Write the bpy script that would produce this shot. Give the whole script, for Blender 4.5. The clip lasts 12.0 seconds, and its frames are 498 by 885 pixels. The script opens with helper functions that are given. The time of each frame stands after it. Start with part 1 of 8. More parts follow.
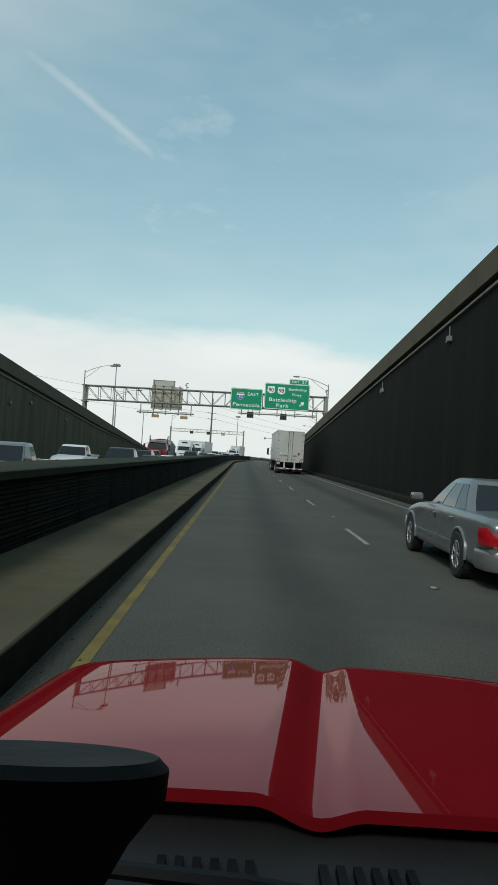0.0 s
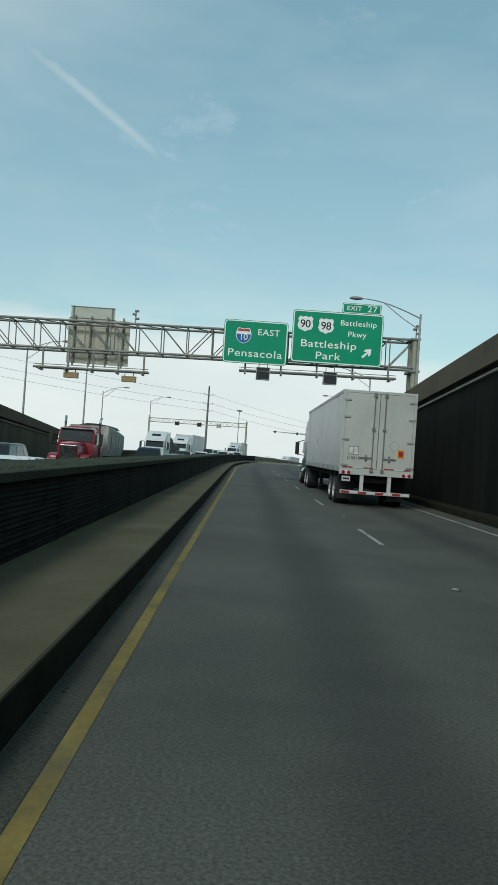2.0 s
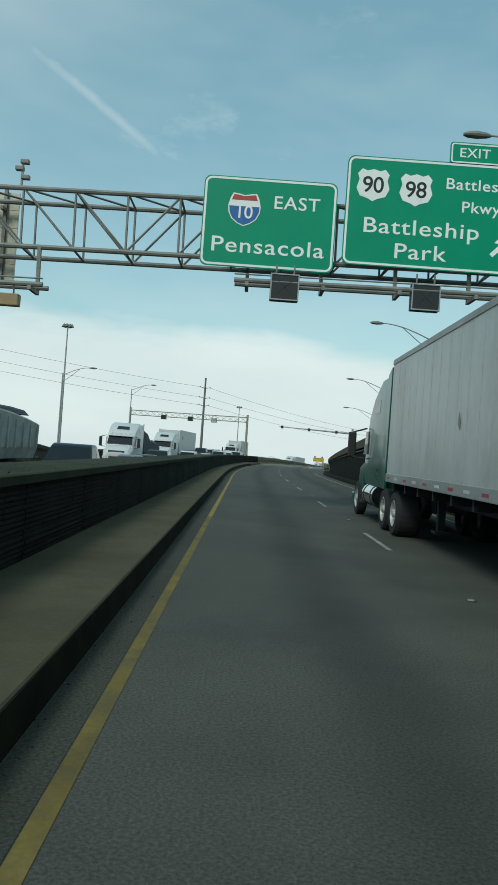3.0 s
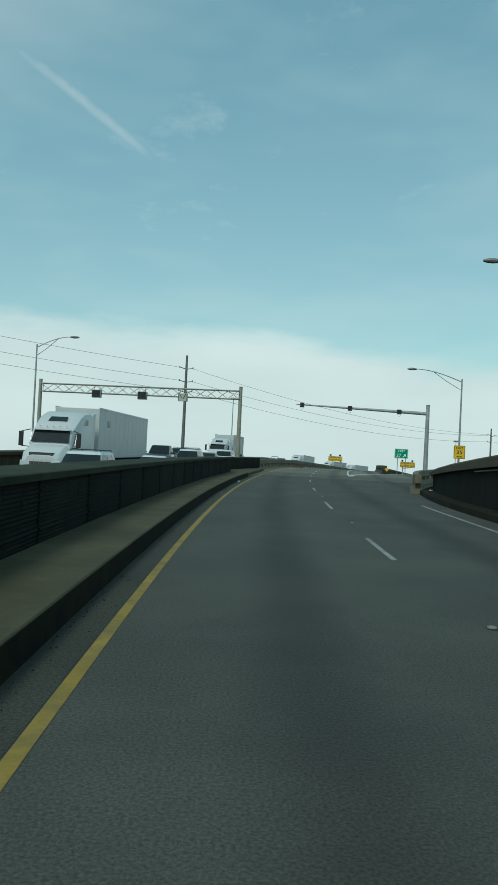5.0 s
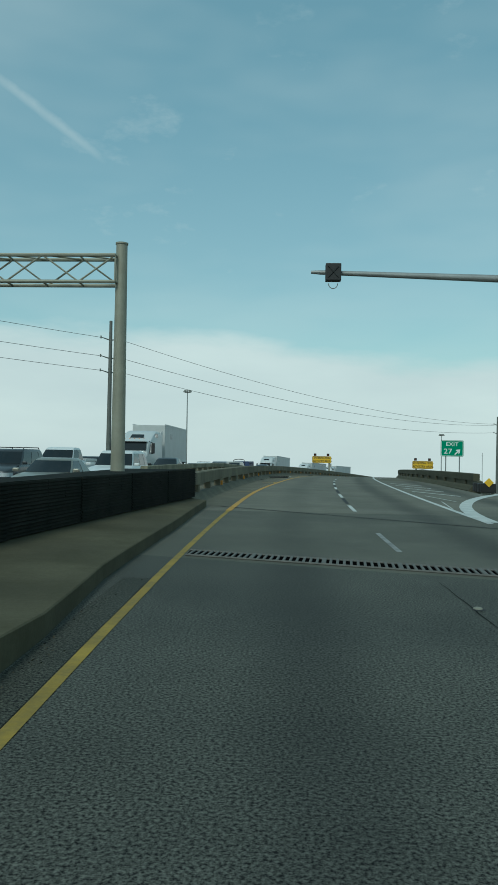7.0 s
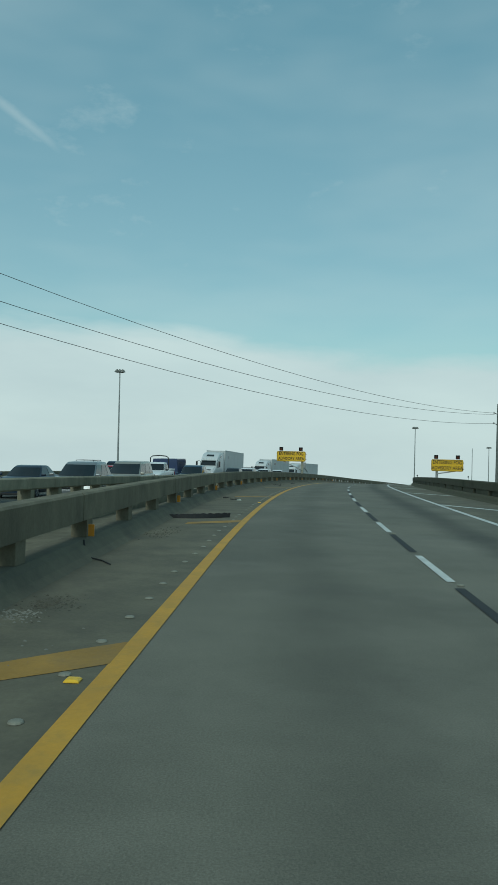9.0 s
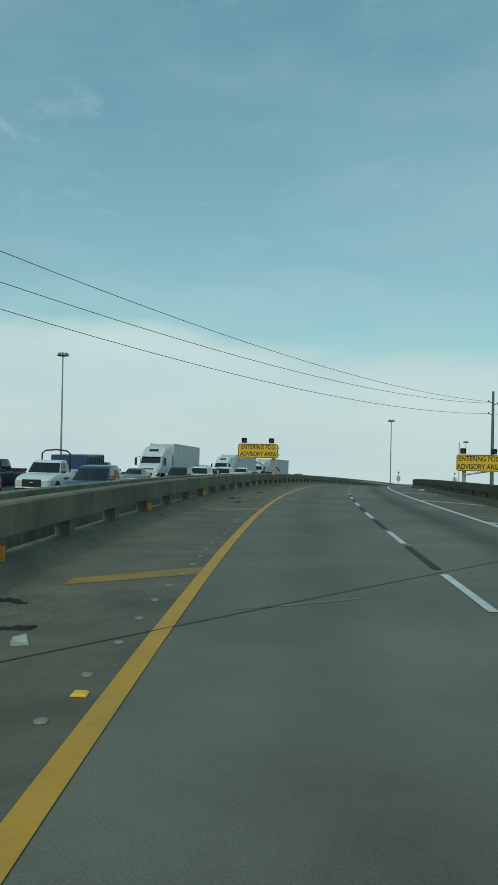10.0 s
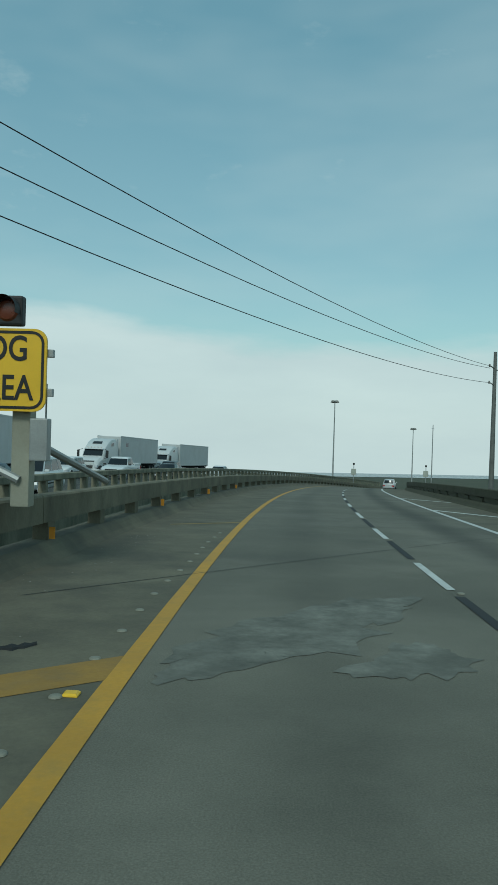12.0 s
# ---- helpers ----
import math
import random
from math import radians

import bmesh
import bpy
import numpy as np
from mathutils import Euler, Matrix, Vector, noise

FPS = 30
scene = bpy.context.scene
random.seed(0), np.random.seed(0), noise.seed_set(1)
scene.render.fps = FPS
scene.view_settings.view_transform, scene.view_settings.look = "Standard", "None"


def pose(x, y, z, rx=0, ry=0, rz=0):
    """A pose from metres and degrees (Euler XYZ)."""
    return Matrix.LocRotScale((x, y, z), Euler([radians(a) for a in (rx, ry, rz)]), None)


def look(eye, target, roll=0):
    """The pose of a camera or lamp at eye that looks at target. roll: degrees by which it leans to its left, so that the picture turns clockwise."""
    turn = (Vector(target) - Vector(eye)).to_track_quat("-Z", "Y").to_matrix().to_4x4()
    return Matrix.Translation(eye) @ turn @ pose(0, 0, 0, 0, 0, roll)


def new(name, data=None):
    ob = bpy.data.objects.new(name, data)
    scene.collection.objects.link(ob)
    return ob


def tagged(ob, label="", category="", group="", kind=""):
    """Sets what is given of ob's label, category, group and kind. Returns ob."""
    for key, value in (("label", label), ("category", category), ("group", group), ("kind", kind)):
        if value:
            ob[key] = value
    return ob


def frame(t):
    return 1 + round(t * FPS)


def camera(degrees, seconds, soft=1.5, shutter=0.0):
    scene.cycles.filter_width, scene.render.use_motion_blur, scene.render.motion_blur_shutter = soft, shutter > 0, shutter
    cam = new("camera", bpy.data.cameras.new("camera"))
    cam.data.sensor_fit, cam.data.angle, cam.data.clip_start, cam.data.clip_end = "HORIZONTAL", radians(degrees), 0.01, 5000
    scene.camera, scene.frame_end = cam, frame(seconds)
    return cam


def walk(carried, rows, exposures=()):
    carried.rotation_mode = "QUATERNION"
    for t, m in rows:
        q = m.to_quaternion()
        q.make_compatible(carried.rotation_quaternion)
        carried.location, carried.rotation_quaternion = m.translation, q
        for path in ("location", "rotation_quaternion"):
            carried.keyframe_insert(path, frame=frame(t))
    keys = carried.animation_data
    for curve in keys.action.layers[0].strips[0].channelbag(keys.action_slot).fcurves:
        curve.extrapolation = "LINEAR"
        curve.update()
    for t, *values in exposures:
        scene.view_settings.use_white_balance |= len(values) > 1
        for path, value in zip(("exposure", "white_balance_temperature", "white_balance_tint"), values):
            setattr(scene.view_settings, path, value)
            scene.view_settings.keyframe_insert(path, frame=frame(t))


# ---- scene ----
cam = camera(36.5, 12.0)
PATH = [
    (0, (-0.008, -3.141, 1.615), (0.0033, -1.1417, 1.6464), 3.73),
    (0.5, (-0.113, 8.090, 1.674), (-0.0990, 10.0902, 1.7015), 4.40),
    (1, (-0.173, 19.346, 1.639), (-0.1615, 21.3456, 1.6690), 4.50),
    (1.5, (-0.241, 30.676, 1.651), (-0.2307, 32.6760, 1.6793), 4.27),
    (2, (-0.279, 42.095, 1.617), (-0.2710, 44.0949, 1.6448), 4.03),
    (2.5, (-0.320, 53.591, 1.603), (-0.3118, 55.5911, 1.6299), 3.92),
    (3, (-0.333, 65.219, 1.656), (-0.3256, 67.2191, 1.6824), 4.11),
    (5, (0.020, 112.217, 1.669), (0.0359, 114.2163, 1.6926), 2.81),
    (5.5, (0.187, 123.392, 1.625), (0.2170, 125.3917, 1.6520), 2.02),
    (6, (0.569, 134.531, 1.638), (0.6187, 136.5307, 1.6654), 1.70),
    (6.5, (1.172, 145.676, 1.622), (1.2541, 147.6741, 1.6522), 1.21),
    (7, (1.952, 156.692, 1.621), (2.0636, 158.6891, 1.6525), 0.99),
    (9, (6.693, 197.242, 1.567), (6.9220, 199.2288, 1.5867), 1.29),
    (9.5, (8.500, 208.107, 1.532), (8.7721, 210.0888, 1.5480), 1.17),
    (10, (10.509, 219.096, 1.342), (10.8234, 221.0706, 1.3515), 1.16),
    (10.5, (12.847, 230.249, 1.244), (13.2046, 232.2168, 1.2442), 1.43),
    (11, (15.485, 241.500, 1.004), (15.8852, 243.4591, 0.9953), 1.70),
    (11.5, (18.362, 252.734, 0.572), (18.8067, 254.6835, 0.5631), 1.28),
    (12, (21.511, 263.727, 0.257), (22.0102, 265.6633, 0.2399), 1.75),
]
walk(cam, [(t, look(eye, target, roll)) for t, eye, target, roll in PATH],
     exposures=[(0, 0.17, 6500, 8), (2.5, 0.12, 6200, 2), (5.0, -0.04, 5900, -7), (9.0, -0.2, 5800, -8), (12.0, -0.2, 5800, -8)])

# ---- world and light ----
SUN_EL, SUN_ROT = radians(42), radians(205)
world = bpy.data.worlds.new("sky_world")
scene.world = world
world.use_nodes = True
wn, wl = world.node_tree.nodes, world.node_tree.links
wn.clear()
w_out = wn.new("ShaderNodeOutputWorld")
w_bg = wn.new("ShaderNodeBackground")
w_sky = wn.new("ShaderNodeTexSky")
w_sky.sky_type, w_sky.sun_disc = "NISHITA", False
w_sky.sun_elevation, w_sky.sun_rotation = SUN_EL, SUN_ROT
w_sky.air_density, w_sky.dust_density, w_sky.ozone_density = 1.0, 0.6, 1.0
SKY_STRENGTH = 0.1


def wnode(kind, **values):
    n = wn.new(kind)
    for k, v in values.items():
        n.inputs[k].default_value = v
    return n


def wmath(op, a, b=None):
    n = wn.new("ShaderNodeMath")
    n.operation = op
    for i, v in enumerate((a, b)):
        if v is None:
            continue
        if isinstance(v, (int, float)):
            n.inputs[i].default_value = v
        else:
            wl.new(v, n.inputs[i])
    return n.outputs[0]


w_tc = wn.new("ShaderNodeTexCoord")
w_sep = wn.new("ShaderNodeSeparateXYZ")
wl.new(w_tc.outputs["Generated"], w_sep.inputs[0])
# cloud bank above the horizon: thick low down, ragged upper rim, thin veil higher
w_map = wn.new("ShaderNodeMapping")
w_map.inputs["Scale"].default_value = (1.0, 1.0, 3.4)
wl.new(w_tc.outputs["Generated"], w_map.inputs[0])
w_n1 = wnode("ShaderNodeTexNoise", Scale=3.2, Detail=6.0, Roughness=0.55)
wl.new(w_map.outputs[0], w_n1.inputs["Vector"])
w_n2 = wnode("ShaderNodeTexNoise", Scale=1.3, Detail=4.0, Roughness=0.6)
wl.new(w_map.outputs[0], w_n2.inputs["Vector"])
rim = wmath("ADD", wmath("MULTIPLY", wmath("SUBTRACT", w_n1.outputs["Fac"], 0.5), 0.10), 0.139)
rim = wmath("ADD", rim, wmath("MULTIPLY", w_sep.outputs["X"], -0.045))
bank = wn.new("ShaderNodeMapRange")
bank.interpolation_type = "SMOOTHSTEP"
bank.inputs["From Min"].default_value, bank.inputs["From Max"].default_value = -0.03, 0.02
wl.new(wmath("SUBTRACT", rim, w_sep.outputs["Z"]), bank.inputs["Value"])
veil = wn.new("ShaderNodeMapRange")
veil.inputs["From Min"].default_value, veil.inputs["From Max"].default_value = 0.42, 0.75
veil.inputs["To Max"].default_value = 0.35
wl.new(w_n2.outputs["Fac"], veil.inputs["Value"])
# small torn wisps below the blue
w_map2 = wn.new("ShaderNodeMapping")
w_map2.inputs["Scale"].default_value = (1.0, 1.0, 2.2)
wl.new(w_tc.outputs["Generated"], w_map2.inputs[0])
w_n4 = wnode("ShaderNodeTexNoise", Scale=6.5, Detail=7.0, Roughness=0.62)
wl.new(w_map2.outputs[0], w_n4.inputs["Vector"])
wisp = wn.new("ShaderNodeMapRange")
wisp.interpolation_type = "SMOOTHSTEP"
wisp.inputs["From Min"].default_value, wisp.inputs["From Max"].default_value = 0.52, 0.74
wisp.inputs["To Max"].default_value = 0.27
wl.new(w_n4.outputs["Fac"], wisp.inputs["Value"])
# a thin contrail high up
w_cn = wn.new("ShaderNodeVectorMath")
w_cn.operation = "DOT_PRODUCT"
wl.new(w_tc.outputs["Generated"], w_cn.inputs[0])
w_cn.inputs[1].default_value = (-0.5798, 0.2197, -0.7846)
w_ct = wn.new("ShaderNodeVectorMath")
w_ct.operation = "DOT_PRODUCT"
wl.new(w_tc.outputs["Generated"], w_ct.inputs[0])
w_ct.inputs[1].default_value = (0.7863, 0.403, -0.4683)
w_n3 = wnode("ShaderNodeTexNoise", Scale=14.0, Detail=5.0, Roughness=0.6)
wl.new(w_tc.outputs["Generated"], w_n3.inputs["Vector"])
off = wmath("ABSOLUTE", wmath("ADD", w_cn.outputs["Value"], wmath("MULTIPLY", wmath("SUBTRACT", w_n3.outputs["Fac"], 0.5), 0.012)))
band = wn.new("ShaderNodeMapRange")
band.interpolation_type = "SMOOTHSTEP"
band.inputs["From Min"].default_value, band.inputs["From Max"].default_value = 0.011, 0.0
wl.new(off, band.inputs["Value"])
tails = wn.new("ShaderNodeMapRange")
tails.interpolation_type = "SMOOTHSTEP"
tails.inputs["From Min"].default_value, tails.inputs["From Max"].default_value = 0.14, 0.06
wl.new(wmath("ABSOLUTE", w_ct.outputs["Value"]), tails.inputs["Value"])
trail = wmath("MULTIPLY", wmath("MULTIPLY", band.outputs[0], tails.outputs[0]), wmath("MULTIPLY", w_n3.outputs["Fac"], 0.6))
haze = wn.new("ShaderNodeMapRange")
haze.interpolation_type = "SMOOTHSTEP"
haze.inputs["From Min"].default_value, haze.inputs["From Max"].default_value = 0.5, 0.1
haze.inputs["To Max"].default_value = 0.16
wl.new(w_sep.outputs["Z"], haze.inputs["Value"])
cover = wmath("MAXIMUM", wmath("MAXIMUM", trail, wmath("MAXIMUM", haze.outputs[0], wisp.outputs[0])), wmath("MAXIMUM", wmath("MULTIPLY", bank.outputs[0], 0.93), veil.outputs[0]))
w_shade = wn.new("ShaderNodeMix")
w_shade.data_type = "RGBA"
wl.new(w_n1.outputs["Fac"], w_shade.inputs["Factor"])
w_shade.inputs["A"].default_value, w_shade.inputs["B"].default_value = (6.0, 6.4, 6.6, 1), (8.4, 8.6, 8.3, 1)
w_mix = wn.new("ShaderNodeMix")
w_mix.data_type = "RGBA"
wl.new(cover, w_mix.inputs["Factor"])
w_tone = wn.new("ShaderNodeMix")
w_tone.data_type, w_tone.blend_type = "RGBA", "MULTIPLY"
w_tone.inputs["Factor"].default_value = 1.0
wl.new(w_sky.outputs[0], w_tone.inputs["A"])
w_tone.inputs["B"].default_value = (1.5, 1.56, 1.23, 1)
# humid air evens the blue out
w_air = wn.new("ShaderNodeMix")
w_air.data_type = "RGBA"
w_air.inputs["Factor"].default_value = 0.55
wl.new(w_tone.outputs["Result"], w_air.inputs["A"])
w_air.inputs["B"].default_value = (2.25, 4.0, 4.75, 1)
wl.new(w_air.outputs["Result"], w_mix.inputs["A"])
wl.new(w_shade.outputs["Result"], w_mix.inputs["B"])
wl.new(w_mix.outputs["Result"], w_bg.inputs["Color"])
w_bg.inputs["Strength"].default_value = SKY_STRENGTH
wl.new(w_bg.outputs[0], w_out.inputs[0])

sun_data = bpy.data.lights.new("sun", "SUN")
sun_data.energy, sun_data.angle, sun_data.color = 1.5, radians(16), (1.0, 0.95, 0.88)
sun = new("sun", sun_data)
sun.matrix_world = look((0, 0, 60), Vector((0, 0, 60)) - Vector((math.sin(SUN_ROT) * math.cos(SUN_EL), math.cos(SUN_ROT) * math.cos(SUN_EL), math.sin(SUN_EL))))


# ---- materials ----
def mat(name, color, rough=0.7, metal=0.0, vary=0.18, scale=3.0, fine=60.0, bump=0.2, dirt=None, dirt_amount=0.45, dirt_scale=0.7, coat=0.0, stretch=(1, 1, 1), per_piece=0.0, spec=0.5):
    """A surface with a large and a small variation, dirt patches and fine relief, in the object's own metres."""
    m = bpy.data.materials.new(name)
    m.use_nodes = True
    n, l = m.node_tree.nodes, m.node_tree.links
    b = n["Principled BSDF"]
    tc = n.new("ShaderNodeTexCoord")
    mp = n.new("ShaderNodeMapping")
    mp.inputs["Scale"].default_value = stretch
    l.new(tc.outputs["Object"], mp.inputs[0])

    def noise_tex(sc, detail=5.0, rough_=0.6):
        t = n.new("ShaderNodeTexNoise")
        t.inputs["Scale"].default_value, t.inputs["Detail"].default_value, t.inputs["Roughness"].default_value = sc, detail, rough_
        l.new(mp.outputs[0], t.inputs["Vector"])
        return t.outputs["Fac"]

    def mixc(fac, a, bcol, kind="MIX"):
        x = n.new("ShaderNodeMix")
        x.data_type, x.blend_type = "RGBA", kind
        for key, v in (("Factor", fac), ("A", a), ("B", bcol)):
            if isinstance(v, (int, float)):
                x.inputs[key].default_value = v
            elif isinstance(v, tuple):
                x.inputs[key].default_value = v
            else:
                l.new(v, x.inputs[key])
        return x.outputs["Result"]

    def span(v, a, bb, lo=0.0, hi=1.0):
        r = n.new("ShaderNodeMapRange")
        r.inputs["From Min"].default_value, r.inputs["From Max"].default_value = a, bb
        r.inputs["To Min"].default_value, r.inputs["To Max"].default_value = lo, hi
        l.new(v, r.inputs["Value"])
        return r.outputs[0]

    c = (*color, 1.0)
    lo = tuple(max(0.0, v * (1 - vary)) for v in color) + (1.0,)
    hi = tuple(min(1.0, v * (1 + vary)) for v in color) + (1.0,)
    big = noise_tex(scale)
    small = noise_tex(fine, 3.0)
    out = mixc(span(big, 0.3, 0.7), lo, hi)
    out = mixc(span(small, 0.25, 0.75, 0.0, 0.5), out, mixc(1.0, out, tuple([1 - vary * 1.4] * 3) + (1.0,), "MULTIPLY"))
    if dirt:
        d = noise_tex(dirt_scale, 8.0, 0.7)
        out = mixc(span(d, 0.45, 0.72, 0.0, dirt_amount), out, (*dirt, 1.0))
    if per_piece:
        oi = n.new("ShaderNodeObjectInfo")
        out = mixc(1.0, out, mixc(oi.outputs["Random"], tuple([1 - per_piece] * 3) + (1.0,), tuple([1 + per_piece] * 3) + (1.0,)), "MULTIPLY")
    l.new(out, b.inputs["Base Color"])
    r = span(big, 0.25, 0.75, max(0.02, rough - 0.08), min(1.0, rough + 0.08))
    l.new(r, b.inputs["Roughness"])
    b.inputs["Metallic"].default_value = metal
    b.inputs["Specular IOR Level"].default_value = spec
    if coat:
        b.inputs["Coat Weight"].default_value, b.inputs["Coat Roughness"].default_value = coat, 0.06
    if bump:
        bp = n.new("ShaderNodeBump")
        bp.inputs["Strength"].default_value, bp.inputs["Distance"].default_value = bump, 0.01
        l.new(small, bp.inputs["Height"])
        l.new(bp.outputs[0], b.inputs["Normal"])
    return m


def road_material(name, base, worn, track, grain, chip=85.0, contrast=0.5, coarse=0.0, left_track=1.0):
    """Pavement: across the lanes by UV (metres): paler wheel paths, an oily dark middle, patches and grain."""
    m = mat(name, base, 0.85, vary=0.22, scale=0.35, fine=grain, bump=0.55, dirt=worn, dirt_amount=0.75, dirt_scale=0.3)
    n, l = m.node_tree.nodes, m.node_tree.links
    b = n["Principled BSDF"]
    old = b.inputs["Base Color"].links[0].from_socket
    uv = n.new("ShaderNodeUVMap")
    uv.uv_map = "lanes"
    sep = n.new("ShaderNodeSeparateXYZ")
    l.new(uv.outputs[0], sep.inputs[0])
    wob = n.new("ShaderNodeTexNoise")
    wob.inputs["Scale"].default_value, wob.inputs["Detail"].default_value = 0.08, 3.0
    l.new(uv.outputs[0], wob.inputs["Vector"])

    def op(kind, a, c=None, d=None):
        x = n.new("ShaderNodeMath")
        x.operation = kind
        for i, v in enumerate((a, c, d)):
            if v is None:
                continue
            if isinstance(v, (int, float)):
                x.inputs[i].default_value = v
            else:
                l.new(v, x.inputs[i])
        return x.outputs[0]

    grit = n.new("ShaderNodeTexNoise")
    grit.inputs["Scale"].default_value, grit.inputs["Detail"].default_value, grit.inputs["Roughness"].default_value = chip, 3.0, 0.7
    l.new(uv.outputs[0], grit.inputs["Vector"])
    gr = n.new("ShaderNodeMapRange")
    gr.inputs["From Min"].default_value, gr.inputs["From Max"].default_value = 0.36, 0.66
    gr.inputs["To Min"].default_value, gr.inputs["To Max"].default_value = 1 - 1.2 * contrast, 1 + 1.3 * contrast
    l.new(grit.outputs["Fac"], gr.inputs["Value"])
    gx = n.new("ShaderNodeMix")
    gx.data_type, gx.blend_type = "RGBA", "MULTIPLY"
    far = n.new("ShaderNodeMapRange")
    far.interpolation_type = "SMOOTHSTEP"
    far.inputs["From Min"].default_value, far.inputs["From Max"].default_value = 112.0, 150.0
    far.inputs["To Min"].default_value, far.inputs["To Max"].default_value = 1.0 - coarse, 1.0
    l.new(sep.outputs["Y"], far.inputs["Value"])
    l.new(far.outputs[0], gx.inputs["Factor"])
    l.new(old, gx.inputs["A"])
    l.new(gr.outputs[0], gx.inputs["B"])
    old = gx.outputs["Result"]
    lane = op("MODULO", op("ADD", op("ADD", sep.outputs["X"], op("MULTIPLY", op("SUBTRACT", wob.outputs["Fac"], 0.5), 0.7)), 36.6), 3.66)
    mid = op("ABSOLUTE", op("SUBTRACT", lane, 1.83))
    r = n.new("ShaderNodeMapRange")
    r.interpolation_type = "SMOOTHSTEP"
    r.inputs["From Min"].default_value, r.inputs["From Max"].default_value = 0.75, 0.05
    r.inputs["To Max"].default_value = track
    l.new(mid, r.inputs["Value"])
    x = n.new("ShaderNodeMix")
    x.data_type, x.blend_type = "RGBA", "MULTIPLY"
    lanes_ = n.new("ShaderNodeMapRange")
    lanes_.inputs["From Min"].default_value, lanes_.inputs["From Max"].default_value = 3.2, 4.2
    lanes_.inputs["To Min"].default_value = left_track
    l.new(sep.outputs["X"], lanes_.inputs["Value"])
    l.new(op("MULTIPLY", r.outputs[0], lanes_.outputs[0]), x.inputs["Factor"])
    l.new(old, x.inputs["A"])
    x.inputs["B"].default_value = (0.28, 0.29, 0.31, 1)
    l.new(x.outputs["Result"], b.inputs["Base Color"])
    b.inputs["Specular IOR Level"].default_value = 0.3
    return m


ASPHALT = road_material("asphalt", (0.076, 0.076, 0.063), (0.104, 0.103, 0.086), 0.45, 38.0, 46.0, 0.85, coarse=0.65)
DECK = road_material("bridge_concrete_deck", (0.157, 0.147, 0.114), (0.222, 0.206, 0.163), 0.55, 45.0, 85.0, 0.16, left_track=0.4)
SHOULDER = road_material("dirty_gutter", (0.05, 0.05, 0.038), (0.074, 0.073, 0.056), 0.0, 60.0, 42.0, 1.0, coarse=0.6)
CONCRETE = mat("weathered_concrete", (0.20, 0.195, 0.165), 0.88, vary=0.2, scale=0.8, fine=35, bump=0.35, dirt=(0.09, 0.088, 0.07), dirt_amount=0.6, dirt_scale=0.9)
RAIL_CONCRETE = mat("stained_railing_concrete", (0.205, 0.184, 0.128), 0.9, vary=0.3, scale=0.7, fine=30, bump=0.5, dirt=(0.085, 0.078, 0.056), dirt_amount=0.75, dirt_scale=1.1, stretch=(1, 1, 0.6), spec=0.25)
# near-black base with vertical streaks: right wall, median core, end wall
CONCRETE_DARK = mat("streaked_black_concrete_wall", (0.012, 0.0145, 0.0115), 0.9, vary=0.5, scale=1.1, fine=20, bump=0.4, dirt=(0.024, 0.023, 0.019), dirt_amount=0.6, dirt_scale=1.4, stretch=(1, 1, 0.07), spec=0.12)
# paler than the other walls: the light it catches is in the base colour
LEFT_WALL = mat("lit_stained_concrete_wall", (0.115, 0.106, 0.07), 0.9, vary=0.28, scale=1.1, fine=20, bump=0.4, dirt=(0.025, 0.025, 0.02), dirt_amount=0.6, dirt_scale=1.4, stretch=(1, 1, 0.1), spec=0.15)
CONCRETE_COPING = mat("stained_coping_concrete", (0.125, 0.108, 0.078), 0.9, vary=0.3, scale=0.7, fine=25, bump=0.3, dirt=(0.06, 0.052, 0.038), spec=0.2)
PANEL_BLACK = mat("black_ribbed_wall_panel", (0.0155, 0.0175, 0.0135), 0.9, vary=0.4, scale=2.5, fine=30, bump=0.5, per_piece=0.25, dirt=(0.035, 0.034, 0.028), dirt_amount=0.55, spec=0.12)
WALK = mat("walkway_concrete", (0.108, 0.097, 0.062), 0.9, vary=0.25, scale=0.6, fine=25, bump=0.4, dirt=(0.06, 0.055, 0.031), dirt_amount=0.75, spec=0.12)
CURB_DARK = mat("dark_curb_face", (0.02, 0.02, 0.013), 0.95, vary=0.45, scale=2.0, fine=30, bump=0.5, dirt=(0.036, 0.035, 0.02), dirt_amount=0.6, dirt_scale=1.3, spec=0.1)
YELLOW = mat("yellow_road_paint", (0.56, 0.295, 0.03), 0.7, vary=0.15, scale=1.5, fine=25, bump=0.3, dirt=(0.22, 0.17, 0.06), dirt_amount=0.55, dirt_scale=3.0)
YELLOW_DIM = mat("dull_dirty_yellow_road_paint", (0.205, 0.155, 0.045), 0.8, vary=0.3, scale=1.5, fine=25, bump=0.3, dirt=(0.09, 0.085, 0.055), dirt_amount=0.9, dirt_scale=1.6, spec=0.2)
YELLOW_ROAD = mat("dirty_yellow_road_paint", (0.35, 0.24, 0.05), 0.75, vary=0.22, scale=1.5, fine=25, bump=0.3, dirt=(0.13, 0.115, 0.06), dirt_amount=0.8, dirt_scale=2.2, spec=0.25)
YELLOW_WORN = mat("worn_yellow_road_paint", (0.33, 0.22, 0.055), 0.8, vary=0.25, scale=2, fine=20, bump=0.4, dirt=(0.09, 0.085, 0.06), dirt_amount=0.9, dirt_scale=2.0)
WHITE = mat("white_road_paint", (0.62, 0.62, 0.58), 0.7, vary=0.12, scale=2, fine=25, bump=0.3, dirt=(0.3, 0.3, 0.27), dirt_amount=0.5, dirt_scale=3.0)
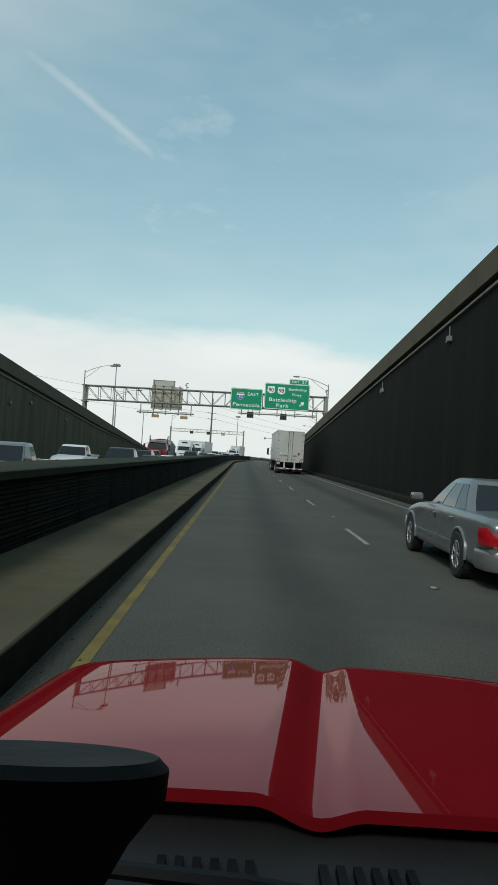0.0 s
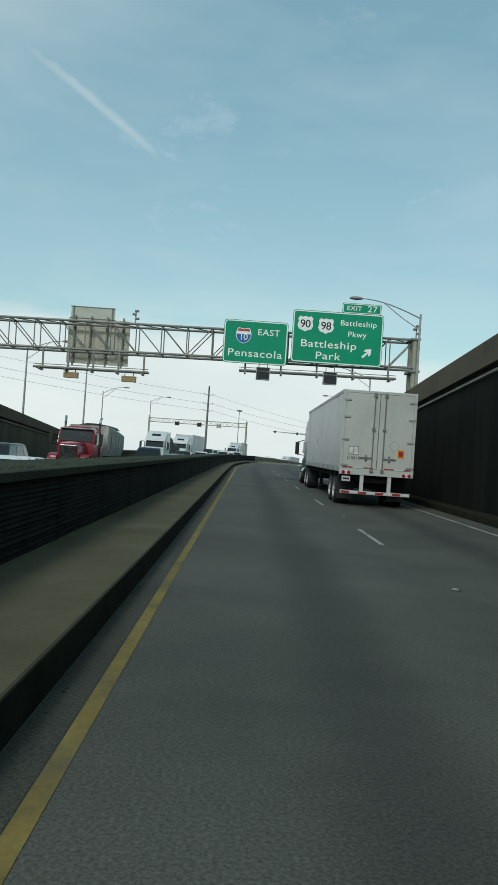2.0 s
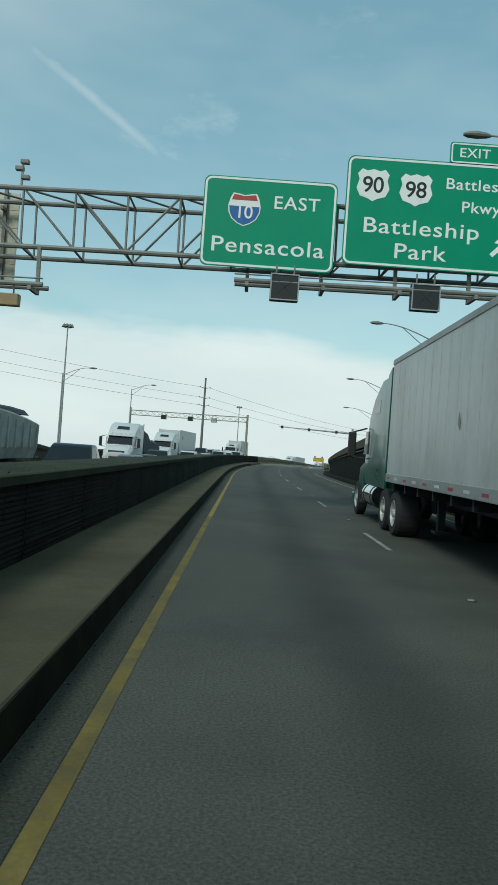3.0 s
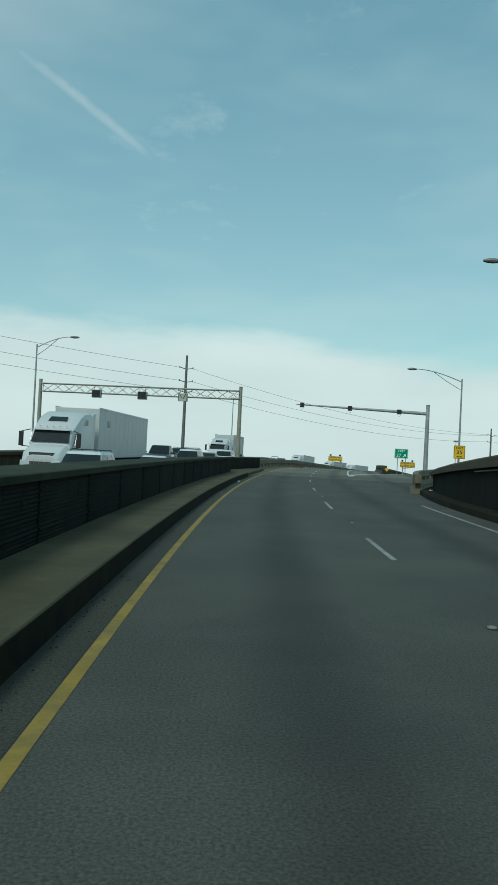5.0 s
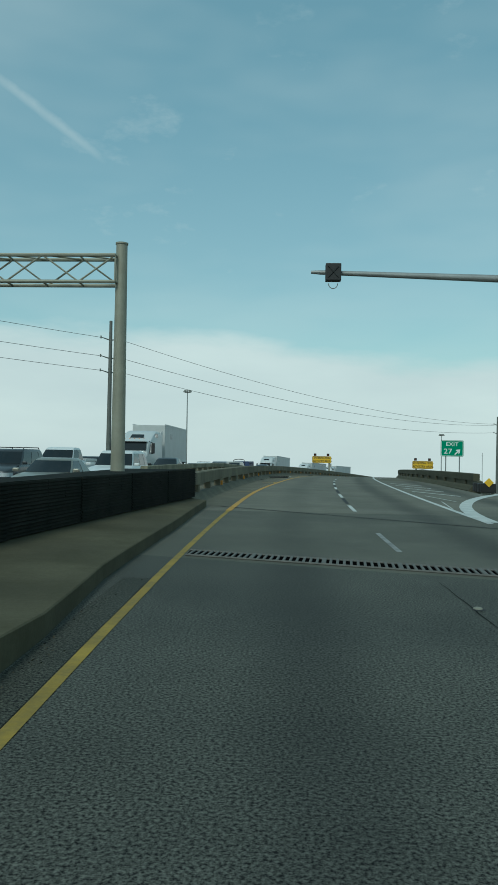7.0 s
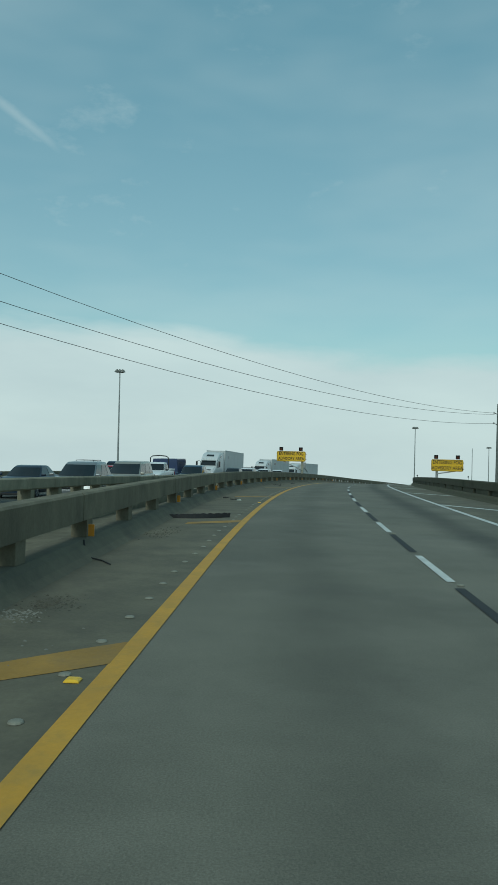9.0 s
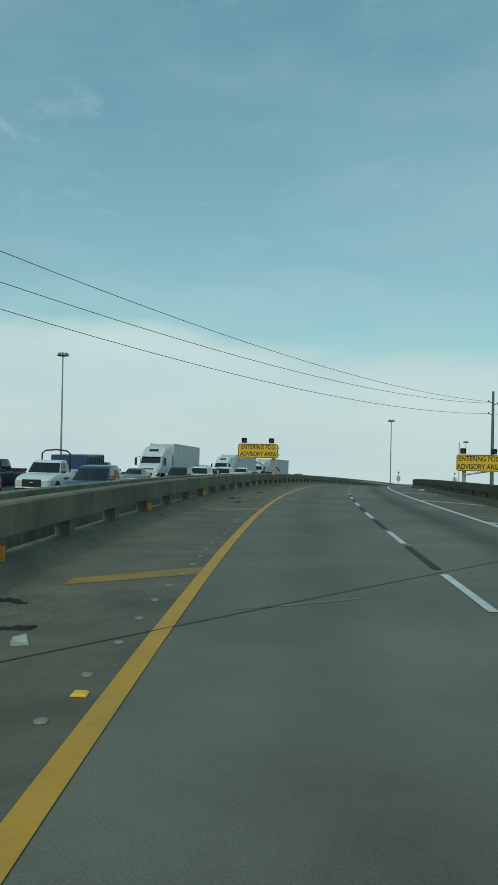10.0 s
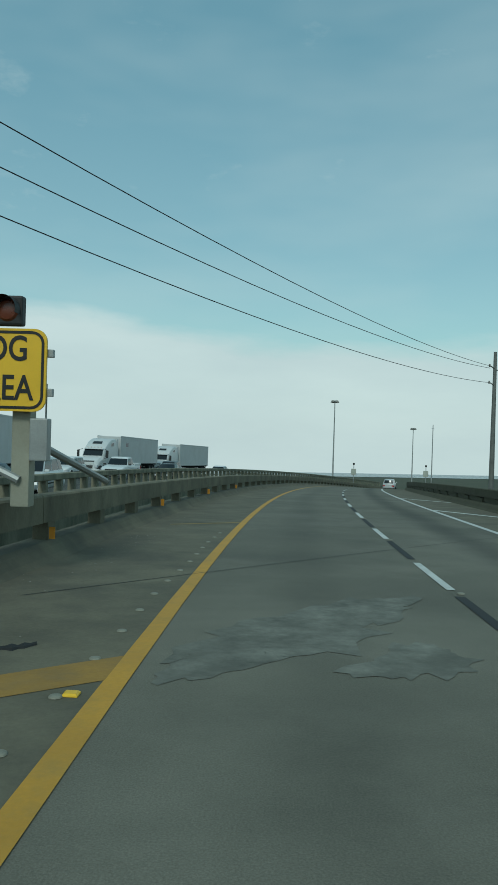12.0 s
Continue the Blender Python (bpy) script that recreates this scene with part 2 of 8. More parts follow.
WHITE_WORN = mat("worn_white_road_paint", (0.34, 0.34, 0.32), 0.8, vary=0.3, scale=2, fine=15, bump=0.4, dirt=(0.08, 0.08, 0.075), dirt_amount=0.95, dirt_scale=2.2)
BLACK_PAINT = mat("black_contrast_paint", (0.03, 0.03, 0.03), 0.85, vary=0.3, scale=2, fine=25, bump=0.3)
MARKER = mat("ceramic_marker", (0.24, 0.23, 0.18), 0.65, vary=0.2, scale=10, fine=60, bump=0.1)
GALV = mat("galvanised_steel", (0.36, 0.37, 0.36), 0.5, metal=0.3, vary=0.18, scale=1.2, fine=40, bump=0.1, dirt=(0.14, 0.13, 0.11), dirt_amount=0.4)
GALV_DARK = mat("weathered_truss_steel", (0.24, 0.24, 0.215), 0.6, metal=0.2, vary=0.25, scale=1.5, fine=40, bump=0.15, dirt=(0.08, 0.07, 0.055))
POST_CREAM = mat("weathered_post_steel", (0.34, 0.33, 0.26), 0.6, metal=0.2, vary=0.15, scale=1.0, fine=30, bump=0.1, dirt=(0.17, 0.15, 0.1))
WOOD_POLE = mat("utility_pole_steel", (0.17, 0.175, 0.16), 0.7, metal=0.3, vary=0.2, scale=1, fine=20, bump=0.2)
SIGN_GREEN = mat("green_sign_sheet", (0.0, 0.27, 0.135), 0.45, vary=0.06, scale=0.9, fine=50, bump=0.03, spec=0.4)
SIGN_WHITE = mat("white_sign_sheet", (0.85, 0.86, 0.82), 0.5, vary=0.05, scale=2, fine=50, bump=0.03)
SIGN_BLACK = mat("black_sign_sheet", (0.012, 0.012, 0.012), 0.5, vary=0.1, bump=0.02)
SIGN_BLUE = mat("blue_shield_sheet", (0.02, 0.12, 0.36), 0.45, vary=0.05, bump=0.02)
SIGN_RED = mat("red_shield_sheet", (0.42, 0.05, 0.04), 0.45, vary=0.05, bump=0.02)
SIGN_YELLOW = mat("yellow_sign_sheet", (0.78, 0.47, 0.02), 0.45, vary=0.07, scale=1.5, fine=40, bump=0.02)
SIGN_BACK = mat("weathered_aluminium_sign_back", (0.54, 0.51, 0.41), 0.55, metal=0.4, vary=0.2, scale=1.5, fine=30, bump=0.1, dirt=(0.18, 0.16, 0.11), stretch=(0.4, 1, 3))
ALU_PALE = mat("pale_aluminium_sheet", (0.45, 0.46, 0.40), 0.5, metal=0.2, vary=0.1, scale=1.5, fine=30, bump=0.05)
HOUSING = mat("black_signal_housing", (0.02, 0.02, 0.02), 0.6, vary=0.2, bump=0.1)
HOUSING_TAN = mat("tan_signal_housing_back", (0.34, 0.24, 0.12), 0.6, vary=0.15, scale=3, bump=0.1)
LENS_DARK = mat("dark_signal_face", (0.016, 0.017, 0.017), 0.4, vary=0.1, bump=0.0)
REFLECT_ORANGE = mat("amber_delineator", (0.6, 0.25, 0.02), 0.4, vary=0.1, scale=6, bump=0.05)
RUBBER = mat("tyre_rubber", (0.02, 0.02, 0.02), 0.85, vary=0.25, scale=6, fine=60, bump=0.3)
WATER = mat("bay_water", (0.10, 0.14, 0.15), 0.25, vary=0.15, scale=0.02, fine=0.6, bump=0.2)
GRASS_MIX = mat("rough_ground", (0.06, 0.065, 0.03), 0.95, vary=0.4, scale=0.05, fine=2.0, bump=0.4, dirt=(0.10, 0.085, 0.055), dirt_scale=0.02)
MEDIAN_TOP = mat("mossy_median_top", (0.046, 0.052, 0.034), 0.95, vary=0.3, scale=0.5, fine=12, bump=0.5, dirt=(0.02, 0.03, 0.015), dirt_amount=0.8, spec=0.15)


# ---- the line of the road: straight, then an even bend to the right over a crest ----
ROAD_X, BEND_START, BEND = -1.1, 116.0, 0.0019


def road_z(s):
    d = s - 185.0
    if d < 0:
        return 0.0
    return -2.05e-4 * d * d if d < 73 else -1.0925 - 0.02993 * (d - 73)


def dip(s, u):
    """The opposite carriageway lies lower; past the crest the two bridges fall away at rates of their own."""
    k = min(1.0, max(0.0, (u + 4.1) / 0.5))
    k = k * k * (3 - 2 * k)
    a, b = min(1.0, max(0.0, (s - 140.0) / 42.0)), min(1.0, max(0.0, (s - 205.0) / 30.0))
    low = 0.38 - 0.33 * a * a * (3 - 2 * a) * (1 - b * b * (3 - 2 * b))
    return -1.55e-4 * max(0.0, s - 262.0) ** 2 * k - (low + 1.4e-4 * max(0.0, s - 295.0) ** 2) * (1 - k)


def heading(s):
    return max(0.0, s - BEND_START) * BEND


def at_road(s, u, z=0.0):
    """World place: s metres along the yellow line, u metres to its right, z above the pavement."""
    if s <= BEND_START:
        return Vector((ROAD_X + u, s, road_z(s) + dip(s, u) + z))
    r, a = 1.0 / BEND, heading(s)
    return Vector((ROAD_X + r - (r - u) * math.cos(a), BEND_START + (r - u) * math.sin(a), road_z(s) + dip(s, u) + z))


def road_pose(s, u, z=0.0, turn=0.0):
    p = at_road(s, u, z)
    return pose(p.x, p.y, p.z, 0, 0, -math.degrees(heading(s)) + turn)


# ---- mesh helpers ----
def mesh_of(name, verts, faces, material, smooth=False):
    me = bpy.data.meshes.new(name)
    me.from_pydata([tuple(v) for v in verts], [], faces)
    me.materials.append(material)
    if smooth:
        me.polygons.foreach_set("use_smooth", [True] * len(me.polygons))
    me.update()
    return me


def part(name, bm, material, parent=None, label="", m=None, smooth=False):
    """Links a bmesh or a mesh as one object, under a parent if given."""
    if isinstance(bm, bmesh.types.BMesh):
        bmesh.ops.recalc_face_normals(bm, faces=bm.faces)
        me = bpy.data.meshes.new(name)
        bm.to_mesh(me)
        bm.free()
        me.materials.append(material)
        if smooth:
            me.polygons.foreach_set("use_smooth", [True] * len(me.polygons))
            me.update()
            me.set_sharp_from_angle(angle=radians(35))
    else:
        me = bm
    ob = new(name, me)
    if parent:
        ob.parent = parent
    if m is not None:
        ob.matrix_basis = m
    if label:
        ob["label"] = label
    return ob


def thing(name, m, label, category, group="", kind=""):
    ob = new(name)
    ob.empty_display_size = 0.2
    ob.matrix_basis = m
    return tagged(ob, label, category, group, kind)


def box(bm, x0, x1, y0, y1, z0, z1, bevel=0.0):
    g = bmesh.ops.create_cube(bm, size=1.0)
    vs = g["verts"]
    for v in vs:
        v.co = Vector(((x0 + x1) / 2 + v.co.x * (x1 - x0), (y0 + y1) / 2 + v.co.y * (y1 - y0), (z0 + z1) / 2 + v.co.z * (z1 - z0)))
    if bevel:
        es = list({e for v in vs for e in v.link_edges})
        bmesh.ops.bevel(bm, geom=es, offset=bevel, segments=2, affect="EDGES", profile=0.6)
    return bm


def tube(bm, a, b, r0, r1=None, n=8, caps=True):
    a, b = Vector(a), Vector(b)
    r1 = r0 if r1 is None else r1
    d = b - a
    q = d.to_track_quat("Z", "Y").to_matrix()
    rings = []
    for p, r in ((a, r0), (b, r1)):
        rings.append([bm.verts.new(p + q @ Vector((r * math.cos(2 * math.pi * i / n), r * math.sin(2 * math.pi * i / n), 0))) for i in range(n)])
    for i in range(n):
        j = (i + 1) % n
        bm.faces.new((rings[0][i], rings[0][j], rings[1][j], rings[1][i]))
    if caps:
        bm.faces.new(rings[0][::-1])
        bm.faces.new(rings[1])
    return bm


def bent_tube(bm, pts, r, n=8, r_end=None):
    pts = [Vector(p) for p in pts]
    rings = []
    for i, p in enumerate(pts):
        d = (pts[min(i + 1, len(pts) - 1)] - pts[max(i - 1, 0)]).normalized()
        q = d.to_track_quat("Z", "Y").to_matrix()
        rr = r if r_end is None else r + (r_end - r) * i / (len(pts) - 1)
        rings.append([bm.verts.new(p + q @ Vector((rr * math.cos(2 * math.pi * k / n), rr * math.sin(2 * math.pi * k / n), 0))) for k in range(n)])
    for a, b in zip(rings, rings[1:]):
        for k in range(n):
            j = (k + 1) % n
            bm.faces.new((a[k], a[j], b[j], b[k]))
    bm.faces.new(rings[0][::-1])
    bm.faces.new(rings[-1])
    return bm


def loft(bm, rings, caps=True):
    vs = [[bm.verts.new(p) for p in ring] for ring in rings]
    n = len(vs[0])
    for a, b in zip(vs, vs[1:]):
        for i in range(n):
            j = (i + 1) % n
            bm.faces.new((a[i], a[j], b[j], b[i]))
    if caps:
        bm.faces.new(vs[0][::-1])
        bm.faces.new(vs[-1])
    return bm


def slab(bm, pts, thick, axis):
    """A flat polygon made solid: extruded by thick along the axis vector."""
    axis = Vector(axis) * thick
    a = [bm.verts.new(Vector(p)) for p in pts]
    b = [bm.verts.new(Vector(p) + axis) for p in pts]
    n = len(a)
    bm.faces.new(a[::-1])
    bm.faces.new(b)
    for i in range(n):
        j = (i + 1) % n
        bm.faces.new((a[i], a[j], b[j], b[i]))
    return bm


def rounded(w, h, r, n=5, cx=0.0, cy=0.0):
    pts = []
    for k, (sx, sy) in enumerate(((1, 1), (-1, 1), (-1, -1), (1, -1))):
        for i in range(n + 1):
            a = math.pi / 2 * (k + i / n)
            pts.append((cx + sx * (w / 2 - r) + r * math.cos(a), cy + sy * (h / 2 - r) + r * math.sin(a)))
    return pts


def sweep(name, profile, s0, s1, step, material, shift=None, lift=None, closed=True, label="", kind="structure", category="", parent=None, uv=False, smooth=False):
    """Carries a cross-section (list of (u, z)) along the road from s0 to s1."""
    count = max(2, int(math.ceil((s1 - s0) / step)) + 1)
    verts, faces, lanes = [], [], []
    n = len(profile)
    for i in range(count):
        s = s0 + (s1 - s0) * i / (count - 1)
        du = shift(s) if shift else 0.0
        for k, (u, z) in enumerate(profile):
            zz = z(s) if callable(z) else z
            uu = u(s) if callable(u) else u
            verts.append(at_road(s, uu + du, zz + (lift(s) if lift else 0.0)))
            lanes.append((uu + du, s))
    for i in range(count - 1):
        for k in range(n if closed else n - 1):
            j = (k + 1) % n
            faces.append((i * n + k, i * n + j, (i + 1) * n + j, (i + 1) * n + k))
    if closed:
        faces.append(tuple(range(n))[::-1])
        faces.append(tuple((count - 1) * n + k for k in range(n)))
    me = mesh_of(name, verts, faces, material, smooth)
    if uv:
        layer = me.uv_layers.new(name="lanes")
        for lp in me.loops:
            layer.data[lp.index].uv = lanes[lp.vertex_index]
    if closed:
        bm = bmesh.new()
        bm.from_mesh(me)
        bmesh.ops.recalc_face_normals(bm, faces=bm.faces)
        bm.to_mesh(me)
        bm.free()
    ob = new(name, me)
    if parent:
        ob.parent = parent
    return tagged(ob, label, category, "", kind)


def text_mesh(name, body, size, material, depth=0.004, spacing=1.0, bold=0.0):
    """Lettering in the built-in font, as a mesh lying in x-z, facing -y, centred; size is the capital height."""
    cu = bpy.data.curves.new(name, "FONT")
    cu.body, cu.size, cu.align_x, cu.align_y = body, size / 0.7, "CENTER", "CENTER"
    cu.extrude, cu.space_character, cu.offset = depth / 2, spacing, bold
    cu.resolution_u = 4
    ob = bpy.data.objects.new(name, cu)
    scene.collection.objects.link(ob)
    bpy.context.view_layer.update()
    me = bpy.data.meshes.new_from_object(ob)
    bpy.data.objects.remove(ob)
    bpy.data.curves.remove(cu)
    me.transform(Matrix.Rotation(radians(90), 4, "X"))
    me.materials.clear()
    me.materials.append(material)
    return me


# ---- the ground and the two carriageways ----
def ground_height(y):
    return min(9.0, 5.9 - 0.068 * (y - 43)) if y < 300 else -11.58 - 0.046 * (y - 300)


def build_ground():
    xs = [-4000, -1500, -500, -150, -60, -30, -16.2, -15.6, -15.5, 8.0, 8.1, 8.7, 25, 60, 150, 500, 1500, 4000]
    ys = [-2000, -700, -200, -62, -20, 20, 60, 90, 115, 130, 150, 180, 215, 240, 300, 400, 600, 1000, 2000, 4500]
    verts, faces = [], []
    for y in ys:
        for i, x in enumerate(xs):
            h = ground_height(y)
            if -15.55 < x < 8.05 and y >= -62:
                h = min(h, -0.7)
            verts.append((x, y, h))
    n = len(xs)
    for j in range(len(ys) - 1):
        for i in range(n - 1):
            faces.append((j * n + i, j * n + i + 1, (j + 1) * n + i + 1, (j + 1) * n + i))
    return tagged(new("ground", mesh_of("ground", verts, faces, GRASS_MIX)), "rough grass and earth beside the highway", "ground", "", "structure")


build_ground()
# the bay beyond the shore, level with the low ground
water_mesh = mesh_of("water", [(140, 1600, ground_height(1600) + 0.5), (4000, 1600, ground_height(1600) + 0.5), (4000, 4500, ground_height(4500) + 0.5), (700, 4500, ground_height(4500) + 0.5)], [(0, 1, 2, 3)], WATER)
tagged(new("water", water_mesh), "pale grey bay water far below the bridge", "water", "", "structure")

S_BEGIN, S_END = -60.0, 640.0
SKEW = -0.55


def smoothstep(a, b, x):
    t = max(0.0, min(1.0, (x - a) / (b - a)))
    return t * t * (3 - 2 * t)


def left_rail_u(s):
    return -1.55 - 0.7 * smoothstep(198, 240, s)


def ramp_edge_u(s):
    """The right rim of the pavement: along the wall, then out with the exit ramp."""
    return 8.25 + 0.0105 * max(0.0, s - 138) ** 1.75


road = sweep("road", [(-0.5, 0), (1.5, 0), (3.66, 0), (5.5, 0), (7.3, 0), (lambda s: ramp_edge_u(s), 0), (lambda s: ramp_edge_u(s), -0.5), (-0.5, -0.5)],
             S_BEGIN, 156.0, 2.5, ASPHALT, label="dark worn asphalt carriageway with pale wheel paths", category="road", uv=True)
DRAIN_S, DRAIN_SKEW = 168.95, -0.33
SLAB = road_material("approach_concrete", (0.112, 0.108, 0.085), (0.15, 0.144, 0.114), 0.5, 45.0, 85.0, 0.2, left_track=0.5)


def strip(name, first, last, material, label):
    """Pavement between two slanting ends."""
    us = [-1.0, 0.0, 0.75, 1.5, 2.6, 3.66, 4.6, 5.5, 6.4, 7.3, None]
    verts, faces, lanes = [], [], []
    rows = 9
    for u in us:
        for i in range(rows):
            base = ramp_edge_u(0.5 * (first(4) + last(4))) if u is None else u
            s = first(base) + (last(base) - first(base)) * i / (rows - 1)
            uu = ramp_edge_u(s) if u is None else u
            verts.append(at_road(s, uu, -0.002))
            lanes.append((uu, s))
    for k in range(len(us) - 1):
        for i in range(rows - 1):
            faces.append((k * rows + i, (k + 1) * rows + i, (k + 1) * rows + i + 1, k * rows + i + 1))
    n = len(verts)
    verts += [v - Vector((0, 0, 0.45)) for v in verts]
    faces += [tuple(n + j for j in f[::-1]) for f in faces]
    me = mesh_of(name, verts, faces, material)
    layer = me.uv_layers.new(name="lanes")
    for lp in me.loops:
        layer.data[lp.index].uv = lanes[lp.vertex_index % n]
    return tagged(new(name, me), label, "road", "", "structure")


slab_edge = lambda u: DRAIN_S - 0.25 + DRAIN_SKEW * (u + 0.25)
road_end = strip("road_end", lambda u: 156.0, slab_edge, ASPHALT, "coarse chipped asphalt before the drain")
approach_slab = strip("approach_slab", slab_edge, lambda u: 178.5, SLAB, "smooth grey concrete slab between drain and bridge joint")
bridge_deck = sweep("bridge_deck", [(lambda s: left_rail_u(s) - 0.5, -0.004), (0.0, -0.004), (1.8, -0.004), (3.66, -0.004), (7.3, -0.004), (10.2, -0.004), (10.2, -1.0), (lambda s: left_rail_u(s) - 0.5, -1.0)],
                    178.5, S_END, 4.0, DECK, label="grey concrete bridge deck carriageway", category="road", uv=True)
exit_ramp = sweep("exit_ramp", [(lambda s: max(10.2, ramp_edge_u(s) - 9.0), -0.004), (lambda s: ramp_edge_u(s), -0.004), (lambda s: ramp_edge_u(s), -0.6), (lambda s: max(10.2, ramp_edge_u(s) - 9.0), -0.6)],
                  178.5, 226.0, 3.0, DECK, label="concrete exit ramp leaving the bridge", category="road", uv=True)

SHOULDER_DECK = mat("dusty_shoulder_concrete", (0.152, 0.136, 0.092), 0.92, vary=0.28, scale=0.9, fine=25, bump=0.45, dirt=(0.06, 0.055, 0.042), dirt_amount=0.65, dirt_scale=0.8)
deck_shoulder = sweep("deck_shoulder", [(lambda s: left_rail_u(s) - 0.05, 0.0), (lambda s: -0.05 + 0.3 * smoothstep(185, 208, s), 0.0)], 180.1, S_END, 1.5, SHOULDER_DECK, closed=False,
                      label="dusty brown concrete shoulder of the bridge", category="shoulder")
right_shoulder = sweep("right_shoulder", [(6.87, 0.0), (8.2, 0.0), (9.75, 0.0)], 214.0, S_END, 1.5, SHOULDER_DECK, closed=False,
                       label="dirty brown concrete shoulder along the outer railing", category="shoulder")


def opp_u(s):
    """Near edge of the opposite carriageway, which drifts away from ours beyond the crest."""
    return -4.2 - 5.6 * smoothstep(200, 350, s)


def opp_far_u(s):
    return opp_u(s) - 10.1 - 3.0 * smoothstep(195, 260, s) - 3.0 * smoothstep(285, 340, s)


road_opposite = sweep("road_opposite", [(lambda s: opp_far_u(s), 0), (lambda s: 0.5 * (opp_u(s) + opp_far_u(s)), 0), (lambda s: opp_u(s) - 0.25, 0), (lambda s: opp_u(s) - 0.25, -0.5), (lambda s: opp_far_u(s), -0.5)], S_BEGIN, 520.0, 4.0, ASPHALT,
                      label="opposite carriageway filled with queueing traffic", category="road", uv=True)

# walkway and curb along the left; the curb draws back a little along the way
curb_u = lambda s, u: u + 0.12 * smoothstep(105, 50, s)
walkway = sweep("walkway", [(lambda s: curb_u(s, -0.45), -0.3), (lambda s: curb_u(s, -0.46), 0.272), (lambda s: curb_u(s, -0.474), 0.285), (-1.62, 0.285), (-1.62, -0.3)], S_BEGIN, 161.9, 3.0, WALK, label="raised concrete maintenance walkway stained with dirt", category="walkway")
# beyond a step the median wall comes back towards the road
wall_end_u = lambda s, u=0.0: u - 2.75 + 0.108 * max(0.0, s - 165.5)
front_u = lambda s, u: u - 0.2 * smoothstep(163, 167, s) - 0.15 * smoothstep(172, 180, s)
walkway_end = sweep("walkway_end", [(lambda s: front_u(s, -0.45), -0.3), (lambda s: front_u(s, -0.46), lambda s: 0.272 - 0.09 * smoothstep(161.9, 164, s)), (lambda s: front_u(s, -0.474), lambda s: 0.285 - 0.09 * smoothstep(161.9, 164, s)), (lambda s: wall_end_u(s, -0.3), 0.285), (lambda s: wall_end_u(s, -0.3), -0.3)], 161.9, 179.9, 1.5, WALK,
                    label="wider end of the raised walkway beside the recessed wall", category="walkway")
# the curb's upright side as a strip of its own, darker than the walkway top
curb_face = sweep("curb_face", [(lambda s: curb_u(s, -0.44), 0.004), (lambda s: curb_u(s, -0.45), 0.266), (lambda s: curb_u(s, -0.456), 0.266), (lambda s: curb_u(s, -0.456), 0.004)], S_BEGIN, 161.9, 3.0, CURB_DARK, label="dark strip over the curb face", category="curb")
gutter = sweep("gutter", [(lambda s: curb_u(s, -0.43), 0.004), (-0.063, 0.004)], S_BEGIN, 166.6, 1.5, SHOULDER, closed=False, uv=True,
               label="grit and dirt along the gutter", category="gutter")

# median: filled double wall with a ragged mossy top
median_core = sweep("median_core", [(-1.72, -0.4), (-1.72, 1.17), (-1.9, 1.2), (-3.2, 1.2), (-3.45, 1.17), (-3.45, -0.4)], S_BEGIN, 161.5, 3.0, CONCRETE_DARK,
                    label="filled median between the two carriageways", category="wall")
median_top = sweep("median_top", [(-1.9, 1.204), (-2.3, 1.235), (-2.9, 1.23), (-3.2, 1.204)], S_BEGIN, 161.4, 2.0, MEDIAN_TOP, closed=False, label="mossy dirt on top of the median", category="moss")
median_coping = sweep("median_coping", [(-1.55, 1.15), (-1.55, 1.245), (-1.58, 1.26), (-1.68, 1.26), (-1.68, 1.15)], S_BEGIN, 161.9, 3.0, MEDIAN_TOP, label="mossy dark coping of the median wall", category="coping")
opp_walkway = sweep("opposite_walkway", [(-3.45, -0.3), (-3.45, 0.285), (-4.15, 0.285), (-4.2, -0.3)], S_BEGIN, 185.0, 4.0, WALK, label="raised walkway of the opposite carriageway", category="walkway")
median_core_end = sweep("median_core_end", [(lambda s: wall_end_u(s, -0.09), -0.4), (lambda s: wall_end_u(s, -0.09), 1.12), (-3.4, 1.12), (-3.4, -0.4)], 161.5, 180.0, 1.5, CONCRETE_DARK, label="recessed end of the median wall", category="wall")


def right_wall_top(s):
    return max(0.95, 8.38 - 0.057 * (s - 22))


def left_wall_top(s):
    return max(1.3, 6.94 - 0.0713 * (s - 43))


def coping_h(top):
    return min(0.86, 0.18 * top)


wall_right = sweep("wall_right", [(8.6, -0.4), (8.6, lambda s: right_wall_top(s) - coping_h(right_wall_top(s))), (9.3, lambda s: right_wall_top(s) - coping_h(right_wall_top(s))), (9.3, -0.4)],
                   S_BEGIN, 149.0, 4.0, CONCRETE_DARK, label="tall near-black retaining wall sloping down", category="wall",
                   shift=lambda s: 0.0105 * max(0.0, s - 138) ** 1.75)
coping_right = sweep("coping_right", [(8.42, lambda s: right_wall_top(s) - coping_h(right_wall_top(s)) + 0.003), (8.38, lambda s: right_wall_top(s) - 0.05), (8.42, right_wall_top), (9.4, right_wall_top), (9.4, lambda s: right_wall_top(s) - coping_h(right_wall_top(s)) + 0.003)],
                     S_BEGIN, 149.0, 4.0, CONCRETE_COPING, label="brown stained coping along the retaining wall", category="coping",
                     shift=lambda s: 0.0105 * max(0.0, s - 138) ** 1.75)
drip_right = sweep("drip_ledge", [(8.5, lambda s: right_wall_top(s) - coping_h(right_wall_top(s)) * 1.32), (8.5, lambda s: right_wall_top(s) - coping_h(right_wall_top(s)) * 1.22), (8.597, lambda s: right_wall_top(s) - coping_h(right_wall_top(s)) * 1.2), (8.597, lambda s: right_wall_top(s) - coping_h(right_wall_top(s)) * 1.34)],
                   S_BEGIN, 138.0, 4.0, CONCRETE, label="pale drip ledge below the coping", category="ledge")
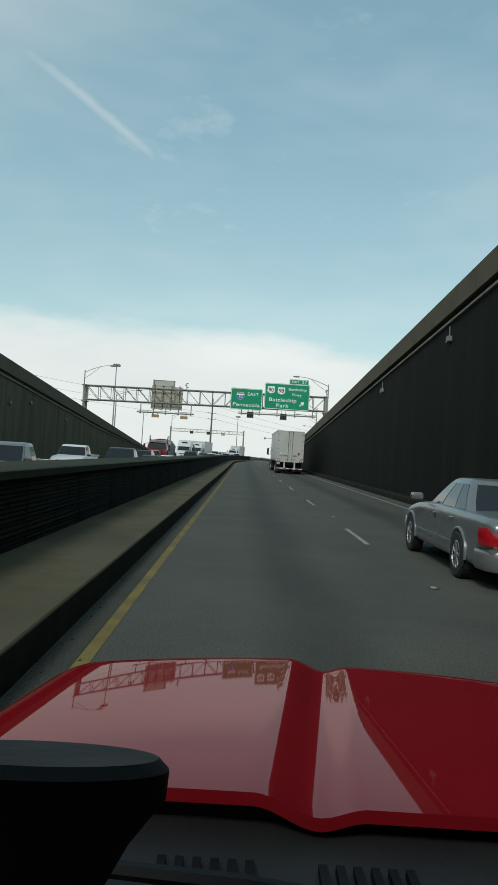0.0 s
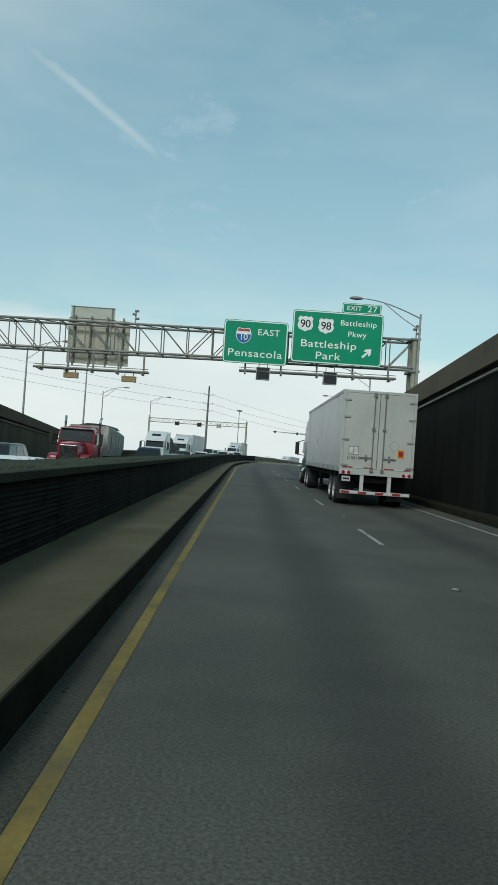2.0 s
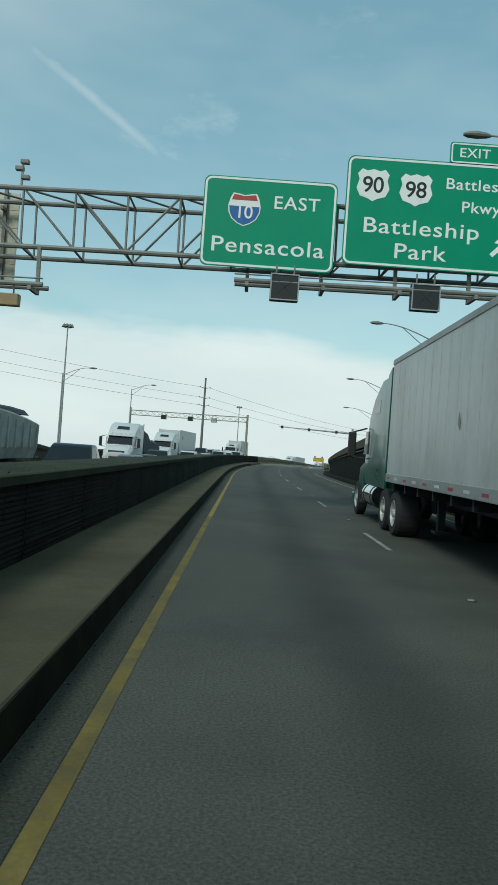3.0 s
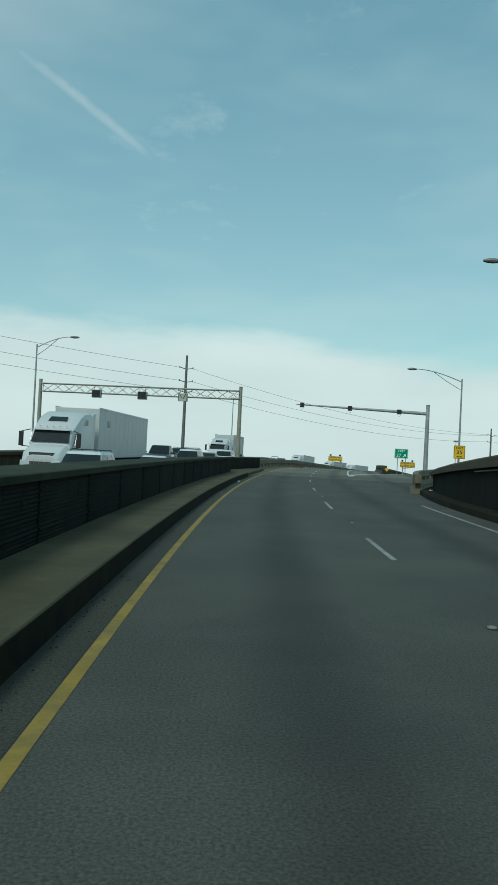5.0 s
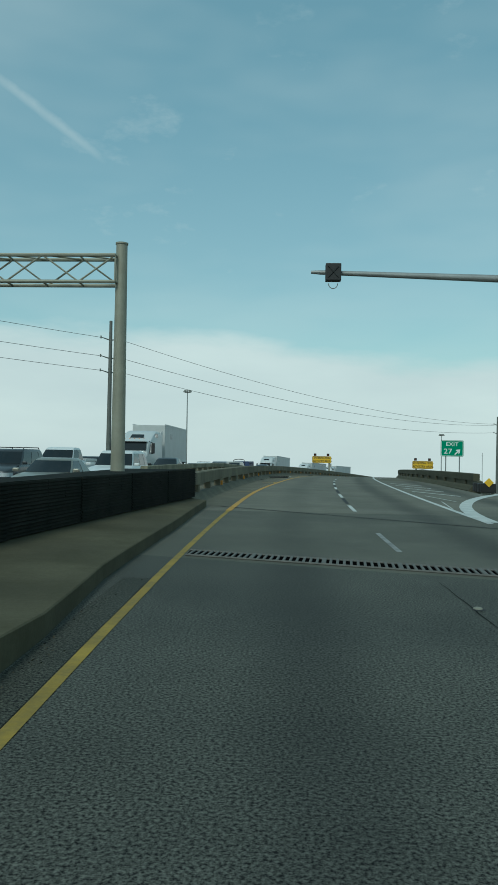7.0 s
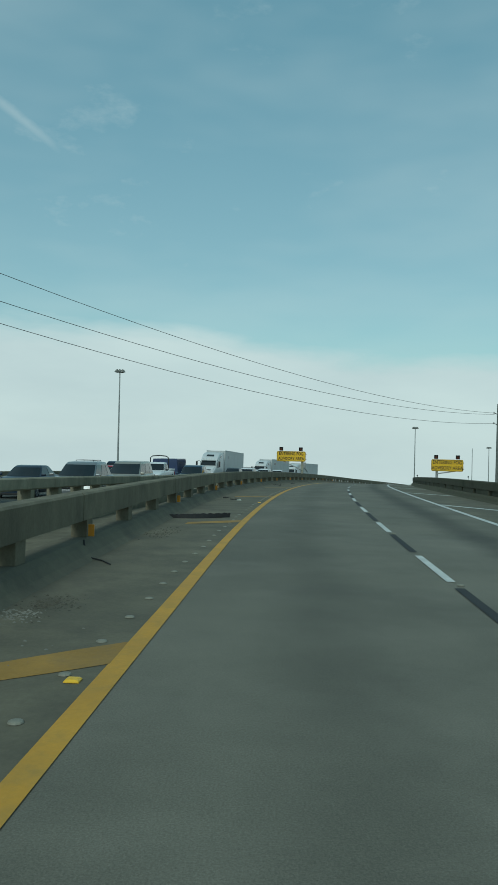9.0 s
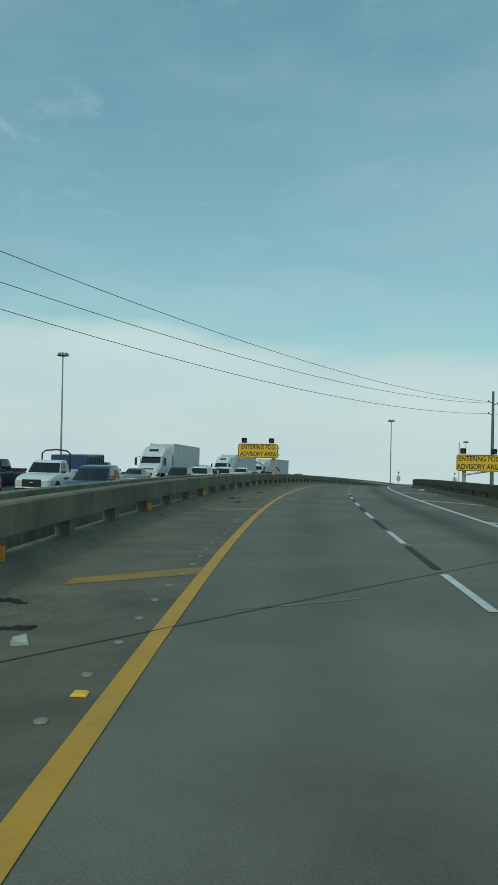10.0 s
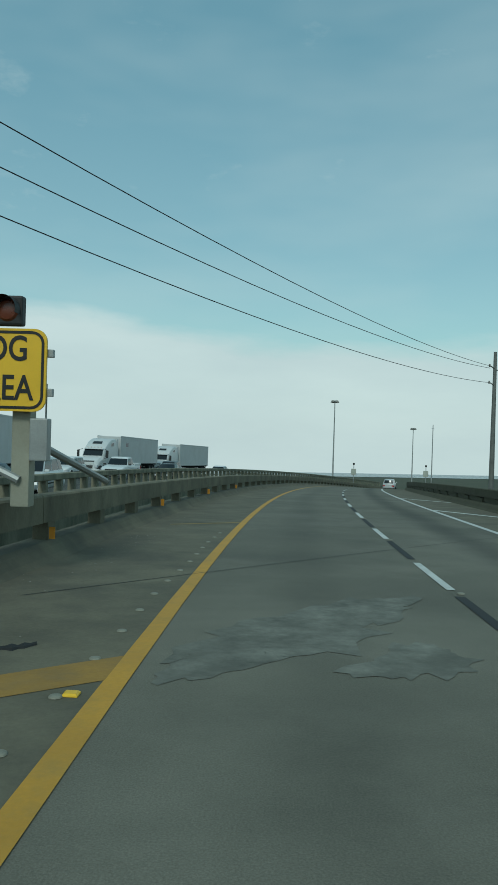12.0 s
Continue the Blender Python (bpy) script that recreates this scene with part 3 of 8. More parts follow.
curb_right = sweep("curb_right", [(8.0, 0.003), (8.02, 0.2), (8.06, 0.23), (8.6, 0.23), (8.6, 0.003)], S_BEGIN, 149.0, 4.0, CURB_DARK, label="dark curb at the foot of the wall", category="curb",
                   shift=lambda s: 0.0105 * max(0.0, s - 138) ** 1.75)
wall_left = sweep("wall_left", [(-13.9, -0.4), (-13.9, lambda s: left_wall_top(s) - coping_h(left_wall_top(s))), (-14.6, lambda s: left_wall_top(s) - coping_h(left_wall_top(s))), (-14.6, -0.4)],
                  S_BEGIN, 185.0, 4.0, LEFT_WALL, label="sloping dark retaining wall beyond the opposite lanes", category="wall")
coping_left = sweep("coping_left", [(-13.72, lambda s: left_wall_top(s) - coping_h(left_wall_top(s)) + 0.003), (-13.68, lambda s: left_wall_top(s) - 0.05), (-13.72, left_wall_top), (-14.7, left_wall_top), (-14.7, lambda s: left_wall_top(s) - coping_h(left_wall_top(s)) + 0.003)],
                    S_BEGIN, 185.0, 4.0, CONCRETE_COPING, label="brown stained coping of the far retaining wall", category="coping")
drip_left = sweep("drip_ledge", [(-13.8, lambda s: left_wall_top(s) - coping_h(left_wall_top(s)) * 1.32), (-13.8, lambda s: left_wall_top(s) - coping_h(left_wall_top(s)) * 1.22), (-13.897, lambda s: left_wall_top(s) - coping_h(left_wall_top(s)) * 1.2), (-13.897, lambda s: left_wall_top(s) - coping_h(left_wall_top(s)) * 1.34)],
                  S_BEGIN, 150.0, 4.0, CONCRETE, label="pale drip ledge below the coping", category="ledge")
# closing wall of the cut, behind the start
portal = bmesh.new()
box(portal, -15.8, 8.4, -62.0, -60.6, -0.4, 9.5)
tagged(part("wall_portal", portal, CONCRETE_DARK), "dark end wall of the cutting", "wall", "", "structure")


# ---- road markings ----
def marking(name, u, s0, s1, width, material, parent, z=0.004, step=3.0, shift=None):
    return sweep(name, [(u - width / 2, z), (u + width / 2, z)], s0, s1, step, material, shift=shift, closed=False, kind="", parent=parent)


yellow_u = lambda s: 0.3 * smoothstep(185, 208, s)
# up to s = 84 the line takes a darker, dirtier yellow
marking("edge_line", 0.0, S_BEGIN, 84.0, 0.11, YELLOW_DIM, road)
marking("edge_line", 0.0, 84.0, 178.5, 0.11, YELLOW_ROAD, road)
marking("edge_line", 0.0, 178.5, S_END, 0.17, YELLOW, bridge_deck, shift=yellow_u)
marking("edge_line", 7.2, S_BEGIN, 140.0, 0.12, WHITE_WORN, road)
marking("edge_line", 6.75, 176.0, S_END, 0.17, WHITE, bridge_deck)
marking("ramp_line", 0.0, 152.0, 176.0, 0.14, WHITE, road, shift=lambda s: ramp_edge_u(s) - 0.55)
marking("ramp_line", 0.0, 176.3, 198.0, 0.42, WHITE, bridge_deck, z=0.008, shift=lambda s: 6.85 + 0.0128 * max(0.0, s - 175.5) ** 2.05, step=1.5)
for i in range(-6, 15):
    s = 11.7 + 11.3 * i
    marking("lane_dash", 3.63, s, s + 3.1, 0.1, WHITE_WORN, road)
dash_starts = [179.2, 186.6] + [194.3 + 6.8 * i for i in range(7)] + [242.1 + 6.8 * i for i in range(50)]
for i, s in enumerate(dash_starts):
    marking("lane_dash", 3.66, s, s + 2.7, 0.12, WHITE, bridge_deck)
    if i:
        marking("contrast_dash", 3.66, s - (s - dash_starts[i - 1]) * 0.53, s - 0.5, 0.13, BLACK_PAINT, bridge_deck)
YELLOW_BAR = mat("faded_yellow_bar_paint", (0.35, 0.205, 0.05), 0.75, vary=0.2, scale=1.5, fine=25, bump=0.3, dirt=(0.2, 0.15, 0.08), dirt_amount=0.6, dirt_scale=2.0, spec=0.25)
# worn yellow bars across the bridge's left shoulder
for s, fresh in ((190.2, False), (203.8, True), (216.55, True), (230.7, True), (245.2, True), (258.6, False), (271.8, True), (285.9, False)):
    bm = bmesh.new()
    w = left_rail_u(s) + 0.85
    e = yellow_u(s) - 0.08
    t = 0.34 if fresh else 0.12
    cols = []
    for k in range(7):
        u = e + (w - e) * k / 6
        m = s + 0.85 * (u - e)
        h = t * (1 - 0.25 * (k / 6) ** 2)
        cols.append((bm.verts.new(at_road(m - h, u, 0.004)), bm.verts.new(at_road(m + h, u, 0.004))))
    for a, b in zip(cols, cols[1:]):
        bm.faces.new((a[0], a[1], b[1], b[0]))
    part("shoulder_bar", bm, YELLOW_BAR if fresh else YELLOW_WORN, bridge_deck)
# worn white bars slanting across the right shoulder
for s in (227.2, 241.5, 256.2, 270.9, 283.6, 296.0, 309.0):
    bm = bmesh.new()
    vs = [bm.verts.new(at_road(a, b, 0.004)) for a, b in ((s - 0.2, 6.85), (s + 0.4, 6.85), (s - 3.5, 9.0), (s - 4.1, 9.0))]
    bm.faces.new(vs)
    part("shoulder_bar", bm, WHITE, bridge_deck)
# white bars in the gore beside the exit
for i in range(6):
    s = 181.0 + 4.2 * i
    bm = bmesh.new()
    r = 6.6 + 0.0128 * max(0.0, s - 175.5) ** 2.05
    vs = [bm.verts.new(at_road(a, b, 0.004)) for a, b in ((s + 4, 7.25), (s + 4.5, 7.25), (s + 0.5, min(r, 8.9) - 0.15), (s, min(r, 8.9) - 0.15))]
    bm.faces.new(vs)
    part("gore_bar", bm, WHITE, bridge_deck)


def cross_joint(name, s_left, width, material, parent, u0=-0.4, u1=8.6, label="", skew=SKEW):
    bm = bmesh.new()
    n = 12
    rows = []
    for i in range(n + 1):
        u = u0 + (u1 - u0) * i / n
        s = s_left + skew * (u - u0)
        rows.append([bm.verts.new(at_road(s, u, 0.005)), bm.verts.new(at_road(s + width, u, 0.005))])
    for a, b in zip(rows, rows[1:]):
        bm.faces.new((a[0], a[1], b[1], b[0]))
    return part(name, bm, material, parent, label)


cross_joint("joint", 180.2, 0.12, BLACK_PAINT, road, label="black rubber expansion joint", skew=-0.8)
for i in range(1, 10):
    s = 201.75 + 24.85 * i
    cross_joint("joint", s + 1.25 * (left_rail_u(s) + 0.8), 0.03, BLACK_PAINT, bridge_deck, u0=left_rail_u(s) + 0.8, u1=8.6, skew=1.25)
# rough pale repair across the joint
PATCH = mat("rough_repair_concrete", (0.2, 0.196, 0.165), 0.92, vary=0.35, scale=2.5, fine=14, bump=0.8, dirt=(0.13, 0.127, 0.105), dirt_amount=0.9, dirt_scale=1.6, spec=0.2)
rng = random.Random(7)
for s, u0, u1, half in ((228.2, 0.9, 2.4, 0.06),):
    bm = bmesh.new()
    cols = []
    for k in range(25):
        u = u0 + (u1 - u0) * k / 24
        m = s + 0.62 * (u - 1.2)
        h = half * (0.35 + math.sin(math.pi * k / 24)) * rng.uniform(0.7, 1.15)
        cols.append((bm.verts.new(at_road(m - h, u, -0.0005)), bm.verts.new(at_road(m + h * rng.uniform(0.6, 1.0), u, -0.0005))))
    for a, b in zip(cols, cols[1:]):
        bm.faces.new((a[0], a[1], b[1], b[0]))
    part("repair_patch", bm, PATCH, bridge_deck, "rough pale concrete repair")




for s0, u0, long_, wide in ((273.4, 1.7, 1.5, 0.75), (274.6, 2.5, 0.8, 0.45), (272.4, 2.6, 0.7, 0.5), (272.2, 1.0, 0.7, 0.4)):
    bm = bmesh.new()
    ring = []
    for k in range(36):
        a = 2 * math.pi * k / 36
        f = rng.uniform(0.7, 1.15) * (1 + 0.2 * math.sin(3 * a + s0))
        ring.append(bm.verts.new(at_road(s0 + long_ * f * math.sin(a), u0 + wide * f * math.cos(a) + 0.4 * long_ * f * math.sin(a), -0.0005 + 0.0008 * (u0 > 2))))
    bm.faces.new(ring)
    part("repair_patch", bm, PATCH, bridge_deck, "rough pale concrete repair")

# open cracks in the asphalt
CRACK = mat("open_crack", (0.016, 0.017, 0.015), 0.95, vary=0.4, scale=8, fine=40, bump=0.2, spec=0.1)
for s0, s1, u0, u1, deck in ((22.0, 34.0, 2.62, 2.68, road), (163.4, 167.0, 3.64, 3.7, road_end)):
    bm = bmesh.new()
    cols = []
    n = int((s1 - s0) / 0.35)
    drift = 0.0
    for k in range(n + 1):
        drift = 0.7 * drift + rng.gauss(0, 0.01)
        f = k / n
        w = rng.uniform(0.003, 0.007) * (0.3 + math.sin(math.pi * f))
        u = u0 + (u1 - u0) * f + drift
        cols.append((bm.verts.new(at_road(s0 + (s1 - s0) * f, u - w, 0.003)), bm.verts.new(at_road(s0 + (s1 - s0) * f, u + w, 0.003))))
    for a, b in zip(cols, cols[1:]):
        bm.faces.new((a[0], a[1], b[1], b[0]))
    part("crack", bm, CRACK, deck)

# trench drain with iron bars across the road
# no recess is cut: the pit's shade is a flat black sheet on the road
PIT_SHADE = mat("drain_pit_shade", (0.005, 0.005, 0.005), 1.0, vary=0.2, bump=0.0, spec=0.0)
RUST_BAR = mat("dark_rusty_iron", (0.14, 0.135, 0.12), 0.75, vary=0.3, scale=6, bump=0.2)


def build_drain():
    d = thing("trench_drain", Matrix(), "rusty iron trench drain grate across the asphalt", "drain")
    bm = bmesh.new()
    for i in range(24):
        u0, u1 = 0.1 + i * 0.35, 0.1 + (i + 1) * 0.35
        s0, s1 = DRAIN_S + DRAIN_SKEW * (u0 + 0.25), DRAIN_S + DRAIN_SKEW * (u1 + 0.25)
        bm.faces.new([bm.verts.new(at_road(s, u, 0.005)) for s, u in ((s0, u0), (s0 + 0.62, u0), (s1 + 0.62, u1), (s1, u1))])
    part("pit", bm, PIT_SHADE, d, "flat black sheet for the shaded pit under the grate")
    bar = bmesh.new()
    box(bar, -0.02, 0.02, 0.03, 0.59, 0.0, 0.02, 0.004)
    bmesh.ops.recalc_face_normals(bar, faces=bar.faces)
    me = bpy.data.meshes.new("bar")
    bar.to_mesh(me)
    bar.free()
    me.materials.append(RUST_BAR)
    # grates of ten bars, each closed by a frame bar of its own
    for i in range(84):
        u = 0.14 + i * 0.1
        ob = part("bar", me, RUST_BAR, d, m=road_pose(DRAIN_S + DRAIN_SKEW * (u + 0.25), u, 0.006, turn=-5))
        if i % 11 == 10:
            ob.scale = (1.7, 1.03, 1.1)
    for off in (0.0, 0.6):
        bm = bmesh.new()
        a, b = at_road(DRAIN_S + off + DRAIN_SKEW * 0.35, 0.1, 0.012), at_road(DRAIN_S + off + DRAIN_SKEW * 8.7, 8.45, 0.012)
        tube(bm, a, b, 0.02, n=6)
        part("rim", bm, RUST_BAR, d)


build_drain()


# raised markers
def marker_mesh():
    bm = bmesh.new()
    rings = [[Vector((r * math.cos(2 * math.pi * k / 10), r * math.sin(2 * math.pi * k / 10), z)) for k in range(10)] for r, z in ((0.052, 0.0), (0.046, 0.012), (0.026, 0.019))]
    loft(bm, rings)
    bmesh.ops.recalc_face_normals(bm, faces=bm.faces)
    me = bpy.data.meshes.new("raised_marker")
    bm.to_mesh(me)
    bm.free()
    me.materials.append(MARKER)
    return me


MARK = marker_mesh()
for i in range(15):
    s = 6.9 + 11.3 * i
    part("raised_marker", MARK, MARKER, road, m=road_pose(s, 3.72, 0.004))
    scuff = bmesh.new()
    for k in range(12):
        a = 2 * math.pi * k / 12
        scuff.verts.new(at_road(s - 0.03 + 0.085 * math.sin(a), 3.72 + 0.08 * math.cos(a), 0.0035))
    scuff.faces.new(scuff.verts)
    part("marker_glue", scuff, BLACK_PAINT, road)
for i in range(24):
    part("raised_marker", MARK, MARKER, bridge_deck, m=road_pose(dash_starts[i + 1] - 0.3, 3.72, 0.004))
for i in range(95):
    s = 191.5 + 0.97 * i
    ob = part("raised_marker", MARK, MARKER, bridge_deck, m=road_pose(s, yellow_u(s) - 0.3 + 0.02 * math.sin(i * 5.1), 0.004))
    ob.scale = (0.95, 0.95, 0.8)


# square yellow markers where the shoulder bars meet the line
bm = bmesh.new()
loft(bm, [[Vector((x * k, y * k, z)) for x, y in ((-0.055, -0.05), (0.055, -0.05), (0.055, 0.05), (-0.055, 0.05))] for k, z in ((1.0, 0.0), (0.97, 0.008), (0.7, 0.02))])
bmesh.ops.recalc_face_normals(bm, faces=bm.faces)
MARK_YELLOW = bpy.data.meshes.new("yellow_marker")
bm.to_mesh(MARK_YELLOW)
bm.free()
MARK_YELLOW.materials.append(SIGN_YELLOW)
for s in (203.0, 225.0, 271.1):
    part("yellow_marker", MARK_YELLOW, SIGN_YELLOW, bridge_deck, m=road_pose(s, yellow_u(s) - 0.22, 0.004))

# ---- weeds on the median, small wall lights ----
WEED = mat("roadside_weeds", (0.055, 0.085, 0.022), 0.9, vary=0.4, scale=3, fine=20, bump=0.0, spec=0.2)
rng = random.Random(21)
verts, faces = [], []
for _ in range(6000):
    s = rng.choice((rng.gauss(62, 7), rng.gauss(52, 10), rng.uniform(18, 100)))
    p = at_road(s, rng.uniform(-3.15, -1.85), 1.2)
    h, a = rng.uniform(0.012, 0.05), rng.uniform(0, 6.28)
    b = len(verts)
    side = Vector((math.cos(a), math.sin(a), 0)) * 0.012
    tip = Vector((rng.gauss(0, 0.04), rng.gauss(0, 0.04), h))
    verts += [p - side, p + side, p + tip * 0.6 + side * 0.6, p + tip, p + tip * 0.6 - side * 0.6]
    faces.append((b, b + 1, b + 2, b + 3, b + 4))
tagged(new("weeds", mesh_of("weeds", verts, faces, WEED)), "low green weeds growing on the median top", "weeds", "", "stuff")


def wall_light(s, u, z, face):
    t = thing("wall_light", road_pose(s, u, z), "small weathered light fixture on the retaining wall", "wall light", "lights on the retaining walls")
    bm = bmesh.new()
    box(bm, *sorted((0.0, face * 0.16)), -0.16, 0.16, -0.1, 0.1, 0.02)
    part("housing", bm, GALV_DARK, t)
    bm = bmesh.new()
    box(bm, *sorted((face * 0.03, face * 0.19)), -0.13, 0.13, -0.16, -0.1, 0.02)
    part("lens", bm, LENS_DARK, t)
    bm = bmesh.new()
    tube(bm, (face * 0.04, 0.1, 0.1), (face * 0.04, 0.1, 0.5), 0.025, n=6)
    part("conduit", bm, GALV_DARK, t)


for s, z in ((25.2, 6.45), (38.8, 5.65)):
    wall_light(s, 8.6, z, -1)
for s, z in ((44.5, 4.3), (49.0, 4.6), (59.6, 3.9)):
    wall_light(s, -13.9, z, 1)


# ---- black ribbed wall panels on the median ----
def panel_mesh(length, height):
    """Rough courses stacked: each juts a little differently."""
    rng = random.Random(4)
    rows = 15
    cols = 4
    verts, faces = [], []
    h = height / rows
    for r in range(rows):
        x = 0.012 + 0.03 * rng.random()
        for c in range(cols):
            y0, y1 = length * c / cols, length * (c + 1) / cols - 0.004
            dx = x + 0.012 * rng.random()
            z0, z1 = r * h, (r + 1) * h - 0.012
            b = len(verts)
            verts += [(0, y0, z0), (0, y1, z0), (dx, y1, z0 + 0.008), (dx, y0, z0 + 0.008), (0, y0, z1), (0, y1, z1), (dx * 0.8, y1, z1 - 0.006), (dx * 0.8, y0, z1 - 0.006)]
            faces += [(b + 3, b + 2, b + 6, b + 7), (b, b + 1, b + 2, b + 3), (b + 7, b + 6, b + 5, b + 4), (b, b + 3, b + 7, b + 4), (b + 1, b + 5, b + 6, b + 2)]
    b = len(verts)
    verts += [(-0.08, 0, 0), (-0.08, length, 0), (0.004, length, 0), (0.004, 0, 0), (-0.08, 0, height), (-0.08, length, height), (0.004, length, height), (0.004, 0, height)]
    faces += [(b, b + 3, b + 7, b + 4), (b + 1, b + 5, b + 6, b + 2), (b + 3, b + 2, b + 6, b + 7), (b + 4, b + 7, b + 6, b + 5), (b, b + 4, b + 5, b + 1)]
    return mesh_of("wall_panel", verts, faces, PANEL_BLACK)


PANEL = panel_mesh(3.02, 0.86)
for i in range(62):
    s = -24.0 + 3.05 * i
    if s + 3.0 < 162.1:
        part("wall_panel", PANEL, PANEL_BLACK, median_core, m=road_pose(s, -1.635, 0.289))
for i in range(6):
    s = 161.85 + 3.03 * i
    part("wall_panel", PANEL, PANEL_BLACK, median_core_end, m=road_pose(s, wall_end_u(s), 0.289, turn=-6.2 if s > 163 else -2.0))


# ---- bridge railings: a heavy concrete beam on short posts ----
RAIL_MOSSY = mat("mossy_railing_concrete", (0.105, 0.1, 0.068), 0.92, vary=0.35, scale=0.9, fine=30, bump=0.5, dirt=(0.03, 0.034, 0.02), dirt_amount=0.8, dirt_scale=0.9, stretch=(1, 1, 0.6), spec=0.2)


RAIL_PALE = mat("pale_railing_concrete", (0.29, 0.27, 0.195), 0.9, vary=0.3, scale=0.8, fine=30, bump=0.4, dirt=(0.08, 0.078, 0.056), dirt_amount=0.75, dirt_scale=0.9, stretch=(1, 1, 0.5), spec=0.2)


def railing(name, u_of, s0, s1, face, label, post_step=3.25, first=0.5, top=0.96, beam=0.43, wide=0.32, piece=9.75, base=0.27, concrete=RAIL_CONCRETE, toe=0.12, post=0.17, proud=-0.03, base_mat=None):
    rail = thing(name, Matrix(), label, "railing", "", "structure")
    n_piece = max(1, int((s1 - s0) / piece))
    for k in range(n_piece):
        a, b = s0 + k * piece, min(s1, s0 + (k + 1) * piece) - 0.03
        prof = [(0, top - beam), (0, top - 0.03), (face * 0.03, top), (face * (wide - 0.03), top), (face * wide, top - 0.03), (face * wide, top - beam + 0.03), (face * (wide - 0.03), top - beam)]
        sweep("beam", prof, a, b, 2.5, concrete, shift=u_of, kind="", parent=rail)
    sweep("base", [(-face * toe, 0.0), (-face * (toe * 0.6 + 0.01), base * 0.3), (-face * (toe * 0.3 + 0.01), base * 0.75), (0, base), (face * (wide + 0.05), base), (face * (wide + 0.05), -0.3), (-face * toe, -0.3)], s0, s1, 3.0, base_mat or concrete, shift=u_of, kind="", parent=rail)
    bm = bmesh.new()
    # each post stands a little back from, or proud of, the beam's road face
    x0, x1 = sorted((-face * (wide / 2 + proud), face * (wide / 2 - 0.03)))
    box(bm, x0, x1, -post, post, base - 0.005, (top - beam + 0.004) if proud < 0 else top - 0.02, 0.012)
    bmesh.ops.recalc_face_normals(bm, faces=bm.faces)
    me = bpy.data.meshes.new("post")
    bm.to_mesh(me)
    bm.free()
    me.materials.append(concrete)
    n = int((s1 - s0 - first) / post_step) + 1
    for i in range(min(n, 150)):
        s = s0 + first + i * post_step
        part("post", me, concrete, rail, m=road_pose(s, u_of(s) + face * wide / 2))
    return rail


rail_left = railing("railing_left", left_rail_u, 180.15, 470.0, -1, "weathered concrete bridge railing with a heavy beam on posts", base_mat=SHOULDER_DECK, toe=0.3, base=0.24)
rail_opp = railing("railing_opposite", opp_u, 186.0, 470.0, 1, "low pale concrete railing of the opposite bridge", post_step=1.95, top=1.15, beam=0.26, wide=0.28, base=0.3, post=0.12, proud=0.05, concrete=RAIL_PALE)
rail_right = railing("railing_right", lambda s: 9.35 + 1.3 * smoothstep(238, 196, s), 196.5, 470.0, 1, "dark mossy concrete railing between the bridge and exit ramp", top=0.86, beam=0.36, concrete=RAIL_MOSSY, toe=0.25, post=1.42)
edge_beam = sweep("edge_beam", [(lambda s: opp_u(s) + 0.16, -0.01), (lambda s: opp_u(s) + 0.16, -1.15), (lambda s: opp_u(s) - 0.24, -1.15), (lambda s: opp_u(s) - 0.24, -0.01)], 180.2, 470.0, 3.0, RAIL_PALE, label="stained edge beam of the opposite bridge deck", category="beam")
gap_slab = sweep("gap_slab", [(lambda s: left_rail_u(s) - 0.4, -0.03), (lambda s: opp_u(s) + 0.2, -0.03), (lambda s: opp_u(s) + 0.2, -0.3), (lambda s: left_rail_u(s) - 0.4, -0.3)], 180.2, 232.0, 3.0, RAIL_CONCRETE, label="concrete slab closing the gap between the two bridges", category="slab")
rail_ramp = railing("railing_ramp", lambda s: ramp_edge_u(s) - 0.5, 149.2, 226.0, 1, "concrete railing along the outside of the exit ramp")
rail_far = railing("railing_far", lambda s: opp_far_u(s) + 0.3, 185.5, 470.0, -1, "outer concrete railing of the opposite bridge")

# amber delineators on the posts
bm = bmesh.new()
box(bm, -0.012, 0.012, -0.06, 0.06, 0.0, 0.2, 0.004)
bmesh.ops.recalc_face_normals(bm, faces=bm.faces)
DELIN = bpy.data.meshes.new("delineator")
bm.to_mesh(DELIN)
bm.free()
DELIN.materials.append(REFLECT_ORANGE)
for i in range(13):
    s = 190.15 + 9.75 * i
    ob = part("delineator", DELIN, REFLECT_ORANGE, None, m=road_pose(s, left_rail_u(s) + 0.06, 0.265, turn=90))
    ob.scale = (1, 0.8, 0.95)
    tagged(ob, "amber reflective delineator plate on the railing base", "delineator", "delineators along the railing")


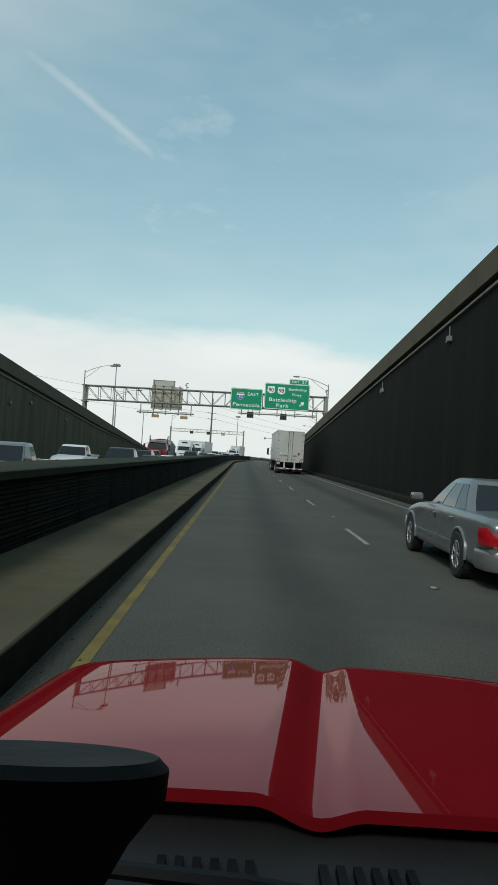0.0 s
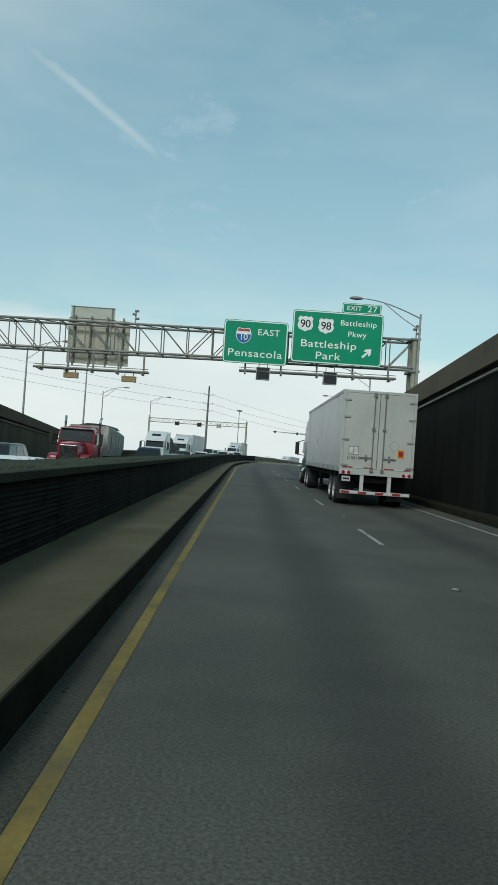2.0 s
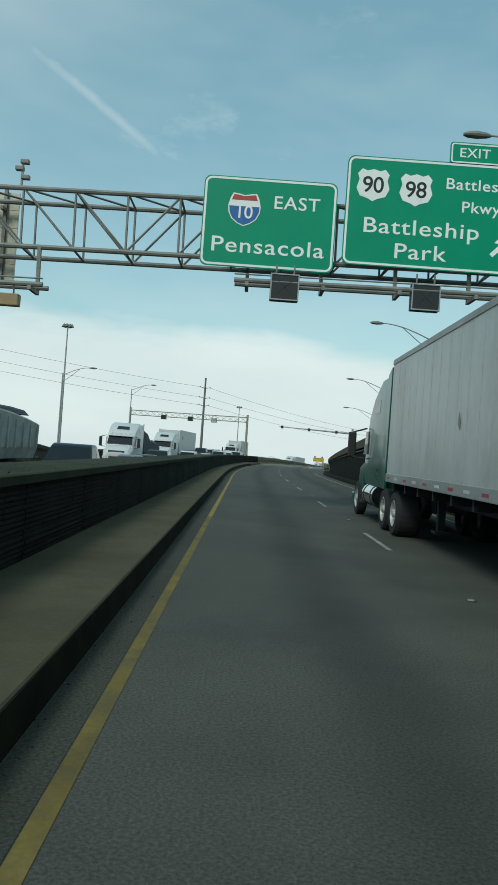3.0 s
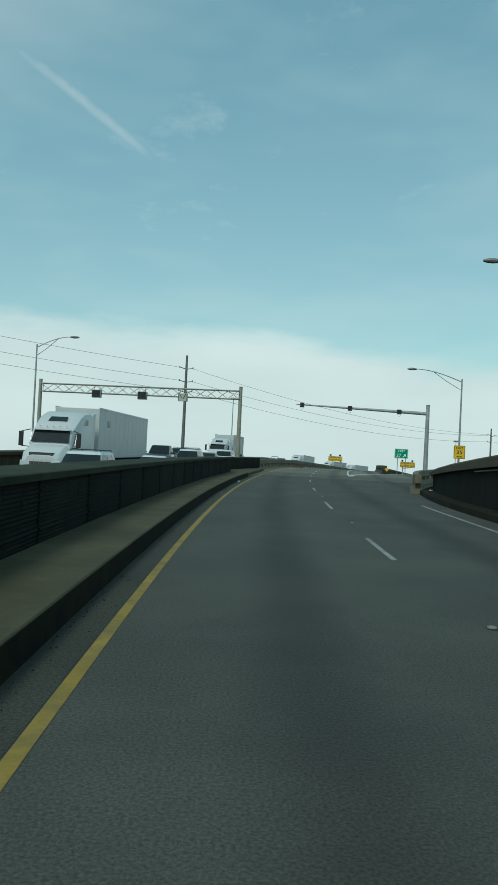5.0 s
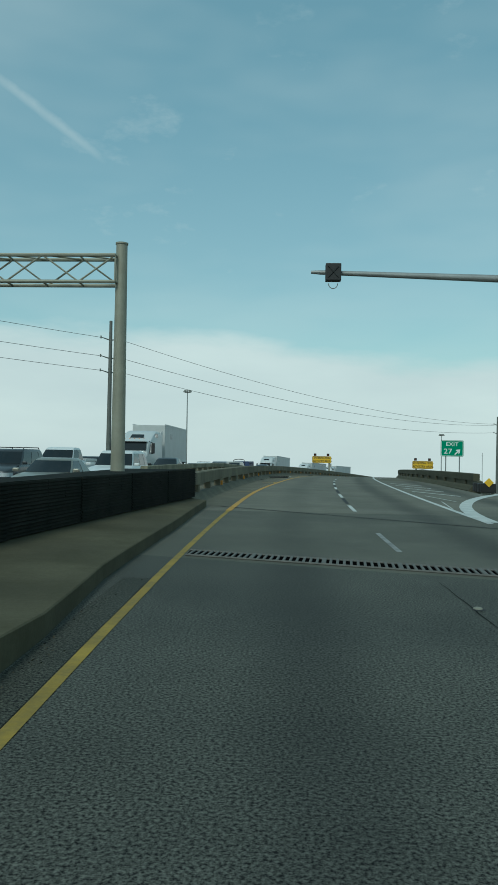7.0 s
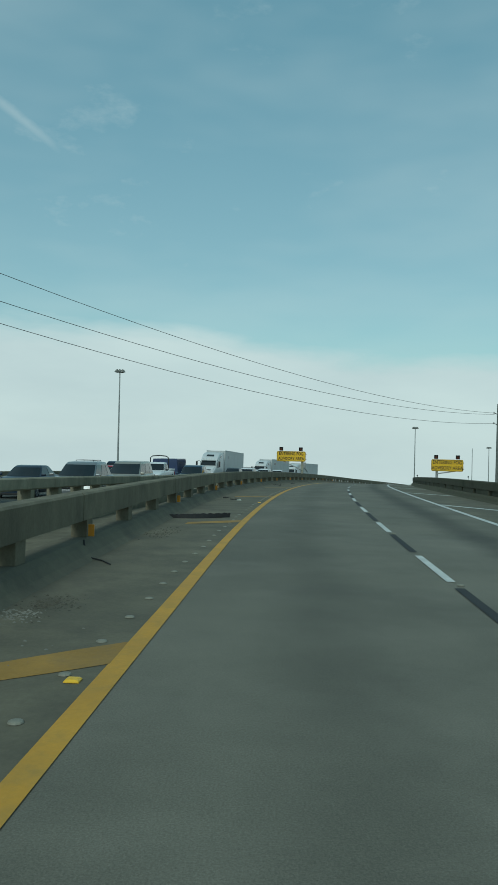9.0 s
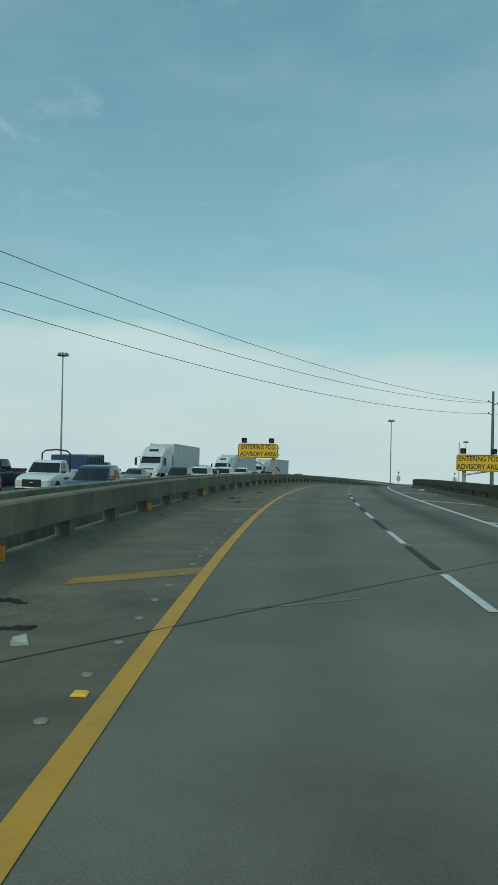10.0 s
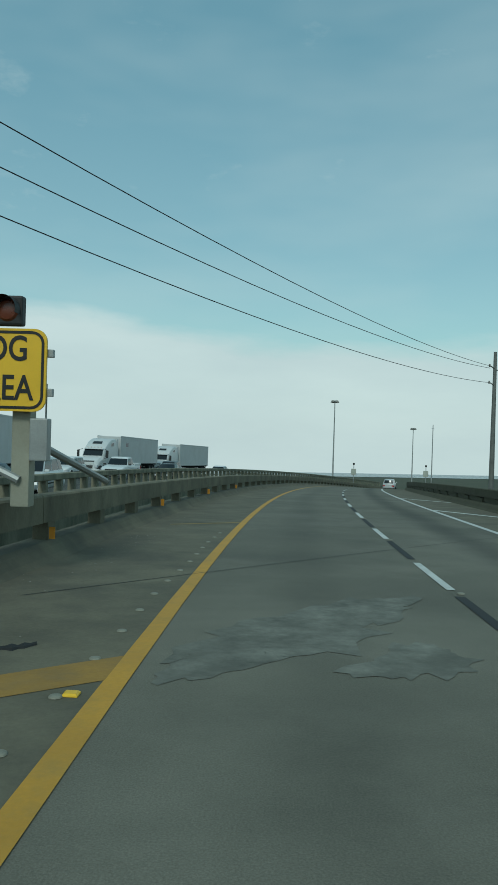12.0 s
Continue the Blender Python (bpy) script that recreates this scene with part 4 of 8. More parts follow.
# ---- overhead sign gantry ----
def truss(parent, x0, x1, z0, z1, y0, y1, bay, mat_, r_main=0.075, r_web=0.035, zigzag=False):
    """A box truss along x: four chords, uprights and diagonals, each a bar of its own."""
    for z in (z0, z1):
        for y in (y0, y1):
            bm = bmesh.new()
            tube(bm, (x0, y, z), (x1, y, z), r_main, n=8)
            part("chord", bm, mat_, parent, smooth=True)
    n = int(round((x1 - x0) / bay))
    step = (x1 - x0) / n
    for i in range(n + 1):
        x = x0 + i * step
        for y in (y0, y1) if not zigzag or i in (0, n) else ():
            bm = bmesh.new()
            tube(bm, (x, y, z0), (x, y, z1), r_web, n=6)
            part("upright", bm, mat_, parent, smooth=True)
        bm = bmesh.new()
        tube(bm, (x, y0, z1), (x, y1, z1), r_web, n=6)
        part("spacer", bm, mat_, parent, smooth=True)
        bm = bmesh.new()
        tube(bm, (x, y0, z0), (x, y1, z0), r_web, n=6)
        part("spacer", bm, mat_, parent, smooth=True)
        if i < n:
            for y in (y0, y1):
                up = (i % 2 == 0) == (y == y0) if zigzag else i < n / 2
                bm = bmesh.new()
                tube(bm, (x, y, z1 if up else z0), (x + step, y, z0 if up else z1), r_web, n=6)
                part("diagonal", bm, mat_, parent, smooth=True)
            bm = bmesh.new()
            tube(bm, (x, y0, z1), (x + step, y1, z1), r_web * 0.9, n=6)
            part("diagonal", bm, mat_, parent, smooth=True)


GX0, GX1, GY = -19.4, 9.6, 86.9
gantry = thing("sign_gantry", pose(0, GY, -0.07, 0, -0.8, 0), "weathered steel truss gantry spanning both carriageways", "gantry")
truss(gantry, GX0 + 0.2, GX1 - 0.1, 7.28, 8.96, 0.0, 1.35, 1.55, GALV_DARK)
for x, foot in ((GX0, 3.0), (GX1 - 0.1, 4.2)):
    for y in (0.1, 1.25):
        bm = bmesh.new()
        tube(bm, (x, y, -0.4), (x, y, 9.0), 0.2, 0.17, n=14)
        part("post", bm, POST_CREAM, gantry, smooth=True)
    bm = bmesh.new()
    box(bm, x - 0.3, x + 0.3, -0.15, 1.5, 7.0, 7.15, 0.02)
    part("cap_plate", bm, GALV_DARK, gantry)
    bm = bmesh.new()
    box(bm, x - 0.3, x + 0.3, -0.15, 1.5, 8.95, 9.05, 0.02)
    part("cap_plate", bm, GALV_DARK, gantry)
# maintenance catwalk rails with lane signals, in two stretches
for x0, x1, z, tan in ((-12.9, -6.2, 6.05, True), (-0.9, 8.3, 6.5, False)):
    for dy, dz in ((-0.75, 0.0), (-0.15, 0.02), (-0.75, 0.17)):
        bm = bmesh.new()
        tube(bm, (x0, dy, z + dz), (x1, dy, z + dz), 0.07 if dz < 0.1 else 0.022, n=8)
        part("walk_rail", bm, GALV_DARK, gantry, smooth=True)
    n = 5
    for i in range(n):
        x = x0 + 0.35 + (x1 - x0 - 0.7) * i / (n - 1)
        bm = bmesh.new()
        box(bm, x - 0.05, x + 0.05, -0.08, 0.02, z - 0.12, 7.3)
        box(bm, x - 0.05, x + 0.05, -0.85, 0.02, z - 0.16, z - 0.05)
        part("hanger", bm, GALV_DARK, gantry)


def lane_signal(m, face_dark, label, w=0.72, h=0.62, d=0.3, back=HOUSING_TAN):
    t = thing("lane_signal", m, label, "lane signal", "lane signals on the gantries")
    bm = bmesh.new()
    box(bm, -w / 2, w / 2, 0, d, -h / 2, h / 2, 0.03)
    part("housing", bm, HOUSING if face_dark else back, t)
    if face_dark:
        bm = bmesh.new()
        fr = 0.035
        for a in ((-w / 2, -w / 2 + fr, -h / 2, h / 2), (w / 2 - fr, w / 2, -h / 2, h / 2), (-w / 2 + fr, w / 2 - fr, h / 2 - fr, h / 2), (-w / 2 + fr, w / 2 - fr, -h / 2, -h / 2 + fr)):
            box(bm, a[0], a[1], -0.035, 0.0, a[2], a[3])
        part("face_frame", bm, GALV, t)
        bm = bmesh.new()
        box(bm, -w / 2 + fr, w / 2 - fr, -0.012, -0.001, -h / 2 + fr, h / 2 - fr)
        part("signal_face", bm, LENS_DARK, t, "unlit dark signal face")
        bm = bmesh.new()
        for sg in (1, -1):
            tube(bm, (-w * 0.25, -0.016, -sg * h * 0.25), (w * 0.25, -0.016, sg * h * 0.25), 0.008, n=5)
        part("lamp_cross", bm, LENS_DARK, t)
    if back is ALU_PALE:
        bm = bmesh.new()
        for sg in (1, -1):
            tube(bm, (sg * 0.3, -0.02, 0.34), (sg * 0.05, -0.02, -0.1), 0.022, n=6)
            tube(bm, (sg * 0.36, -0.012, -0.34), (sg * 0.36, -0.012, 0.34), 0.018, n=6)
        part("back_bracket", bm, HOUSING, t)
    for x in (-0.25, 0.25):
        bm = bmesh.new()
        tube(bm, (x, d / 2, h / 2), (x, d / 2, h / 2 + 0.3), 0.025, n=6)
        part("hanger", bm, GALV_DARK, t)
    return t


for x in (0.42, 4.35):
    lane_signal(pose(x, GY - 0.8, 6.3), True, "unlit black lane control signal under the gantry", w=0.8, h=0.74)
for x in (-10.8, -7.4):
    lane_signal(pose(x, GY - 0.65, 5.45), False, "tan back of a lane control signal under the gantry", w=0.85, h=0.34)


def camera_mast(m):
    t = thing("traffic_camera", m, "small grey traffic camera on a stub mast", "traffic camera", "cameras on the gantry")
    bm = bmesh.new()
    tube(bm, (0, 0, 0), (0, 0, 0.75), 0.04, n=8)
    part("mast", bm, GALV, t)
    for z, dx in ((0.3, 0.1), (0.55, -0.08), (0.75, 0.06)):
        bm = bmesh.new()
        box(bm, dx - 0.12, dx + 0.12, -0.09, 0.09, z, z + 0.12, 0.02)
        part("sensor", bm, GALV_DARK, t)


camera_mast(pose(-7.35, GY + 0.1, 8.77))
camera_mast(pose(9.4, GY + 0.1, 9.05))


# ---- guide signs ----
def sign_face(parent, w, h, material, border, r=0.2, line=0.06, back=SIGN_BACK):
    """A sheet with a border strip, facing -y, centred on its own middle."""
    bm = bmesh.new()
    slab(bm, [(x, 0, z) for x, z in rounded(w, h, r)], 0.04, (0, 1, 0))
    part("panel", bm, material, parent)
    if border:
        bm = bmesh.new()
        outer, inner = rounded(w - 0.06, h - 0.06, r), rounded(w - 0.06 - 2 * line, h - 0.06 - 2 * line, max(0.02, r - line))
        vo = [bm.verts.new((x, -0.006, z)) for x, z in outer]
        vi = [bm.verts.new((x, -0.006, z)) for x, z in inner]
        for i in range(len(vo)):
            j = (i + 1) % len(vo)
            bm.faces.new((vo[i], vo[j], vi[j], vi[i]))
        ret = bmesh.ops.extrude_face_region(bm, geom=list(bm.faces))
        for v in ret["geom"]:
            if isinstance(v, bmesh.types.BMVert):
                v.co.y += 0.007
        part("border", bm, border, parent)


def lettering(parent, body, x, z, size, material, spacing=1.08, bold=0.004, y=-0.006, wide=1.1):
    me = text_mesh("lettering", body, size, material, spacing=spacing, bold=bold)
    me.transform(Matrix.Diagonal((wide, 1, 1, 1)))
    return part("lettering", me, material, parent, m=pose(x, y, z))


def us_shield(parent, x, z, size, number):
    pts = []
    for px, pz in ((-0.36, 0.5), (-0.2, 0.44), (0, 0.5), (0.2, 0.44), (0.36, 0.5), (0.5, 0.34), (0.44, 0.16), (0.52, -0.12), (0.4, -0.36), (0.14, -0.44), (0, -0.52), (-0.14, -0.44), (-0.4, -0.36), (-0.52, -0.12), (-0.44, 0.16), (-0.5, 0.34)):
        pts.append((x + px * size, -0.012, z + pz * size))
    bm = bmesh.new()
    slab(bm, pts, 0.011, (0, 1, 0))
    sh = part("route_shield", bm, SIGN_WHITE, parent, "white route shield with black numerals")
    me = text_mesh("lettering", number, size * 0.5, SIGN_BLACK, spacing=0.95, bold=0.006)
    part("lettering", me, SIGN_BLACK, sh, m=pose(x, -0.015, z - size * 0.02))


def interstate_shield(parent, x, z, size, number):
    def outline(k):
        half = [(0.0, 0.44), (0.2, 0.48), (0.36, 0.5), (0.44, 0.34), (0.5, 0.1), (0.48, -0.1), (0.38, -0.3), (0.2, -0.44), (0.0, -0.52)]
        full = [(a, b) for a, b in half] + [(-a, b) for a, b in half[-2:0:-1]]
        return [(x + a * size * k, z + b * size * k) for a, b in full]

    bm = bmesh.new()
    slab(bm, [(a, -0.010, b) for a, b in outline(1.0)], 0.009, (0, 1, 0))
    sh = part("route_shield", bm, SIGN_WHITE, parent, "red and blue interstate shield with white numerals")
    bm = bmesh.new()
    slab(bm, [(a, -0.014, b) for a, b in outline(0.93) if b < z + 0.26 * size] , 0.003, (0, 1, 0))
    part("field", bm, SIGN_BLUE, sh)
    bm = bmesh.new()
    slab(bm, [(x - 0.40 * size, -0.014, z + 0.28 * size), (x + 0.40 * size, -0.014, z + 0.28 * size), (x + 0.335 * size, -0.014, z + 0.455 * size), (x + 0.19 * size, -0.014, z + 0.44 * size), (x, -0.014, z + 0.405 * size), (x - 0.19 * size, -0.014, z + 0.44 * size), (x - 0.335 * size, -0.014, z + 0.455 * size)], 0.003, (0, 1, 0))
    part("crown", bm, SIGN_RED, sh)
    me = text_mesh("lettering", number, size * 0.4, SIGN_WHITE, spacing=0.95, bold=0.003)
    part("lettering", me, SIGN_WHITE, sh, m=pose(x, -0.017, z - size * 0.1))


def arrow(parent, x, z, size, turn, material):
    c, s_ = math.cos(radians(turn)), math.sin(radians(turn))
    pts = []
    for a, b in ((-0.09, -0.55), (0.09, -0.55), (0.09, 0.05), (0.30, -0.12), (0.30, 0.14), (0, 0.5), (-0.30, 0.14), (-0.30, -0.12), (-0.09, 0.05)):
        pts.append((x + (a * c + b * s_) * size, -0.007, z + (b * c - a * s_) * size))
    bm = bmesh.new()
    slab(bm, pts, 0.006, (0, 1, 0))
    part("arrow", bm, material, parent)


SY = GY - 0.42
sign = thing("guide_sign", pose(-0.14, SY, 8.14), "green overhead guide sign to Pensacola with interstate shield", "road sign")
sign_face(sign, 3.78, 2.56, SIGN_GREEN, SIGN_WHITE)
interstate_shield(sign, -0.72, 0.36, 0.92, "10")
lettering(sign, "EAST", 0.75, 0.60, 0.36, SIGN_WHITE)
lettering(sign, "Pensacola", 0.0, -0.68, 0.43, SIGN_WHITE, wide=1.24)

sign = thing("guide_sign", pose(4.66, SY, 8.72), "green overhead exit sign for Battleship Park and Pkwy", "road sign")
sign_face(sign, 5.36, 3.1, SIGN_GREEN, SIGN_WHITE)
us_shield(sign, -1.93, 0.74, 0.9, "90")
us_shield(sign, -0.71, 0.68, 0.9, "98")
lettering(sign, "Battleship", 1.2, 0.92, 0.31, SIGN_WHITE, wide=1.14)
lettering(sign, "Pkwy", 1.15, 0.28, 0.31, SIGN_WHITE)
lettering(sign, "Battleship", -0.5, -0.42, 0.43, SIGN_WHITE, wide=1.26)
lettering(sign, "Park", -0.5, -1.1, 0.43, SIGN_WHITE, wide=1.26)
arrow(sign, 1.8, -0.75, 0.7, 45, SIGN_WHITE)
sign = thing("exit_tab", pose(6.0, SY, 10.55), "green exit number tab above the guide sign", "road sign")
sign_face(sign, 2.3, 0.62, SIGN_GREEN, SIGN_WHITE, r=0.08, line=0.04)
lettering(sign, "EXIT", -0.45, 0.0, 0.26, SIGN_WHITE)
lettering(sign, "27", 0.62, 0.0, 0.36, SIGN_WHITE)
for x0, x1, z0, z1 in ((-1.5, 1.3, 7.1, 9.4), (2.6, 6.9, 7.2, 10.1)):
    for x in (x0, (x0 + x1) / 2, x1):
        bm = bmesh.new()
        box(bm, x - 0.05, x + 0.05, SY + 0.045 - GY, SY + 0.13 - GY, z0, z1)
        box(bm, x - 0.04, x + 0.04, SY + 0.13 - GY, 0.05, 8.75, 8.9)
        part("sign_bracket", bm, GALV_DARK, gantry)
# backs of the signs for the other direction
back = thing("overhead_sign", pose(-9.8, GY + 1.75, 7.75), "unpainted weathered back of an overhead sign", "road sign")
for i in range(5):
    bm = bmesh.new()
    box(bm, -1.9, 1.9, 0.0, 0.05, -1.35 + i * 0.56, -1.35 + i * 0.56 + 0.552, 0.006)
    part("sheet", bm, SIGN_BACK, back)
for x in (-1.5, -0.5, 0.5, 1.5):
    bm = bmesh.new()
    box(bm, x - 0.05, x + 0.05, -0.12, -0.002, -1.5, 1.6)
    box(bm, x - 0.04, x + 0.04, -0.42, -0.12, 0.8, 0.9)
    part("stiffener", bm, GALV_DARK, back)
tab = thing("overhead_sign", pose(-10.25, GY + 1.75, 9.55), "pale back of the exit tab above the sign", "road sign")
bm = bmesh.new()
box(bm, -1.35, 1.35, 0.0, 0.05, -0.38, 0.38, 0.006)
part("sheet", bm, ALU_PALE, tab)
bm = bmesh.new()
for z in (-0.36, 0.34):
    box(bm, -1.4, 1.4, -0.03, -0.002, z, z + 0.04)
for x in (-1.2, 1.2):
    box(bm, x - 0.03, x + 0.03, -0.08, -0.031, -0.8, 0.4)
part("frame", bm, GALV_DARK, tab)


# ---- second gantry over the opposite lanes, and the mast arm over ours ----
g2 = thing("signal_gantry", road_pose(176.6, 0.0), "slender cream gantry with lane signals over the opposite lanes", "gantry")
truss(g2, -20.4, -2.9, 6.08, 6.78, -0.25, 0.25, 1.0, POST_CREAM, 0.05, 0.025, True)
for x, low in ((-2.79, -0.4), (-20.55, -1.5)):
    bm = bmesh.new()
    tube(bm, (x, 0, low), (x, 0, 7.12), 0.2, 0.15, n=14)
    tube(bm, (x, 0, 7.12), (x, 0, 7.16), 0.17, n=14)
    part("post", bm, POST_CREAM, g2, smooth=True)
for i, x in enumerate((-15.3, -11.25, -7.7)):
    p = at_road(176.6, 0) + Matrix.Rotation(-heading(176.6), 3, "Z") @ Vector((x, -0.55, 0))
    lane_signal(pose(p.x, p.y, 6.02, 0, 0, -math.degrees(heading(176.6))), i < 2, "black lane control signal hung on the cream gantry" if i < 2 else "grey back of a lane signal hung on the cream gantry", w=0.8, h=0.68, back=ALU_PALE)

arm = thing("mast_arm", road_pose(173.55, 0.0), "tapered grey mast arm carrying small lane signals", "mast arm")
bm = bmesh.new()
tube(bm, (2.35, 0, 5.66), (12.6, 0, 5.34), 0.05, 0.14, n=12)
tube(bm, (2.15, 0, 5.665), (2.36, 0, 5.66), 0.035, 0.05, n=8)
part("arm", bm, GALV, arm, smooth=True)
bm = bmesh.new()
tube(bm, (12.6, 0, -0.6), (12.6, 0, 6.0), 0.2, 0.14, n=14)
tube(bm, (12.6, 0, 6.0), (12.6, 0, 6.05), 0.16, n=12)
part("post", bm, GALV, arm, smooth=True)
for x in (2.63, 6.46, 10.35):
    p = at_road(173.55, 0) + Matrix.Rotation(-heading(173.55), 3, "Z") @ Vector((x, -0.16, 0))
    t = thing("arm_signal", pose(p.x, p.y, 5.62 - 0.03 * (x - 2.6), 0, 0, -math.degrees(heading(173.55))), "small black signal box on the mast arm", "lane signal", "signals on the mast arm")
    bm = bmesh.new()
    box(bm, -0.17, 0.17, -0.1, 0.1, -0.19, 0.19, 0.02)
    part("housing", bm, HOUSING, t)
    bm = bmesh.new()
    for sg in (1, -1):
        tube(bm, (-0.11, -0.112, -sg * 0.12), (0.11, -0.112, sg * 0.12), 0.009, n=5)
    part("lamp_cross", bm, LENS_DARK, t)
    bm = bmesh.new()
    bent_tube(bm, [(0.1 * math.cos(a), 0, -0.24 - 0.11 * math.sin(a)) for a in [math.pi * k / 8 for k in range(9)]], 0.01, n=5)
    part("cable_loop", bm, GALV, t)


# ---- lamp posts, high masts, utility poles ----
def street_lamp(s, u, z0, height, reach, side, label="grey davit street lamp with a cobra head"):
    t = thing("street_lamp", road_pose(s, u, 0), label, "street lamp", "street lamps along the road")
    bm = bmesh.new()
    tube(bm, (0, 0, ground_height(at_road(s, u).y) - 0.3 - road_z(s)), (0, 0, height), 0.11, 0.06, n=10)
    part("pole", bm, GALV, t, smooth=True)
    bm = bmesh.new()
    pts = [(side * reach * k / 8, 0, height - 0.25 + 0.95 * math.sin(math.pi / 2 * k / 8)) for k in range(9)]
    bent_tube(bm, pts, 0.04, 8, 0.03)
    part("arm", bm, GALV, t, smooth=True)
    bm = bmesh.new()
    bent_tube(bm, [(0, 0, height - 0.95), (side * reach * 0.3, 0, height - 0.3), (side * reach * 0.62, 0, height + 0.53)], 0.026, 6)
    part("brace", bm, GALV, t, smooth=True)
    bm = bmesh.new()
    rings = []
    for y, w, h in ((0.0, 0.05, 0.05), (0.12, 0.1, 0.09), (0.38, 0.15, 0.12), (0.62, 0.14, 0.1), (0.78, 0.06, 0.05)):
        rings.append([Vector((side * (reach - 0.1 + y), w * math.cos(a), height + 0.68 + h * math.sin(a) * (1 if math.sin(a) > 0 else 0.8))) for a in [2 * math.pi * k / 10 for k in range(10)]])
    loft(bm, rings)
    part("lamp_head", bm, GALV_DARK, t, smooth=True)
    return t


street_lamp(86.8, 10.65, 2.5, 10.55, 3.6, -1)
street_lamp(176.3, 15.6, -4.0, 8.5, 3.8, -1)
street_lamp(110.0, 11.6, -3.0, 9.2, 3.3, -1)
street_lamp(143.65, 13.9, -3.0, 9.3, 3.3, -1)
for s, u, h in ((84.8, -18.0, 10.55), (103.4, -17.4, 9.3), (143.8, -19.8, 9.0), (173.1, -19.6, 9.8)):
    street_lamp(s, u, -2.0, h, 2.9, 1)


def high_mast(p, base, top, label="tall slim high-mast light with a ring of lamps"):
    t = thing("high_mast_light", pose(p.x, p.y, 0), label, "high-mast light", "high-mast lights")
    bm = bmesh.new()
    tube(bm, (0, 0, base), (0, 0, top), 0.3, 0.13, n=10)
    part("mast", bm, GALV, t, smooth=True)
    bm = bmesh.new()
    bent_tube(bm, [(0.75 * math.cos(a), 0.75 * math.sin(a), top - 0.2) for a in [2 * math.pi * k / 16 for k in range(17)]], 0.06, 6)
    part("ring", bm, GALV_DARK, t, smooth=True)
    for k in range(8):
        a = 2 * math.pi * k / 8
        bm = bmesh.new()
        tube(bm, (1.05 * math.cos(a), 1.05 * math.sin(a), top - 0.7), (0.85 * math.cos(a), 0.85 * math.sin(a), top), 0.38, 0.14, n=8)
        part("lamp", bm, GALV_DARK, t)
    return t


for x, y, base, top in ((-4.3, 391.1, -7, 21.2), (103.9, 480.0, -9, 11.9), (164.0, 547.1, -12, 5.6), (-41.2, 230.8, -6.5, 26.9)):
    high_mast(Vector((x, y, 0)), ground_height(y) - 0.4, top)


FAR_ARMS, NEAR_ARMS = (2.8, 5.5, 7.6), (2.3, 2.6, 4.6)


def utility_pole(x, y, base, top, turn, arms=FAR_ARMS):
    t = thing("utility_pole", pose(x, y, 0, 0, 0, turn), "grey steel utility pole with insulator arms", "utility pole", "utility poles")
    bm = bmesh.new()
    tube(bm, (0, 0, ground_height(y) - 0.4), (0, 0, top), 0.45, 0.22, n=12)
    part("pole", bm, WOOD_POLE, t, smooth=True)
    for k, side in ((0, -1), (1, 1), (2, -1), (0, 1), (1, -1), (2, 1)) if arms is FAR_ARMS else ((0, -1), (1, 1), (2, -1)):
        z = top - arms[k]
        bm = bmesh.new()
        tube(bm, (side * 0.2, 0, z), (side * 1.5, 0, z + 0.3), 0.1, 0.06, n=6)
        tube(bm, (side * 1.5, 0, z + 0.1), (side * 1.5, 0, z + 0.5), 0.11, 0.11, n=6)
        part("insulator_arm", bm, GALV_DARK, t)
    return t


utility_pole(-12.39, 268.11, -7, 20.83, 30)
utility_pole(80.4, 356.8, -9, 12.95, 30, NEAR_ARMS)
utility_pole(-106.0, 190.0, -5, 29.0, 30)


def wire(name, a, b, sag, r=0.03):
    a, b = Vector(a), Vector(b)
    pts = [a.lerp(b, k / 24) - Vector((0, 0, sag * 4 * (k / 24) * (1 - k / 24))) for k in range(25)]
    bm = bmesh.new()
    bent_tube(bm, pts, r, 5)
    return tagged(part(name, bm, HOUSING), "thin dark overhead power line", "power line", "overhead power lines")


for k in range(3):
    z, zn = FAR_ARMS[k] - 0.25, NEAR_ARMS[k] - 0.25
    wire("power_line", (-11.3, 268.8, 20.83 - z), (79.3, 356.2, 12.95 - zn), 2.75)
    wire("power_line", (-105.0, 190.6, 29.0 - z), (-13.5, 267.5, 20.83 - z), 1.6)
    wire("power_line", (81.5, 357.5, 12.95 - zn), (230.0, 470.0, 9.0 - z), 2.0)


